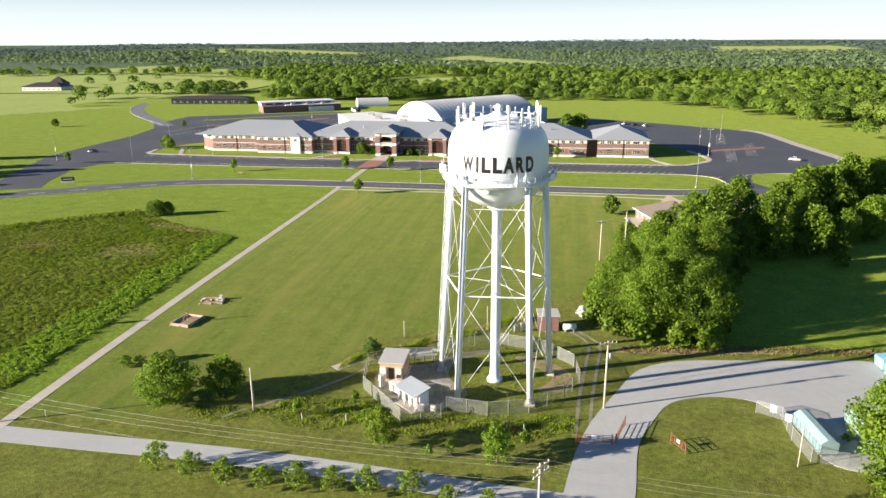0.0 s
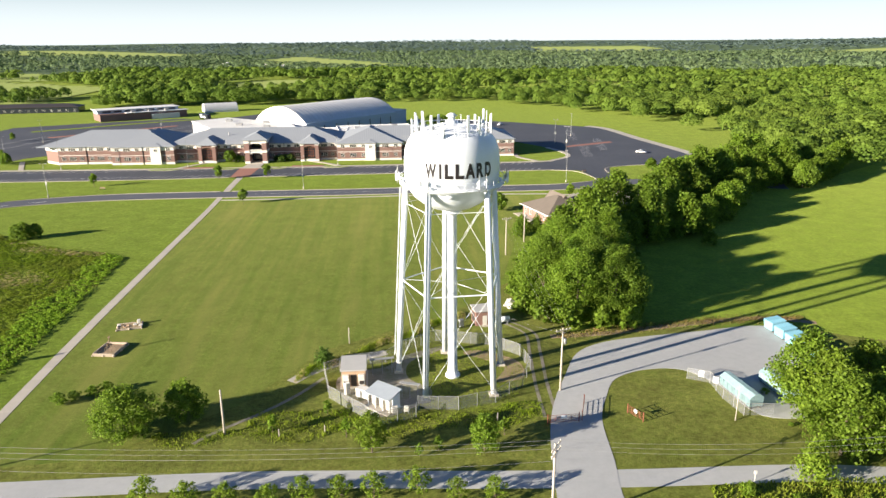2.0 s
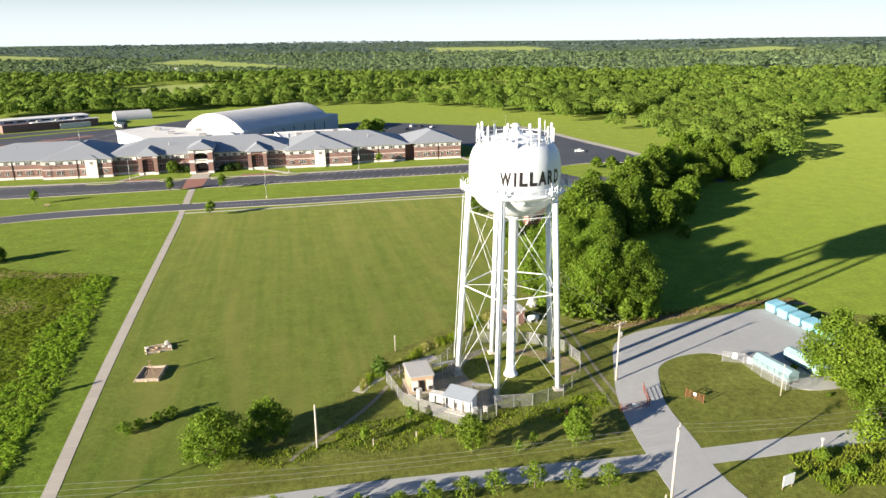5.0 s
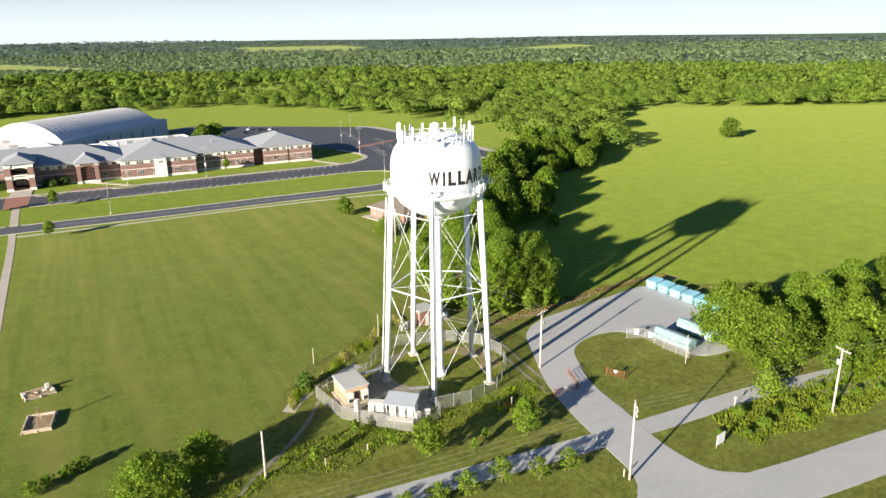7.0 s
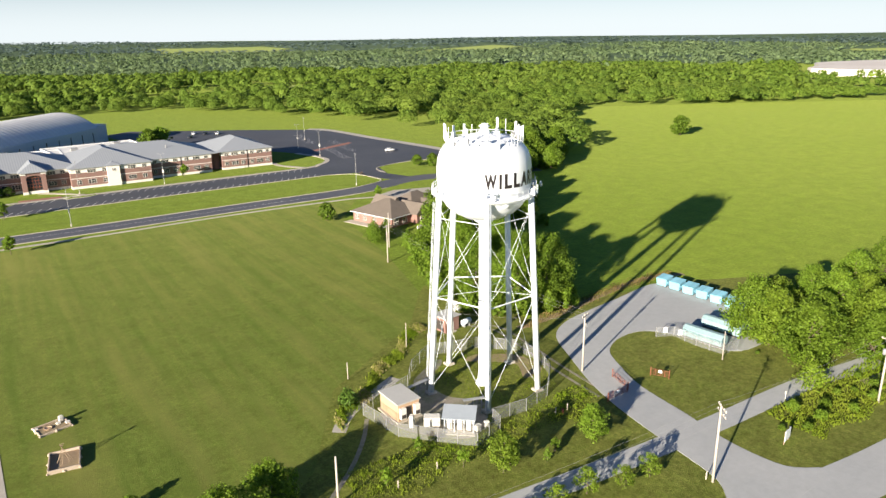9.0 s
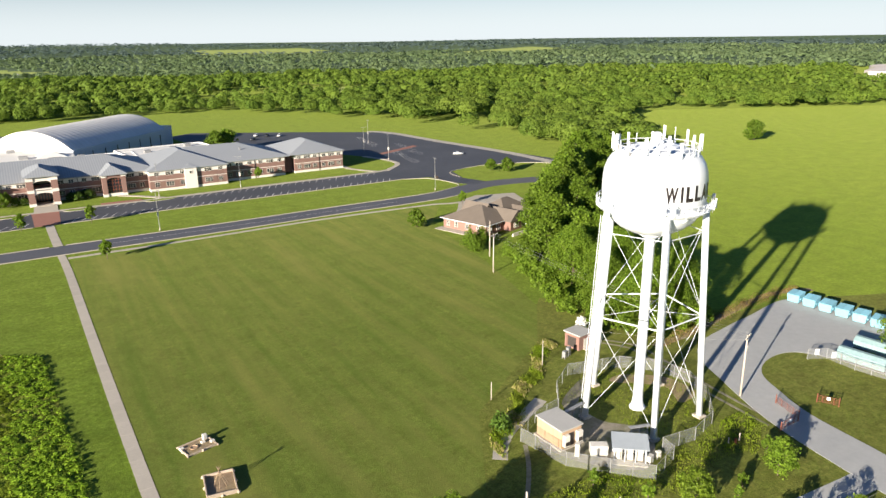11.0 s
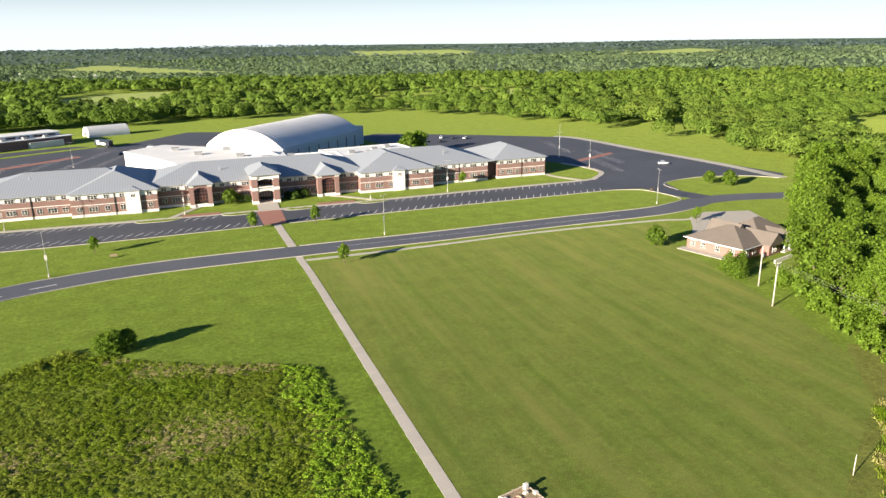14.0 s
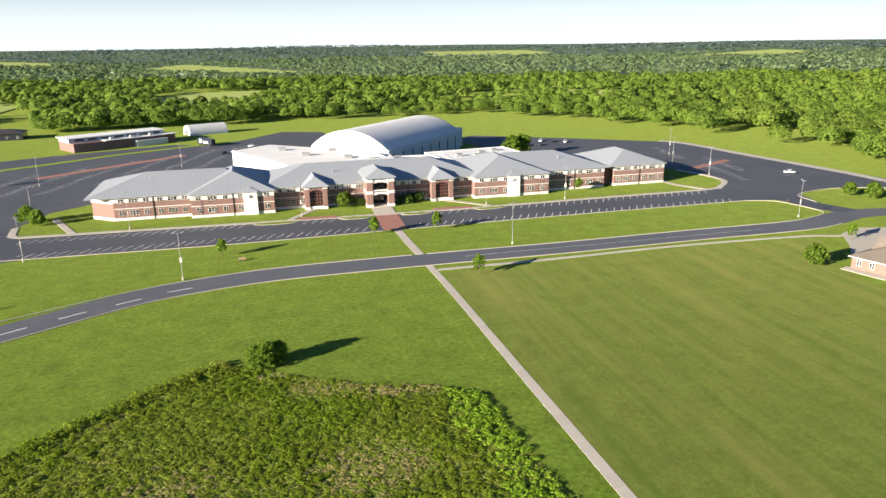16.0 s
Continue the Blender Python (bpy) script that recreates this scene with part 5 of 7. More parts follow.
# ---- woods out to the hills
def woods():
    rng = np.random.default_rng(5)
    FOREST = [(-250, 560), (-70, 590), (40, 582), (51, 572), (94, 525), (114, 481), (131, 443), (138, 400), (140, 323), (137, 300), (130, 254), (112, 234), (122, 224), (142, 230), (184, 264), (208, 300), (240, 345), (315, 392), (530, 284), (760, 130), (1500, 200), (3300, 1200), (2600, 3400), (0, 4300), (-2300, 3600), (-2400, 2000), (-1050, 1320), (-820, 1300), (-466, 920), (-330, 800), (-270, 640)]
    HOLES = [c[0] for c in CLEARINGS] + [[(770, 500), (815, 395), (1160, 530), (1100, 610), (960, 615)], [(132, 290), (109, 254), (118, 242), (134, 257), (150, 301)]]

    def field(n, r0, r1, a0=-52, a1=82):
        r = np.sqrt(rng.uniform(r0 ** 2, r1 ** 2, n))
        a = np.radians(rng.uniform(a0, a1, n))
        x, y = r * np.sin(a), r * np.cos(a)
        ok = inside(x, y, FOREST)
        for hole in HOLES:
            ok &= ~inside(x, y, hole)
        x, y = x[ok], y[ok]
        lump = np.sin(x * 0.021 + 2 * np.sin(y * 0.013)) * np.cos(y * 0.019 + 1.7 * np.sin(x * 0.011)) + rng.normal(0, 0.35, len(x))
        x, y = x[lump > -0.75], y[lump > -0.75]
        return x, y

    def heights(x, y, lo, hi):
        k = 0.5 + 0.5 * np.sin(x * 0.017 + 1.3 * np.cos(y * 0.021)) * np.cos(y * 0.015 - 1.1 * np.sin(x * 0.009))
        return lo + (hi - lo) * np.clip(0.62 * k + 0.38 * rng.random(len(x)) ** 1.5 + 0.1 * rng.normal(size=len(x)), 0, 1.2)

    def grow(name, label, xs, ys, templates, hs, leaf=WOODLAND):
        V, F, base = [], [], 0
        zs = rise(xs, ys)
        pick = rng.integers(0, len(templates), len(xs))
        ang = rng.uniform(0, 2 * math.pi, len(xs))
        for k, (tv, tf) in enumerate(templates):
            s = np.nonzero(pick == k)[0]
            c, n = np.cos(ang[s])[:, None], np.sin(ang[s])[:, None]
            h = hs[s][:, None]
            wd = h * rng.uniform(0.85, 1.45, (len(s), 1))
            X = (tv[None, :, 0] * c - tv[None, :, 1] * n) * wd + xs[s][:, None]
            Y = (tv[None, :, 0] * n + tv[None, :, 1] * c) * wd + ys[s][:, None]
            Z = tv[None, :, 2] * h + zs[s][:, None]
            V.append(np.stack([X, Y, Z], -1).reshape(-1, 3))
            F.append((tf[None] + (np.arange(len(s)) * len(tv))[:, None, None] + base).reshape(-1, 4))
            base += len(s) * len(tv)
        return tagged(raw_mesh(name, np.vstack(V), np.vstack(F), leaf), label, "woodland", kind="stuff")

    def templates(n, leaves, size, stir, lift=0.12):
        out = []
        for k in range(n):
            out.append(dome_crown(rng, leaves, size, stir, lift))
        return out

    x, y = field(3300, 225, 640)
    grow("woodland_edge", "dense leafy woodland edge in early summer", x, y, templates(8, 660, 0.043, 0.42), heights(x, y, 5.5, 14))
    x, y = field(6500, 620, 1150)
    grow("woodland", "rolling leafy woodland", x, y, templates(6, 84, 0.115, 0.26), heights(x, y, 5.5, 14))
    # crowns in haze-tinted colour, their quads tilted up to soften contrast
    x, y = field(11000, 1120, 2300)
    grow("far_woodland", "distant leafy woodland", x, y, templates(4, 21, 0.21, 0.15, 0.6), heights(x, y, 6, 13), HAZED_MID_WOODS)
    # lift 2.5 turns leaf quads skyward, flattening contrast as haze would
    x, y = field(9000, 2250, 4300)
    grow("hill_woodland", "distant wooded hills", x, y, templates(3, 8, 0.38, 0.08, 2.5), heights(x, y, 8, 14), HAZED_HILL_WOODS)
    # scattered pasture trees
    x = np.concatenate([rng.uniform(-900, -520, 70), rng.normal(-345, 22, 26), rng.normal(-400, 14, 8), rng.uniform(-640, -420, 5)])
    y = np.concatenate([1010 + rng.normal(0, 18, 70), rng.normal(640, 26, 26), rng.normal(560, 40, 8), rng.uniform(620, 900, 5)])
    grow("pasture_trees", "scattered round trees in distant pasture", x, y, templates(4, 140, 0.09, 0.35), rng.uniform(8, 13, len(x)))


woods()


def long_grass():
    """Blades of the unmown meadow, of the rough banks and of the weedy lawn edge."""
    rng = np.random.default_rng(9)
    nb = 52000
    bx, by = rng.uniform(-50, 3.5, nb), rng.uniform(71.5, 106, nb)
    okb = (by > 78.2 + 1.1 * np.sin(bx * 0.45) + np.maximum(0, bx + 14) * 0.12 + rng.normal(0, 0.5, nb)) & ((by < 85.5) | (np.hypot(bx - TX, by - TY) < 11.5)) & ((bx > -38) | (by < 81)) & ~inside(bx, by, [(-27, 99), (-27, 89), (-20, 81.5), (-13, 84), (-14, 99)])
    thin = np.hypot(bx - TX, by - TY) < 11.5
    okb &= ~thin | (rng.random(nb) < 0.35 + 0.5 * (np.sin(bx * 0.7) * np.sin(by * 0.6 + 1) > 0.1))
    bx, by, thin = bx[okb], by[okb], thin[okb]
    hb = rng.uniform(0.12, 0.38, len(bx)) * np.where(thin, 0.5, 0.75 + 0.4 * np.sin(bx * 1.3) * np.sin(by * 1.7))
    ns = 15000
    sx, sy = rng.uniform(14, 60, ns), rng.uniform(52, 64, ns)
    oks = (sy > 55.2 - (sx - 30) * 0.06 + 0.7 * np.sin(sx * 0.6)) & (sx > 19) & (rng.random(ns) < 0.75)
    sx, sy = sx[oks], sy[oks]
    hs_ = rng.uniform(0.12, 0.5, len(sx))
    ne = 9000
    k = rng.random(ne)
    ex = -33 + 29 * k
    ey = 95.5 + 24.5 * k ** 0.92 + rng.normal(0, 0.75, ne) + 0.8 * np.sin(k * 17)
    he = rng.uniform(0.15, 0.5, ne) * (0.55 + 0.45 * np.sin(k * 31) ** 2)
    x, y, hgt = np.concatenate([bx, sx, ex]), np.concatenate([by, sy, ey]), np.concatenate([hb, hs_, he])
    n = len(x)
    edge_strip = np.arange(n) >= n - ne
    a = rng.uniform(0, math.pi * 2, n)
    w = 0.02 + hgt * rng.uniform(0.10, 0.22, n)
    lean = rng.normal(size=(n, 2)) * 0.35 * hgt[:, None]
    ca, sa = np.cos(a) * w, np.sin(a) * w
    z0 = np.zeros(n)
    V = np.stack([np.column_stack([x - ca, y - sa, z0]), np.column_stack([x + ca, y + sa, z0]),
                  np.column_stack([x + ca * .6 + lean[:, 0], y + sa * .6 + lean[:, 1], hgt * 0.92]), np.column_stack([x - ca * .6 + lean[:, 0], y - sa * .6 + lean[:, 1], hgt])], 1).reshape(-1, 3)
    dry = edge_strip & (np.sin(x * 0.9) > 0.2) & (rng.random(n) < 0.6)
    for name, sel, mtl, lab in (("bank_grass", ~dry, TUFT, "tall uncut green grass on the banks"), ("dry_grass", dry, STRAW, "straw-coloured dry grass at the lawn edge")):
        q = V.reshape(-1, 4, 3)[sel].reshape(-1, 3)
        tagged(raw_mesh(name, q, np.arange(len(q)).reshape(-1, 4), mtl), lab, "grass", kind="stuff")


def meadow_weeds():
    """Low bushy clumps of weeds and grass, packed over the unmown meadow."""
    rng = np.random.default_rng(19)
    n = 19500
    x, y = rng.uniform(-165, -79, n), rng.uniform(76, 188, n)
    ok = inside(x, y, MEADOW_EDGE) & ((x > -150) | (rng.random(n) < 0.6))
    x, y = x[ok], y[ok]
    n = len(x)
    # distance in from the north-west edge, where the weeds stand tallest
    bank = np.minimum.reduce([np.abs((x - x0) * (y1 - y0) - (y - y0) * (x1 - x0)) / math.hypot(x1 - x0, y1 - y0) for (x0, y0), (x1, y1) in zip(MEADOW_EDGE[7:], MEADOW_EDGE[8:11])])
    wild = 0.5 + 0.5 * np.sin(x * 0.21 + 1.3 * np.sin(y * 0.13)) * np.sin(y * 0.17 + 1.1 * np.sin(x * 0.11))
    fray = rng.normal(0, 0.2, n)
    lush = (x > -88.4 + 1.2 * np.sin(y * 0.23) + 3 * fray) & (y > 84)
    dry = np.hypot((x + 103.5) / 9, (y - 148) / 6.5) + fray < 0.85
    dry |= np.hypot((x + 129) / 9, (y - 150) / 6) + 1.3 * fray < 0.6
    dry |= (np.abs((y - 168.8) + (x + 97) * 0.28) < 2.2 + 5 * fray) & (x < -89) & (x > -113)
    dry |= np.hypot((x + 115) / 3.5, (y - 178.5) / 1.8) + fray < 0.9
    dry &= rng.random(n) < 0.75
    lush &= ~dry
    wide = rng.uniform(0.65, 1.25, n) * (0.85 + 0.35 * wild)
    tall = rng.uniform(0.15, 0.38, n) * (0.75 + 0.5 * wild) + 0.75 * np.clip(1 - bank / 4.5, 0, 1) * (x < -119) + 0.18 * lush
    tall = np.where(dry, tall * 0.6, tall)
    shapes = [dome_crown(rng, 22, 0.155, 0.5, 0.3) for k in range(8)]
    pick, ang = rng.integers(0, 8, n), rng.uniform(0, 6.283, n)
    for name, sel, mtl, lab in (("meadow_weeds", ~lush & ~dry, TUFT, "tussocky uncut green meadow weeds"), ("dry_meadow_grass", dry, STRAW, "straw-coloured dry grass in the meadow"), ("lush_weeds", lush, LIME, "strip of lush lime-green weeds")):
        out = []
        for k, (tv, tf) in enumerate(shapes):
            i = np.nonzero(sel & (pick == k))[0]
            c, d = np.cos(ang[i])[:, None], np.sin(ang[i])[:, None]
            out.append(np.stack([(tv[None, :, 0] * c - tv[None, :, 1] * d) * wide[i][:, None] + x[i][:, None], (tv[None, :, 0] * d + tv[None, :, 1] * c) * wide[i][:, None] + y[i][:, None], tv[None, :, 2] * tall[i][:, None] + 0.0 * x[i][:, None]], -1).reshape(-1, 3))
        q = np.vstack(out)
        tagged(raw_mesh(name, q, np.arange(len(q)).reshape(-1, 4), mtl), lab, "weeds", kind="stuff")


meadow_weeds()
long_grass()


# ---------------------------------------------------------------- footpaths
for w_args in sidewalk:
    make_walk(*w_args)
paving("house_apron", slab([(29, 206), (37, 201.5), (50, 203), (62, 212), (66, 224), (52, 228), (43, 224), (36, 214)], -0.05, 0.056), CONCRETE, "pale concrete apron behind the house", "driveway")
paving("gravel_patch", ribbon([(-33.5, 94.5), (-31, 97.5), (-27.5, 100), (-22, 102.6), (-19, 104)], 2.0, -0.05, 0.022), GRAVEL, "patch of pale gravel outside the compound", "gravel")
paving("compound_earth", slab(spline([(-26, 96), (-25.5, 89.5), (-19.5, 83), (-14, 86), (-12, 90), (-15.5, 94.5), (-15, 100), (-10, 104), (-10, 105.5), (-16.5, 102), (-19, 98.5)], 5, True), -0.05, 0.024), YARD_EARTH, "trodden earth and gravel inside the fence", "earth")
paving("bare_ground", slab(spline([(-2, 92), (2.5, 93), (2.8, 98), (0.5, 101), (-3.5, 103.5), (-6, 102.5), (-2.5, 99.5), (0, 96.5)], 5, True), -0.05, 0.026), DIRT, "bare trampled earth below the tower", "earth")
for dx in (-0.9, 0.9):
    paving("wheel_track", ribbon([(4.2 + dx, 81), (4.8 + dx, 91), (6.0 + dx, 102), (6.5 + dx, 110), (2.5 + dx, 116)], 0.5, -0.05, 0.028), YARD_EARTH, "bare wheel track worn in grass", "track")
def speckle():
    """Short dry stems along the yard edge."""
    rng = np.random.default_rng(15)
    n = 3800
    k = rng.random(n)
    x = 11 + 48 * k
    y = 108 + 4.6 * np.sin(k * 1.9) + rng.normal(0, 0.9, n)
    h = rng.uniform(0.06, 0.24, n)
    a = rng.uniform(0, 6.3, n)
    w = h * 0.3
    c, s_ = np.cos(a) * w, np.sin(a) * w
    z = np.zeros(n)
    V = np.stack([np.column_stack([x - c, y - s_, z]), np.column_stack([x + c, y + s_, z]), np.column_stack([x + c * 1.4, y + s_ * 1.4, h]), np.column_stack([x - c * 1.4, y - s_ * 1.4, h])], 1).reshape(-1, 3)
    tagged(raw_mesh("dry_weeds", V, np.arange(n * 4).reshape(-1, 4), DRY), "reddish dry weeds along the yard edge", "weeds", kind="stuff")


DRY = mat("dry_weeds", (0.21, 0.15, 0.055), 0.85, var=((0.3, 0.75, (0.14, 0.19, 0.03)), (2, 0.5, (0.25, 0.14, 0.055))), island=0.3, translucent=0.3)
speckle()
paving("weed_bank", ribbon([(10, 108), (20, 108.6), (34, 111), (50, 113), (60, 110)], 1.6, -0.05, 0.032), DIRT, "strip of reddish dry weeds", "bank")
paving("worn_path", ribbon([(-44, 78), (-42, 80.5), (-36, 85.8), (-31.5, 91), (-28.6, 95.5)], 0.6, -0.05, 0.029), YARD_EARTH, "bare path trodden through weeds", "path")
paving("sandy_bank", ribbon([(40, 60), (52, 58.6), (70, 56.2), (100, 52.6), (140, 47)], 2.6, -0.05, 0.03), SAND, "sandy bare bank beside the road", "bank")
paving("quarry", slab(spline([(812, 506), (850, 424), (1000, 478), (1150, 545), (1090, 580), (980, 592), (900, 545)], 4, True), -8, 7.0), LIMESTONE, "pale bare limestone quarry ground far away", "quarry")


# ---------------------------------------------------------------- compound below the tower
def fence_line(pts, height, label):
    t = thing("chain_link_fence", label, "fence")
    post = None
    for (x0, y0), (x1, y1) in zip(pts, pts[1:]):
        d = math.dist((x0, y0), (x1, y1))
        n = max(1, round(d / 3.0))
        for i in range(n):
            m = pose(x0 + (x1 - x0) * i / n, y0 + (y1 - y0) * i / n, 0)
            if post is None:
                post = part("post", tube((0, 0, -0.2), (0, 0, height + 0.06), 0.045, n=6), GALV, t)
                post.matrix_basis = m
            else:
                again(post, m)
        part("top_rail", tube((x0, y0, height), (x1, y1, height), 0.03, n=5), GALV, t)
        ang = math.degrees(math.atan2(y1 - y0, x1 - x0))
        p = part("mesh_panel", box(0, d, -0.006, 0.006, 0.05, height), NETTING, t, "grey chain-link netting")
        p.matrix_basis = pose(x0, y0, 0, 0, 0, ang)
    return t


fence_line([(-28.6, 96.5), (-27.2, 88.8), (-19.8, 80.6), (-14.6, 82.4), (-14.2, 84.6), (-8.5, 84.0), (-3, 85.6), (1.8, 90.3), (4.0, 95.5), (3.2, 100.8), (-1.4, 105.4), (-10.4, 107.8), (-15.6, 104.4), (-19, 100), (-24, 99.2), (-28.6, 96.5)], 2.1, "grey chain-link fence round the tower compound")
fence_line([(27.5, 90.5), (30.4, 88.9), (30.2, 84), (31, 79.2), (35, 78.8)], 1.9, "grey chain-link fence beside the blue containers")


def hut(m):
    t = thing("equipment_hut", "tan panelled equipment hut with a flat grey roof", "hut", m)
    part("slab_base", box(-2.5, 2.5, -3.9, 3.9, -0.2, 0.25), CONCRETE, t)
    for i in range(6):
        y0 = -3.5 + i * 7.0 / 6
        for x0, x1 in ((-2.1, -2.0), (2.0, 2.1)):
            part("wall_panel", box(x0, x1, y0 + 0.02, y0 + 7.0 / 6 - 0.02, 0.25, 3.0), TAN, t)
    part("core", box(-2.0, 2.0, -3.45, 3.45, 0.2, 2.98), TAN, t)
    part("end_wall", box(-2.1, 2.1, -3.55, -3.45, 0.25, 3.0), TAN, t)
    part("door", box(-0.5, 0.5, -3.62, -3.56, 0.3, 2.35), DARK_METAL, t, "dark steel door")
    r = part("roof", box(-2.35, 2.35, -3.8, 3.8, 2.98, 3.2, bevel=0.04), ROOF_GREY, t, "flat weathered grey roof")
    for x, z in ((-1.4, 0.7), (1.4, 0.7)):
        u = part("air_conditioner", box(x - 0.55, x + 0.55, -4.35, -3.56, z, z + 1.75, bevel=0.06), CREAM, t, "cream wall-hung air conditioner")
        part("grille", box(x - 0.4, x + 0.4, -4.38, -4.34, z + 0.2, z + 0.8), DARK_METAL, u)
    return t


hut(pose(-23.8, 94.3, 0, 0, 0, 2) @ Matrix.Diagonal((0.84, 0.70, 0.95, 1)))


def cabinet(name, label, x, y, w, d, h, ang, mtl, legs=0.25):
    t = thing(name, label, "cabinet", pose(x, y, 0, 0, 0, ang))
    part("body", box(-w / 2, w / 2, -d / 2, d / 2, legs, legs + h, bevel=0.05), mtl, t)
    for a in (-1, 1):
        for b in (-1, 1):
            part("leg", box(a * w / 2 * 0.8 - 0.05, a * w / 2 * 0.8 + 0.05, b * d / 2 * 0.8 - 0.05, b * d / 2 * 0.8 + 0.05, -0.02, legs), GALV, t)
    part("door", box(-w / 2 + 0.08, w / 2 - 0.08, -d / 2 - 0.025, -d / 2 + 0.004, legs + 0.1, legs + h - 0.1), mtl, t)
    part("handle", box(w / 2 - 0.25, w / 2 - 0.2, -d / 2 - 0.06, -d / 2 - 0.02, legs + h * 0.45, legs + h * 0.6), DARK_METAL, t)
    return t


cabinet("generator", "cream boxy standby generator on a frame", -22.0, 88.4, 2.3, 1.3, 1.35, -33, CREAM, 0.35)


def shelter(m):
    t = thing("equipment_shelter", "white open-fronted equipment shelter with a sloping roof", "shelter", m)
    part("slab_base", box(-2.5, 2.5, -2.4, 1.8, -0.2, 0.15), CONCRETE, t)
    for x in (-2.2, -0.7, 0.8, 2.2):
        part("post", box(x - 0.06, x + 0.06, -1.5, -1.38, 0.15, 2.35), WHITE, t)
    bm = bmesh.new()
    vs = [bm.verts.new(p) for p in ((-2.6, -2.0, 2.35), (2.6, -2.0, 2.35), (2.6, 1.7, 3.0), (-2.6, 1.7, 3.0), (-2.6, -2.0, 2.47), (2.6, -2.0, 2.47), (2.6, 1.7, 3.12), (-2.6, 1.7, 3.12))]
    for q in ((3, 2, 1, 0), (4, 5, 6, 7), (0, 1, 5, 4), (1, 2, 6, 5), (2, 3, 7, 6), (3, 0, 4, 7)):
        bm.faces.new([vs[i] for i in q])
    part("roof", bm, BLUE_ROOF, t, "blue-grey sloping sheet roof")
    part("back_wall", box(-2.3, 2.3, 1.3, 1.4, 0.15, 2.9), WHITE, t)
    part("side_wall", box(2.2, 2.3, -0.6, 1.3, 0.15, 2.6), WHITE, t)
    for x, w, h in ((-1.5, 0.9, 1.9), (0.1, 0.8, 1.6), (1.45, 0.9, 1.9)):
        c = part("rack_cabinet", box(x - w / 2, x + w / 2, -0.9, 0.1, 0.15, 0.15 + h, bevel=0.04), CREAM, t, "cream radio cabinet")
        part("door", box(x - w / 2 + 0.06, x + w / 2 - 0.06, -0.93, -0.9, 0.3, h), CREAM, c)
    return t


shelter(pose(-19.1, 85.8, 0, 0, 0, -41) @ Matrix.Diagonal((0.90, 0.80, 0.95, 1)))
cabinet("junction_box", "white junction box on short legs", -17.6, 83.6, 0.9, 0.6, 0.9, 12, CREAM)
cabinet("junction_box", "small white meter box by the fence", -15.9, 83.8, 0.7, 0.5, 0.8, -8, CREAM)
cabinet("junction_box", "tall white service cabinet at the fence", -24.6, 89.6, 0.8, 0.6, 1.8, 40, CREAM)


def cable_bridge(x0, y0, x1, y1, z):
    t = thing("cable_bridge", "raised steel cable tray on thin posts", "cable tray")
    part("tray", ribbon([(x0, y0), (x1, y1)], 0.6, z, z + 0.08, steps=1), GALV, t)
    for k in (0.1, 0.5, 0.9):
        x, y = x0 + (x1 - x0) * k, y0 + (y1 - y0) * k
        part("post", tube((x, y, -0.1), (x, y, z), 0.05, n=6), GALV, t)


cable_bridge(-21.4, 95.8, -17.6, 96.4, 2.6)
cable_bridge(-16.8, 88.2, -13.9, 87.2, 2.5)


def brick_hut(m):
    t = thing("pump_house", "small brick pump house with a flat grey roof", "hut", m)
    part("wall", box(-2.3, 2.3, -2.1, 2.1, -0.2, 3.0), PINK_BRICK, t, "brownish brick wall")
    part("roof", box(-2.6, 2.6, -2.5, 2.5, 3.0, 3.22, bevel=0.03), ROOF_GREY, t, "flat grey sheet roof")
    part("door", box(-0.55, 0.55, -2.16, -2.1, 0, 2.1), CREAM, t, "cream steel door")
    part("side_panel", box(-2.36, -2.3, -1.2, 1.2, 0.4, 2.4), DARK_METAL, t, "dark louvred side panel")
    part("step", box(-0.8, 0.8, -3.0, -2.16, -0.1, 0.15), CONCRETE, t)
    return t


brick_hut(pose(-1.2, 115.6, 0, 0, 0, 8) @ Matrix.Diagonal((0.74, 0.76, 0.92, 1)))
tk = thing("gas_tank", "white horizontal gas tank beside the pump house", "tank", pose(2.6, 114.6, 0, 0, 0, 15))
part("vessel", tube((-1.1, 0, 0.9), (1.1, 0, 0.9), 0.5, n=14), WHITE, tk, "", True)
for x in (-0.7, 0.7):
    part("saddle", box(x - 0.1, x + 0.1, -0.4, 0.4, -0.05, 0.55), GALV, tk)
cabinet("junction_box", "grey meter cabinet beside the pump house", -5.4, 113.4, 0.9, 0.6, 1.4, 20, GALV)
cabinet("junction_box", "grey meter cabinet beside the pump house", -6.6, 113.0, 0.7, 0.6, 1.1, 20, GALV)


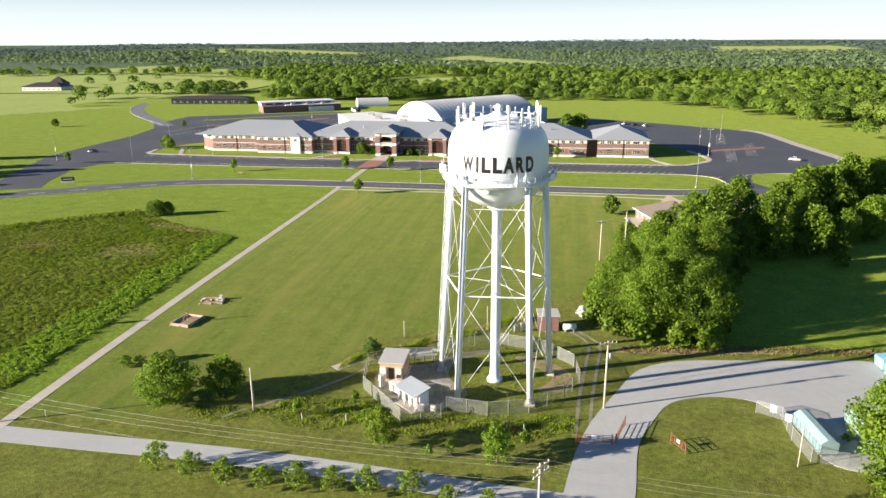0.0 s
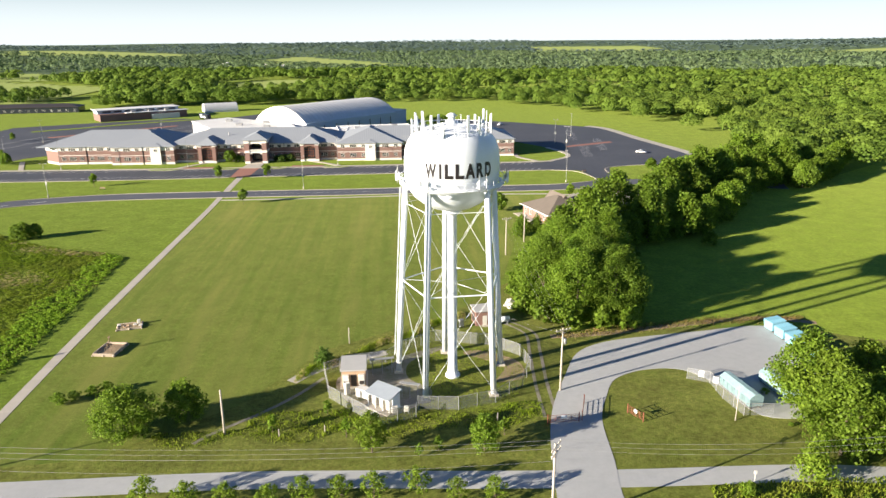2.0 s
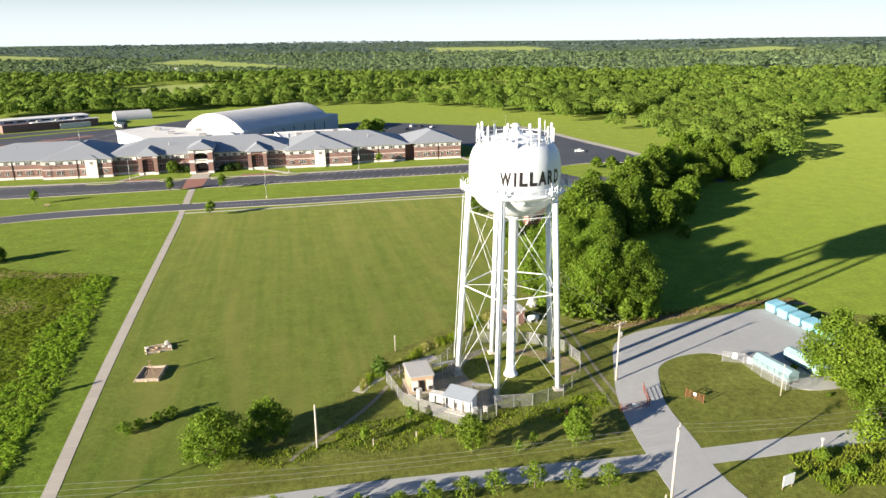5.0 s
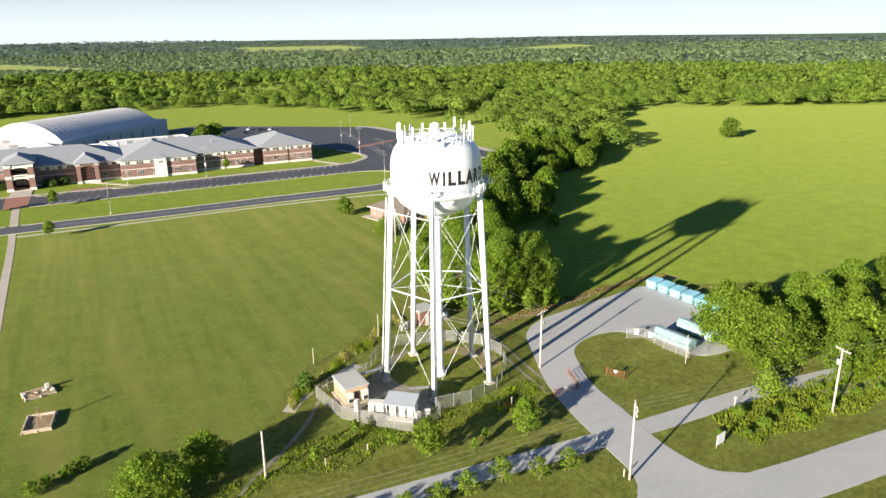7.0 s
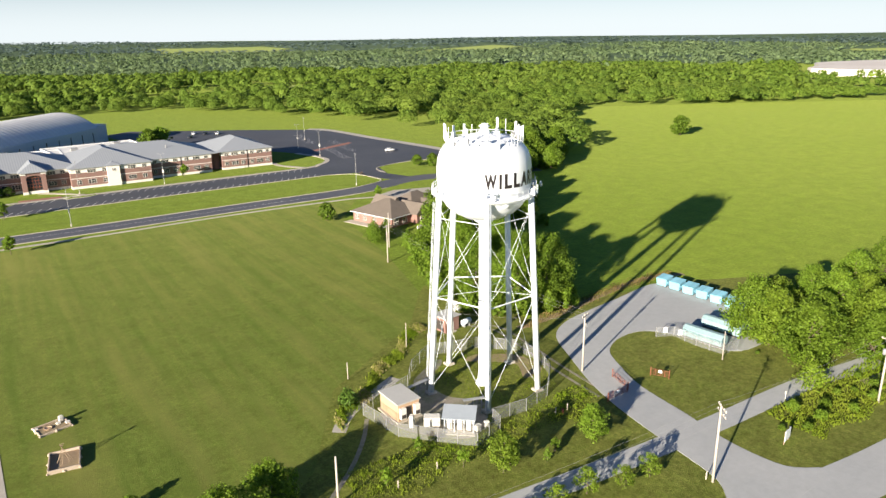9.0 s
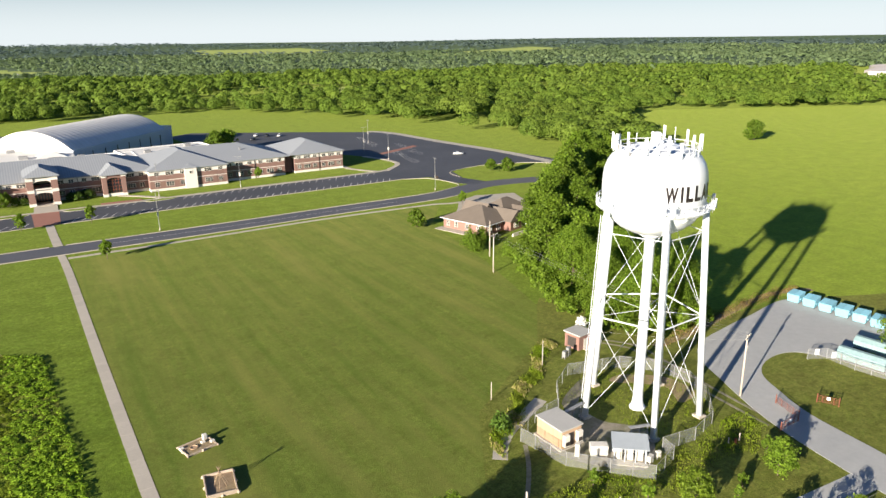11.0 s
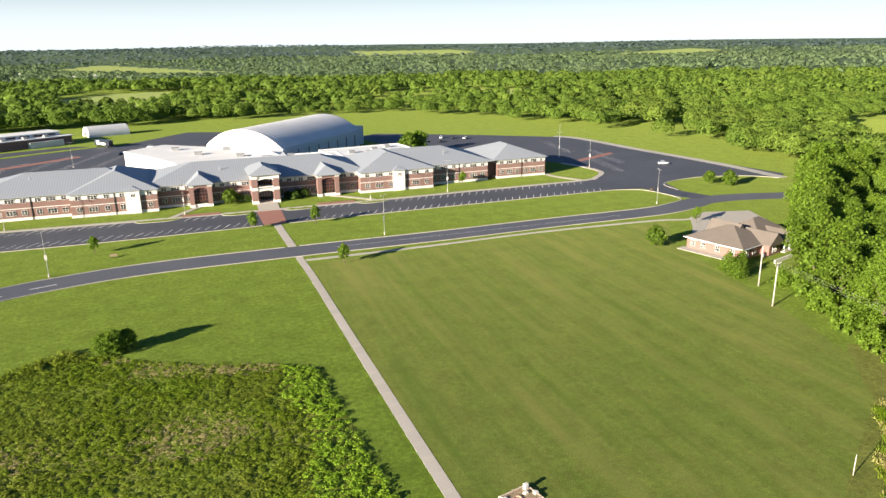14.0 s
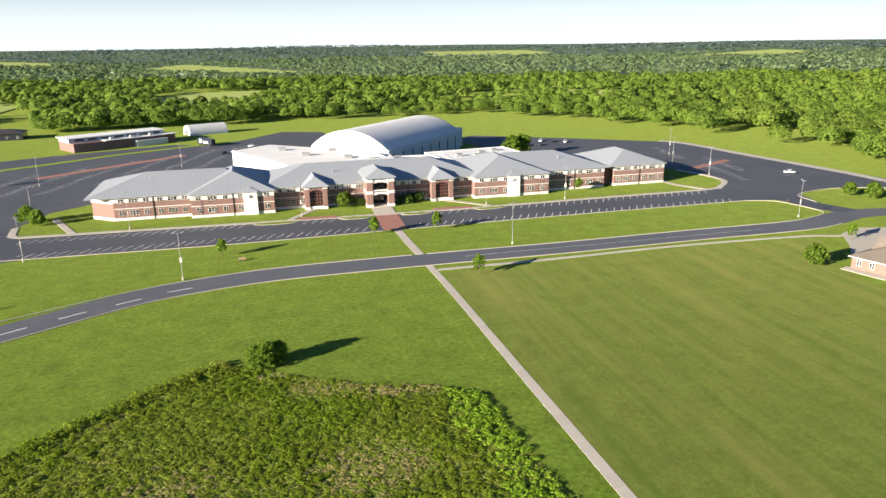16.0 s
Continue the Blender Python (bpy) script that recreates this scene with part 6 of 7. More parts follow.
# ---------------------------------------------------------------- poles, wires and lamps
def utility_pole(x, y, h, ang, arms=1, transformer=False, label="weathered wooden utility pole with a crossarm"):
    t = thing("utility_pole", label, "utility pole", pose(x, y, 0, 0, 0, ang), "utility poles")
    part("shaft", tube((0, 0, -0.3), (0, 0, h), 0.17 if h > 6 else 0.08, 0.11 if h > 6 else 0.06, 10), POLEWOOD, t, "", True)
    for i in range(arms):
        z = h - 0.35 - 0.75 * i
        arm = part("crossarm", box(-1.25, 1.25, -0.2, -0.08, z, z + 0.13), POLEWOOD, t)
        for a in (-1.15, -0.55, 0.55, 1.15):
            part("insulator", lathe([(0.05, z + 0.13), (0.07, z + 0.2), (0.04, z + 0.3)], 8, None, a, -0.14), CREAM, arm)
        part("brace", tube((-0.7, -0.14, z), (0, -0.14, z - 0.6), 0.025, n=5), GALV, arm)
        part("brace", tube((0.7, -0.14, z), (0, -0.14, z - 0.6), 0.025, n=5), GALV, arm)
    if transformer:
        part("transformer", lathe([(0.22, h - 2.6), (0.26, h - 2.5), (0.26, h - 1.8), (0.1, h - 1.7)], 12, None, 0.42, 0), GALV, t, "grey pole transformer", True)
    return t


def wire(a, b, sag, label="thin overhead power line"):
    bm = bmesh.new()
    n = 14
    pts = [Vector(a).lerp(Vector(b), i / n) - Vector((0, 0, sag * 4 * (i / n) * (1 - i / n))) for i in range(n + 1)]
    rings = [[bm.verts.new(p + Vector((0, 0.011 * math.cos(a), 0.011 * math.sin(a)))) for a in (0, 1.57, 3.14, 4.71)] for p in pts]
    for u, v in zip(rings, rings[1:]):
        for k in range(4):
            bm.faces.new((u[k], u[(k + 1) % 4], v[(k + 1) % 4], v[k]))
    return tagged(finish(bm, "power_line", GALV), label, "power line", "power lines")


utility_pole(7.2, 88.5, 10.1, 20, 1, True, "weathered wooden utility pole with a transformer")
utility_pole(-0.8, 58.1, 10.5, 55, 2)
utility_pole(35.5, 56.2, 10.2, 80, 1, True, "weathered wooden utility pole with a transformer")
utility_pole(9.6, 156.9, 9.4, 20, 1)
utility_pole(16, 167.5, 9.2, 20, 0, True, "weathered wooden utility pole with a transformer")
utility_pole(-88, 66, 10.5, 88, 2)
utility_pole(100, 50, 10.2, 80, 1)
utility_pole(-40.4, 80.2, 6.6, 0, 0, False, "leaning grey wooden guy pole")
utility_pole(29.2, 78, 5.2, 0, 0, False, "short pale post beside blue containers")
utility_pole(-11.6, 112.8, 4.6, 0, 0, False, "slim pale post at the lawn edge")
utility_pole(-25.4, 108.0, 3.0, 0, 0, False, "slim pale post at the lawn edge")
for off in (-1.1, 0.0, 1.1):
    wire((-88, 66 + off, 10.4), (-0.8 + off * 0.5, 58.1 + off * 0.7, 10.4), 1.6)
    wire((-0.8 + off * 0.5, 58.1 + off * 0.7, 10.4), (35.5, 56.2 + off, 10.1), 0.8)
    wire((35.5, 56.2 + off, 10.1), (100, 50 + off, 10.1), 1.2)
    wire((7.2 + off, 88.5, 10.0), (9.6 + off, 156.9, 9.3), 1.3)
wire((-88, 66, 8.6), (-0.8, 58.1, 8.4), 2.0)
wire((9.6, 156.9, 9.0), (16, 167.5, 8.9), 0.2)
wire((9.6, 156.9, 8.9), (60, 172, 9), 1.0)
wire((7.2, 88.5, 9.3), (-2, 114, 4.0), 0.5)


def lamp_post(spots, h=11.6):
    t = thing("lamp_post", "tall slim grey car park lamp post", "lamp post", None, "lamp posts")
    b = part("base", tube((0, 0, -0.1), (0, 0, 0.8), 0.22, n=12), CONCRETE, t)
    p = part("pole", tube((0, 0, 0.8), (0, 0, h), 0.075, 0.05, 8), GALV, t)
    for s in (-1, 1):
        a = part("arm", tube((0, 0, h - 0.1), (s * 0.7, 0, h), 0.035, n=5), GALV, t)
        part("lamp_head", box(min(s * 0.6, s * 1.25), max(s * 0.6, s * 1.25), -0.2, 0.2, h - 0.06, h + 0.12, bevel=0.03), GALV, a)
    part("banner_bracket", box(-0.28, 0.28, -0.02, 0.02, 4.3, 5.6), CREAM, t, "small pale banner panel")
    for i, (x, y) in enumerate(spots):
        if i == 0:
            t.matrix_basis = pose(x, y, 0)
        else:
            copy_thing(t, pose(x, y, 0, 0, 0, i * 37))


lamp_post([(-134.4, 236), (-49.4, 241.5), (45.3, 243.5), (-154.4, 291), (62, 313), (63.2, 341.6), (-185.5, 309), (-41, 290), (-103, 291), (-12, 289.8), (-149.5, 407), (-200.8, 376), (77.5, 367), (-176, 263.5), (-215, 268)])


# ---------------------------------------------------------------- yard
def bin_container(spots):
    t = thing("waste_bin", "pale blue steel waste container in a row", "container", None, "blue containers")
    body = bmesh.new()
    vs = [body.verts.new(p) for p in ((-1.1, -1.2, 0.15), (1.1, -1.2, 0.15), (1.1, 1.2, 0.15), (-1.1, 1.2, 0.15), (-1.25, -1.35, 1.7), (1.25, -1.35, 1.7), (1.25, 1.35, 2.0), (-1.25, 1.35, 2.0))]
    for q in ((3, 2, 1, 0), (4, 5, 6, 7), (0, 1, 5, 4), (1, 2, 6, 5), (2, 3, 7, 6), (3, 0, 4, 7)):
        body.faces.new([vs[i] for i in q])
    bmesh.ops.bevel(body, geom=body.edges[:], offset=0.04, segments=1, affect="EDGES")
    part("body", body, BLUE, t)
    for x in (-0.63, 0.63):
        lid = part("lid", box(-0.6, 0.6, -1.38, 1.38, 0, 0.07), BLUE, t, "pale blue lid")
        lid.matrix_basis = pose(x, 0, 1.89, 6.3, 0, 0)
    for x in (-1.3, 1.3):
        part("pocket", box(x - 0.1, x + 0.1, -0.9, 0.9, 0.9, 1.1), BLUE, t)
    for x in (-0.9, 0.9):
        part("skid", box(x - 0.1, x + 0.1, -1.1, 1.1, 0.0, 0.15), DARK_METAL, t)
    for i, (x, y, a) in enumerate(spots):
        m = pose(x, y, 0.045, 0, 0, a)
        if i == 0:
            t.matrix_basis = m
        else:
            copy_thing(t, m)


bin_container([(50.6 + 0.15 * i, 107.6 - 3.25 * i, -82 + (i * 37 % 9)) for i in range(6)])


def roll_off(x, y, ang):
    t = thing("roll_off_container", "long weathered blue-green ridged recycling container", "container", pose(x, y, 0.045, 0, 0, ang), "long containers")
    L, W = 3.7, 1.1
    part("body", box(-W, W, -L, L, 0.35, 1.7, bevel=0.04), TEAL, t)
    bm = bmesh.new()
    v = [bm.verts.new(p) for p in ((-W - .05, -L, 1.7), (W + .05, -L, 1.7), (W * 0.35, -L, 2.25), (-W * 0.35, -L, 2.25), (-W - .05, L, 1.7), (W + .05, L, 1.7), (W * 0.35, L, 2.25), (-W * 0.35, L, 2.25))]
    for q in ((0, 1, 2, 3), (7, 6, 5, 4), (0, 4, 5, 1), (1, 5, 6, 2), (2, 6, 7, 3), (3, 7, 4, 0)):
        bm.faces.new([v[i] for i in q])
    part("lid", bm, TEAL, t, "sloped blue-green lid")
    for i in range(9):
        yy = -L + 0.4 + i * (2 * L - 0.8) / 8
        for s in (-1, 1):
            part("rib", box(min(s * W, s * (W + 0.08)), max(s * W, s * (W + 0.08)), yy - 0.06, yy + 0.06, 0.35, 1.68), TEAL, t)
    for s in (-0.7, 0.7):
        part("rail", box(s - 0.08, s + 0.08, -L, L, 0.0, 0.35), DARK_METAL, t)
    return t


roll_off(33.0, 84.4, 8)
roll_off(39.4, 85.2, 6)
for x, y, lab in ((29.6, 90.2, "white notice panel on a post"), (30.9, 88.0, "white notice panel on a post")):
    s = thing("notice_board", lab, "sign", pose(x, y, 0, 0, 0, -30))
    part("post", tube((0, 0, -0.1), (0, 0, 1.5), 0.05, n=6), GALV, s)
    part("panel", box(-0.4, 0.4, -0.08, -0.05, 0.4, 1.5), WHITE, s)


def gate(x, y, w, ang, label, board=False):
    t = thing("pipe_gate", label, "gate", pose(x, y, 0, 0, 0, ang), "pipe gates")
    for a in (0, w):
        part("post", tube((a, 0, -0.2), (a, 0, 1.5), 0.07, n=8), RUST, t)
    for z in (0.25, 0.5, 0.75, 1.0, 1.25):
        part("rail", tube((0.1, 0, z), (w - 0.1, 0, z), 0.03, n=6), RUST, t)
    for k in (0.25, 0.5, 0.75):
        part("upright", tube((w * k, 0, 0.2), (w * k, 0, 1.3), 0.03, n=6), RUST, t)
    if board:
        part("board", box(w * 0.42, w * 0.6, -0.07, -0.04, 0.75, 1.2), WHITE, t, "small white notice")
    return t


gate(3.3, 79.2, 4.4, 3, "rust-red pipe gate across the dirt track", True)
gate(8.2, 79.7, 4.8, 72, "rust-red pipe gate swung open beside the driveway")
gate(15.1, 81.2, 2.9, -62, "brown pipe gate leaf standing on the grass", True)
nb = thing("notice_board", "blank white board on two short posts", "sign", pose(14.7, 57.9, 0, 0, 0, 12))
part("panel", box(-0.95, 0.95, -0.05, 0.03, 0.5, 2.0, bevel=0.01), WHITE, nb)
for x in (-0.8, 0.8):
    part("post", box(x - 0.05, x + 0.05, 0.03, 0.12, -0.2, 1.9), TIMBER, nb)
mb = thing("marker_post", "small white marker post beside the lane", "post", pose(24.9, 64.3, 0))
part("stake", tube((0, 0, -0.1), (0, 0, 1.5), 0.05, n=6), CREAM, mb)
part("cap", box(-0.16, 0.16, -0.08, 0.08, 1.2, 1.6), CREAM, mb)
hy = thing("fire_hydrant", "small red fire hydrant in long grass", "hydrant", pose(-4.5, 80.6, 0))
part("barrel", lathe([(0.16, -0.1), (0.16, 0.55), (0.2, 0.58), (0.17, 0.72), (0.05, 0.82)], 12), RUST, hy, "", True)
part("outlet", tube((-0.26, 0, 0.42), (0.26, 0, 0.42), 0.07, n=8), RUST, hy)
for x, y in ((-5.6, 80.9), (-3.4, 80.8), (-27, 79.5), (-33, 79), (-68, 74.5), (-1, 58.9)):
    st = thing("marker_post", "short weathered timber marker post", "post", pose(x, y, 0), "marker posts")
    part("stake", box(-0.06, 0.06, -0.06, 0.06, -0.1, 1.1), POLEWOOD, st)


# ---- garden beds on the lawn
def garden_bed(x, y, w, d, ang, seed, poles):
    rng = random.Random(seed)
    t = thing("garden_bed", "square timber-edged garden bed with sandy soil" if poles else "low stone-edged garden bed with blocks", "garden bed", pose(x, y, 0, 0, 0, ang), "garden beds")
    part("soil", slab([(-w / 2, -d / 2), (w / 2, -d / 2), (w / 2, d / 2), (-w / 2, d / 2)], -0.1, 0.22), DIRT, t, "sandy brown soil")
    for a0, a1, b0, b1 in ((-w / 2 - 0.15, w / 2 + 0.15, -d / 2 - 0.18, -d / 2), (-w / 2 - 0.15, w / 2 + 0.15, d / 2, d / 2 + 0.18), (-w / 2 - 0.18, -w / 2, -d / 2, d / 2), (w / 2, w / 2 + 0.18, -d / 2, d / 2)):
        part("edging_beam", box(a0, a1, b0, b1, -0.05, 0.55 if poles else 0.3, bevel=0.02), RED_ROCK, t)
    for i in range(9 if poles else 8):
        a = i * 2 * math.pi / 8
        px, py = (w / 2 + 0.2) * max(-1, min(1, 1.4 * math.cos(a))), (d / 2 + 0.2) * max(-1, min(1, 1.4 * math.sin(a)))
        s = rng.uniform(0.16, 0.28)
        st = bmesh.new()
        bmesh.ops.create_icosphere(st, subdivisions=1, radius=s)
        for v in st.verts:
            v.co *= rng.uniform(0.8, 1.15)
        o = part("edging_stone", st, RED_ROCK, t)
        o.matrix_basis = pose(px, py, s * 0.7)
    if poles:
        for i in range(6):
            a = i * math.pi / 3 + 0.3
            part("bean_pole", tube((0.95 * math.cos(a), 1.1 * math.sin(a), 0.1), (-0.25 * math.cos(a), -0.25 * math.sin(a), 2.7), 0.035, n=5), TIMBER, t, "leaning yellow bean pole")
    else:
        for a, b, h in ((1.5, 0.9, 0.95), (1.9, -0.5, 0.5), (-1.9, 0.8, 0.4), (0.9, 0.2, 0.45)):
            part("block", box(a - 0.3, a + 0.3, b - 0.25, b + 0.25, 0.0, h, bevel=0.06), CREAM, t, "pale stone block")
        part("tray", lathe([(0.5, 0.2), (0.55, 0.34), (0.45, 0.34), (0.4, 0.26)], 14, None, -0.6, -0.1), TAN, t, "round tan tray")
    return t


garden_bed(-66.4, 119.0, 3.9, 2.7, 14, 1, False)
garden_bed(-66.0, 108.6, 3.4, 4.4, -8, 2, True)


# ---------------------------------------------------------------- house
def gable(x0, x1, y0, y1, z, h, over=0.6):
    """A gabled roof with its ridge along y and thick eaves, one solid."""
    x0, x1, y0 = x0 - over, x1 + over, y0 - over
    bm = bmesh.new()
    c = (x0 + x1) / 2
    pts = [(x0, z - 0.22), (x1, z - 0.22), (x1, z), (c, z + h), (x0, z)]
    a, b = [bm.verts.new((x, y0, q)) for x, q in pts], [bm.verts.new((x, y1, q)) for x, q in pts]
    bm.faces.new(a)
    bm.faces.new(b[::-1])
    for i in range(5):
        bm.faces.new((a[i], b[i], b[(i + 1) % 5], a[(i + 1) % 5]))
    bmesh.ops.recalc_face_normals(bm, faces=bm.faces)
    return bm


def house():
    t = thing("brick_house", "single-storey brick house with layered brown hipped and gabled roofs", "house", pose(28.4, 192.4, 0, 0, 0, 17))
    part("wall", box(-5, 9, -7.8, 7.8, -0.2, 3.0), PINK_BRICK, t, "pinkish brick wall")
    part("wall", box(9, 20, -6.0, 5.0, -0.2, 3.0), PINK_BRICK, t, "pinkish brick wall")
    part("wall", box(3.2, 8.4, -10.2, -7.8, -0.2, 3.0), PINK_BRICK, t, "pinkish brick bay wall")
    part("roof", hip(-5, 9, -7.8, 7.8, 3.0, 3.5, 0.7), SHINGLE, t, "brown shingle hipped roof")
    part("roof", hip(6, 20, -6.0, 5.0, 3.004, 3.9, 0.7), SHINGLE, t, "brown shingle hipped roof")
    part("roof", gable(3.0, 8.6, -10.2, -1.0, 3.008, 2.7), SHINGLE, t, "brown shingle gable over a bay")
    part("roof", gable(1.0, 6.0, -2.0, 6.5, 3.9, 2.9, 0.2), SHINGLE, t, "raised brown shingle cross gable")
    pr = part("porch_roof", gable(10.2, 15.8, -10.6, -3.0, 3.0, 2.2), SHINGLE, t, "brown gabled porch roof")
    part("fascia", box(9.6, 16.4, -11.26, -11.20, 2.76, 3.0), WHITE, pr, "white fascia board")
    for x in (10.4, 13.0, 15.6):
        part("porch_post", box(x - 0.14, x + 0.14, -10.5, -10.22, -0.1, 2.8), WHITE, t, "white porch post")
    part("porch_floor", box(9.2, 17.0, -11.2, -6.0, -0.1, 0.2), CONCRETE, t)
    for q in ((-5.78, -5.66, -8.5, 8.5), (-5.66, 2.3, -8.58, -8.5)):
        part("fascia", box(*q, 2.84, 3.0), WHITE, t, "white fascia board")
    for y in (-5.2, -1.0, 3.0, 6.0):
        window(t, (1.0, 1.4, 2), -5.05, y, 0.9, -90)
    for x in (-3.2, 0.6):
        window(t, (1.6, 1.6, 2), x, -7.85, 0.7)
    window(t, (2.0, 1.5, 3), 5.8, -10.25, 0.8)
    window(t, (1.6, 1.4, 2), 18.0, -6.05, 0.9)
    part("door", box(12.2, 13.2, -6.07, -6.0, 0.2, 2.3), DARK_METAL, t, "dark front door")
    part("patio", box(-8.0, -5.0, -5.5, 8.6, -0.1, 0.12), CONCRETE, t, "pale concrete patio")
    part("garden_wall", box(-1, 17, -14.2, -13.9, -0.1, 0.9), STONE, t, "low pale garden wall")
    return t


house()


# ---------------------------------------------------------------- vehicles
def car(x, y, ang, paint, label):
    t = thing("car", label, "car", pose(x, y, 0.04, 0, 0, ang), "parked cars")
    def shell(profile, w0, w1, zsplit):
        bm = bmesh.new()
        a = [bm.verts.new((px, -(w1 if pz > zsplit else w0), pz)) for px, pz in profile]
        b = [bm.verts.new((px, (w1 if pz > zsplit else w0), pz)) for px, pz in profile]
        bm.faces.new(a)
        bm.faces.new(b[::-1])
        for i in range(len(profile)):
            bm.faces.new((a[i], b[i], b[(i + 1) % len(profile)], a[(i + 1) % len(profile)]))
        bmesh.ops.recalc_face_normals(bm, faces=bm.faces)
        bmesh.ops.bevel(bm, geom=bm.edges[:], offset=0.05, segments=2, affect="EDGES")
        return bm
    body = part("body", shell([(-2.3, 0.3), (2.3, 0.3), (2.35, 0.7), (1.2, 0.95), (-1.9, 1.0), (-2.35, 0.85)], 0.9, 0.85, 0.6), paint, t, "", True)
    part("cabin_glass", shell([(1.25, 0.92), (0.5, 1.42), (-1.2, 1.45), (-1.95, 0.96)], 0.82, 0.66, 1.2), GLASS, body, "dark car windows")
    part("roof", shell([(0.5, 1.40), (0.45, 1.48), (-1.15, 1.5), (-1.2, 1.42)], 0.68, 0.68, 2), paint, body)
    for px in (-1.45, 1.45):
        for s in (-1, 1):
            wh = part("wheel", tube((px, s * 0.72, 0.33), (px, s * 0.92, 0.33), 0.33, n=16), RUBBER, t)
            part("rim", tube((px, s * 0.9, 0.33), (px, s * 0.935, 0.33), 0.2, n=12), GALV, wh)
    for s in (-0.6, 0.6):
        part("headlight", box(2.24, 2.36, s - 0.17, s + 0.17, 0.6, 0.72), CREAM, t)
    return t


car(95, 306, -25, CAR_WHITE, "white saloon car parked on asphalt")
car(-213.8, 291, 15, CAR_DARK, "dark saloon car parked on asphalt")
for i, (x, y) in enumerate(((36, 428), (41, 424), (47, 420), (30, 414))):
    car(x, y, 60, CAR_WHITE if i % 2 == 0 else CAR_DARK, "%s car parked behind the school" % ("white" if i % 2 == 0 else "dark"))
for x, y, a, p in ((-118, 462, 20, CAR_WHITE), (-132, 440, 60, CAR_DARK), (-126, 446, 50, CAR_WHITE)):
    car(x, y, a, p, "%s car beside the far school block" % ("white" if p is CAR_WHITE else "dark"))


# ---------------------------------------------------------------- far buildings
def far_school():
    t = thing("annex_building", "low brick building with flat white roofs", "building", pose(-186, 491, 0, 0, 0, 33))
    part("wall", box(-30, 26, -6, 14, -0.2, 4.6), BRICK, t, "red brick wall")
    part("upper_wall", box(-30, 22, 0, 14, 4.6, 6.6), PANEL, t)
    part("roof", box(-31, 23, -0.6, 14.6, 6.6, 7.0), MEMBRANE, t, "flat white roof")
    part("low_roof", box(-14, 27, -7, 0.4, 4.6, 4.95), MEMBRANE, t, "flat white lower roof")
    part("porch", box(2, 20, -9, -6, 0, 3.2), STONE, t, "pale recessed entrance")
    for i in range(7):
        part("clerestory_window", box(-27 + i * 7, -22 + i * 7, -0.12, 0.02, 5.2, 6.2), GLASS, t)
    for i in range(3):
        part("rooftop_unit", box(-10 + i * 11, -7.5 + i * 11, -4.5, -2, 4.95, 6.1, bevel=0.06), GALV, t)
    return t


far_school()


def quonset():
    t = thing("quonset_hut", "pale arched steel storage hut", "storage hut", pose(-146, 533, 0, 0, 0, 24))
    L, R = 24, 6.2
    bm = bmesh.new()
    rows = [[bm.verts.new((-L / 2 + L * k / 24, R * math.cos(math.pi * i / 14), (R + (0.08 if k % 2 else 0)) * math.sin(math.pi * i / 14))) for i in range(15)] for k in range(25)]
    for u, v in zip(rows, rows[1:]):
        for i in range(14):
            bm.faces.new((u[i], u[i + 1], v[i + 1], v[i]))
    part("shell", bm, ARCH_ROOF, t, "pale ribbed steel shell")
    for x in (-L / 2, L / 2 - 0.2):
        bm = bmesh.new()
        pts = [(R * 0.99 * math.cos(math.pi * i / 14), R * 0.99 * math.sin(math.pi * i / 14)) for i in range(15)]
        a, b = [bm.verts.new((x, p, q)) for p, q in pts], [bm.verts.new((x + 0.2, p, q)) for p, q in pts]
        bm.faces.new(a)
        bm.faces.new(b[::-1])
        for i in range(15):
            bm.faces.new((a[i], b[i], b[(i + 1) % 15], a[(i + 1) % 15]))
        part("end_wall", bm, MEMBRANE, t)
    part("door", box(-L / 2 - 0.06, -L / 2, -1.4, 1.4, 0, 3.0), DARK_METAL, t, "dark open doorway")
    return t


quonset()
tl = thing("trailer", "long dark goods trailer with pale panels", "trailer", pose(-142.5, 475.5, 0.06, 0, 0, -52))
part("box_body", box(-6.5, 6.5, -1.25, 1.25, 1.0, 3.9, bevel=0.05), CAR_DARK, tl)
part("side_panel", box(-4.6, -2.2, -1.29, -1.25, 1.3, 3.5), WHITE, tl, "pale panel on the side")
part("side_panel", box(-1.0, 3.2, -1.29, -1.25, 1.3, 2.6), WHITE, tl, "pale panel on the side")
for px in (-5, -4, 4.5):
    for s in (-1, 1):
        part("wheel", tube((px, s * 0.9, 0.48), (px, s * 1.2, 0.48), 0.48, n=14), RUBBER, tl)
part("landing_gear", box(3.0, 3.2, -0.9, 0.9, 0, 1.0), GALV, tl)


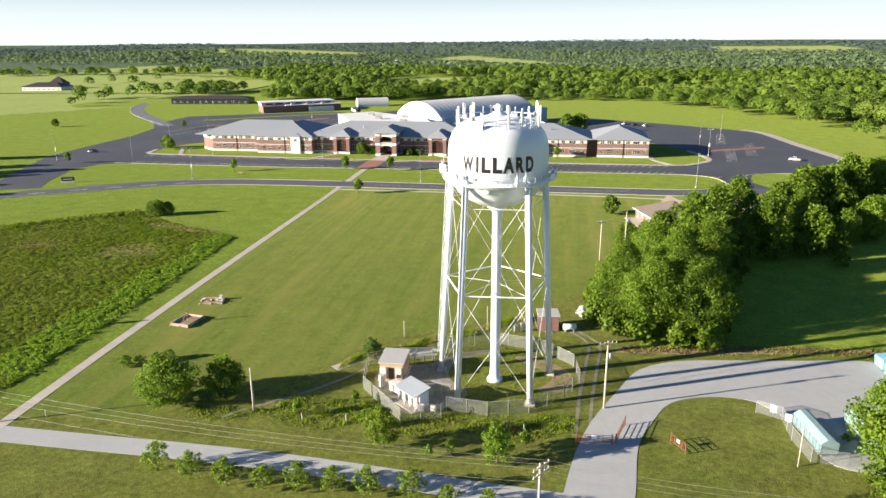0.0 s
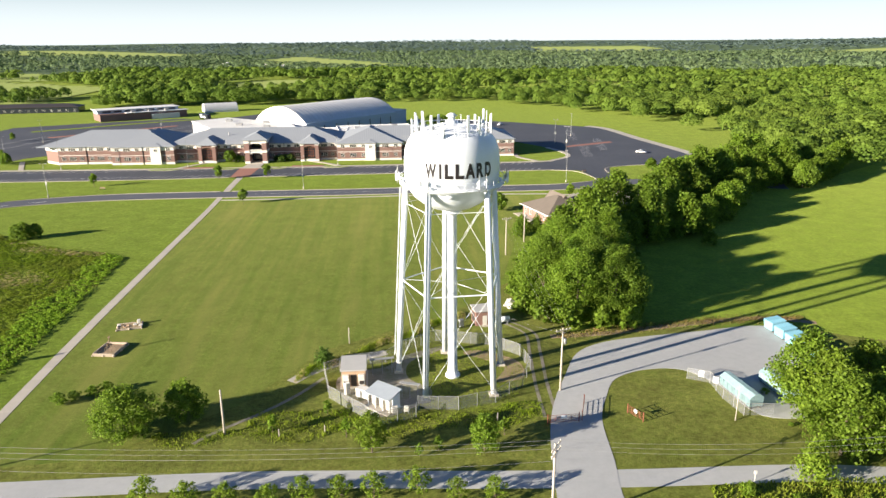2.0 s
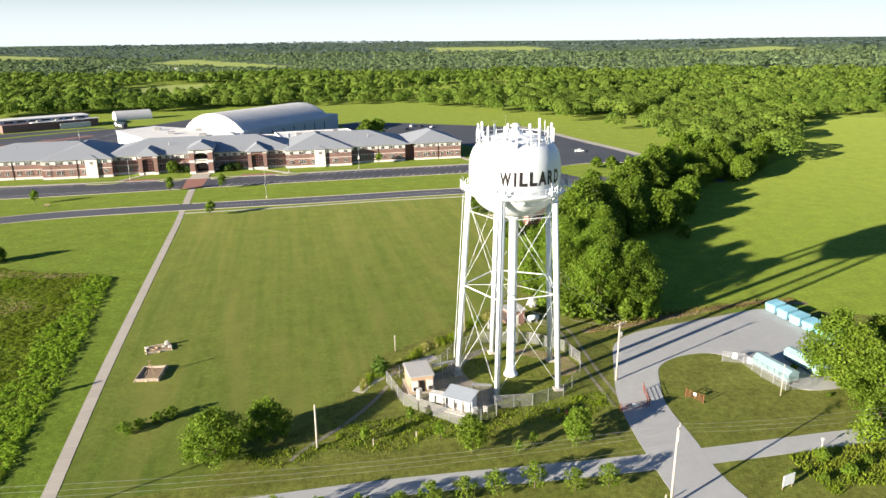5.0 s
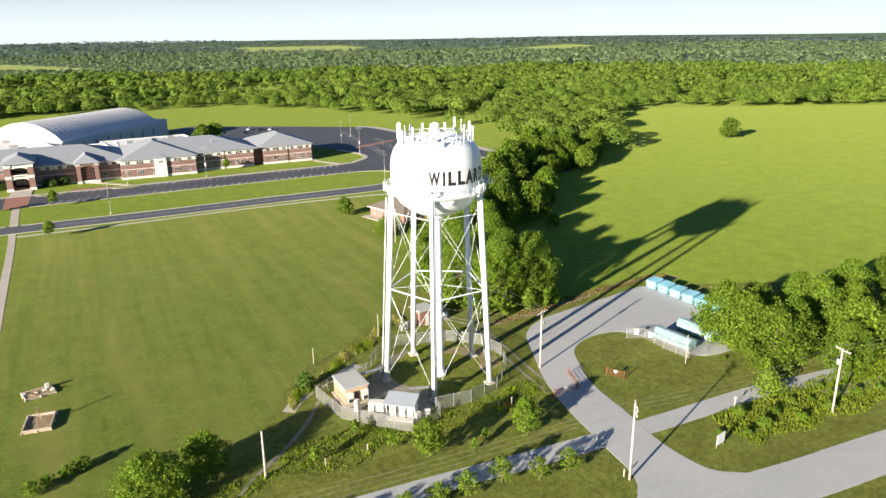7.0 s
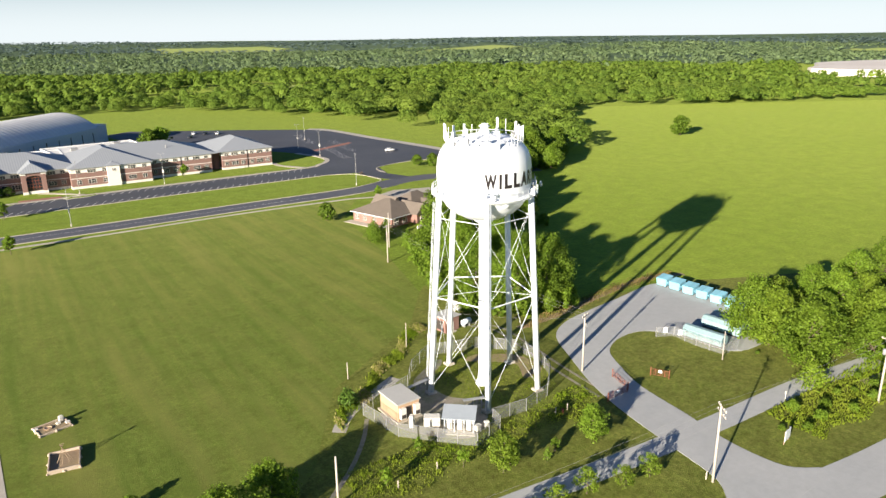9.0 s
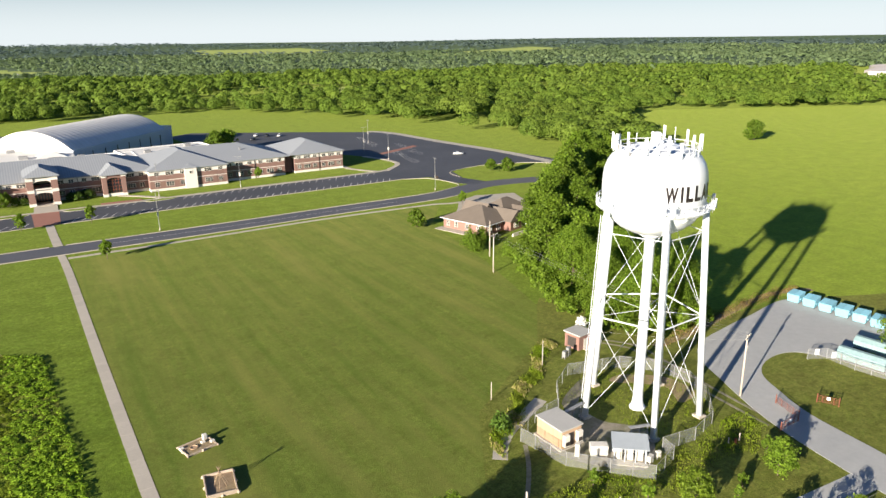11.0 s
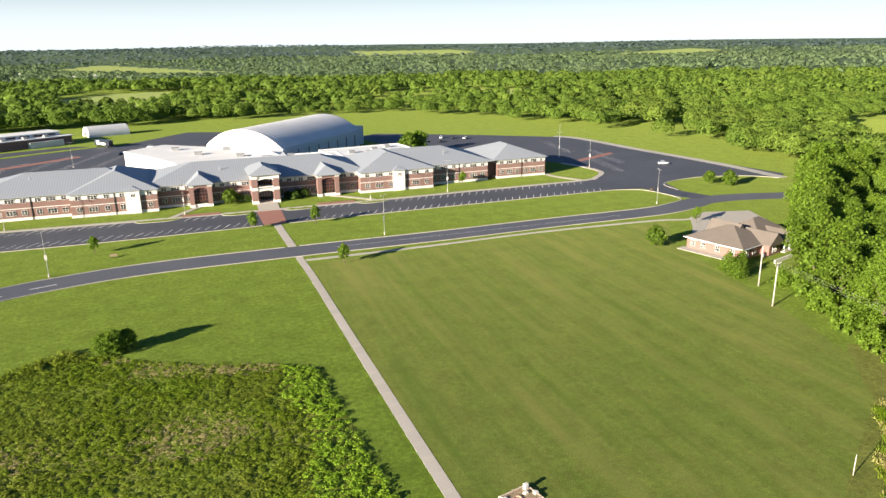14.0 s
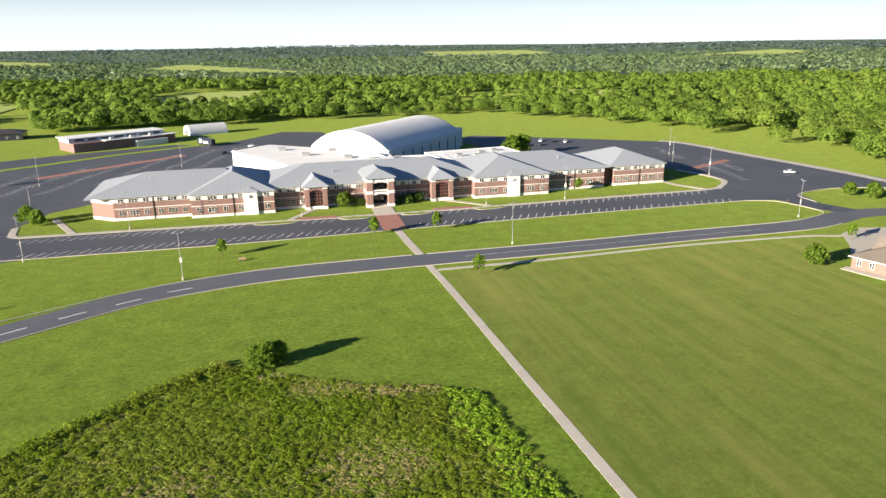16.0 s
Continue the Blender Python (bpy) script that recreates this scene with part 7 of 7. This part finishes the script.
def barn(name, label, x, y, w, d, h, rise_, ang, wall, roof):
    t = thing(name, label, "building", pose(x, y, 0, 0, 0, ang))
    part("wall", box(-w / 2, w / 2, -d / 2, d / 2, -0.2, h), wall, t)
    part("roof", hip(-w / 2, w / 2, -d / 2, d / 2, h, rise_, 0.6), roof, t)
    for i in range(max(2, int(w / 5))):
        px = -w / 2 + (i + 0.5) * w / max(2, int(w / 5))
        window(t, (1.6, 1.2, 2), px, -d / 2 - 0.06, 1.1)
    return t


barn("dark_building", "long low dark-roofed building beside trees", -284, 545, 64, 16, 4.2, 2.0, 6, CAR_DARK, DARK_METAL)
barn("church_building", "low pale church with a dark pitched roof", -545, 684, 44, 22, 4.2, 4.0, 4, STONE, DARK_METAL)
barn("church_hall", "tall steep dark-roofed church hall", -548, 706, 16, 14, 6, 7, 10, BRICK, DARK_METAL)
rg = random.Random(3)
for i, (x, y) in enumerate(((-330, 1560), (-290, 1580), (-210, 1610), (-250, 1560), (-150, 1600), (-60, 1640), (-430, 1150), (-480, 1180), (60, 1660), (20, 1700), (-380, 1600))):
    zz = float(rise(np.array(float(x)), np.array(float(y))))
    b = barn("farm_house", "small pale farmhouse among distant trees", x, y, rg.uniform(9, 15), rg.uniform(7, 10), 3.5, 2.5, rg.uniform(-40, 40), STONE, ROOF_GREY if i % 2 else MEMBRANE)
    b.location.z = zz
sg = thing("school_sign", "dark low monument sign on grass", "sign", pose(-177, 224.5, 0, 0, 0, 20))
part("panel", box(-2.2, 2.2, -0.25, 0.25, 0.5, 2.0, bevel=0.03), DARK_METAL, sg)
part("plinth", box(-2.5, 2.5, -0.45, 0.45, -0.1, 0.5), STONE, sg)
part("lettering_bar", box(-1.5, 1.5, -0.28, -0.25, 1.1, 1.4), CREAM, sg, "pale unreadable line of writing")
bench = thing("bench", "small dark park bench on grass", "bench", pose(-121, 247.5, 0, 0, 0, 0), "benches")
part("seat", box(-0.9, 0.9, -0.22, 0.22, 0.42, 0.48), TIMBER, bench)
part("backrest", box(-0.9, 0.9, 0.2, 0.26, 0.55, 0.9), TIMBER, bench)
for x in (-0.75, 0.75):
    part("leg", box(x - 0.05, x + 0.05, -0.2, 0.26, -0.05, 0.42), DARK_METAL, bench)
copy_thing(bench, pose(57, 262, 0, 0, 0, 20))
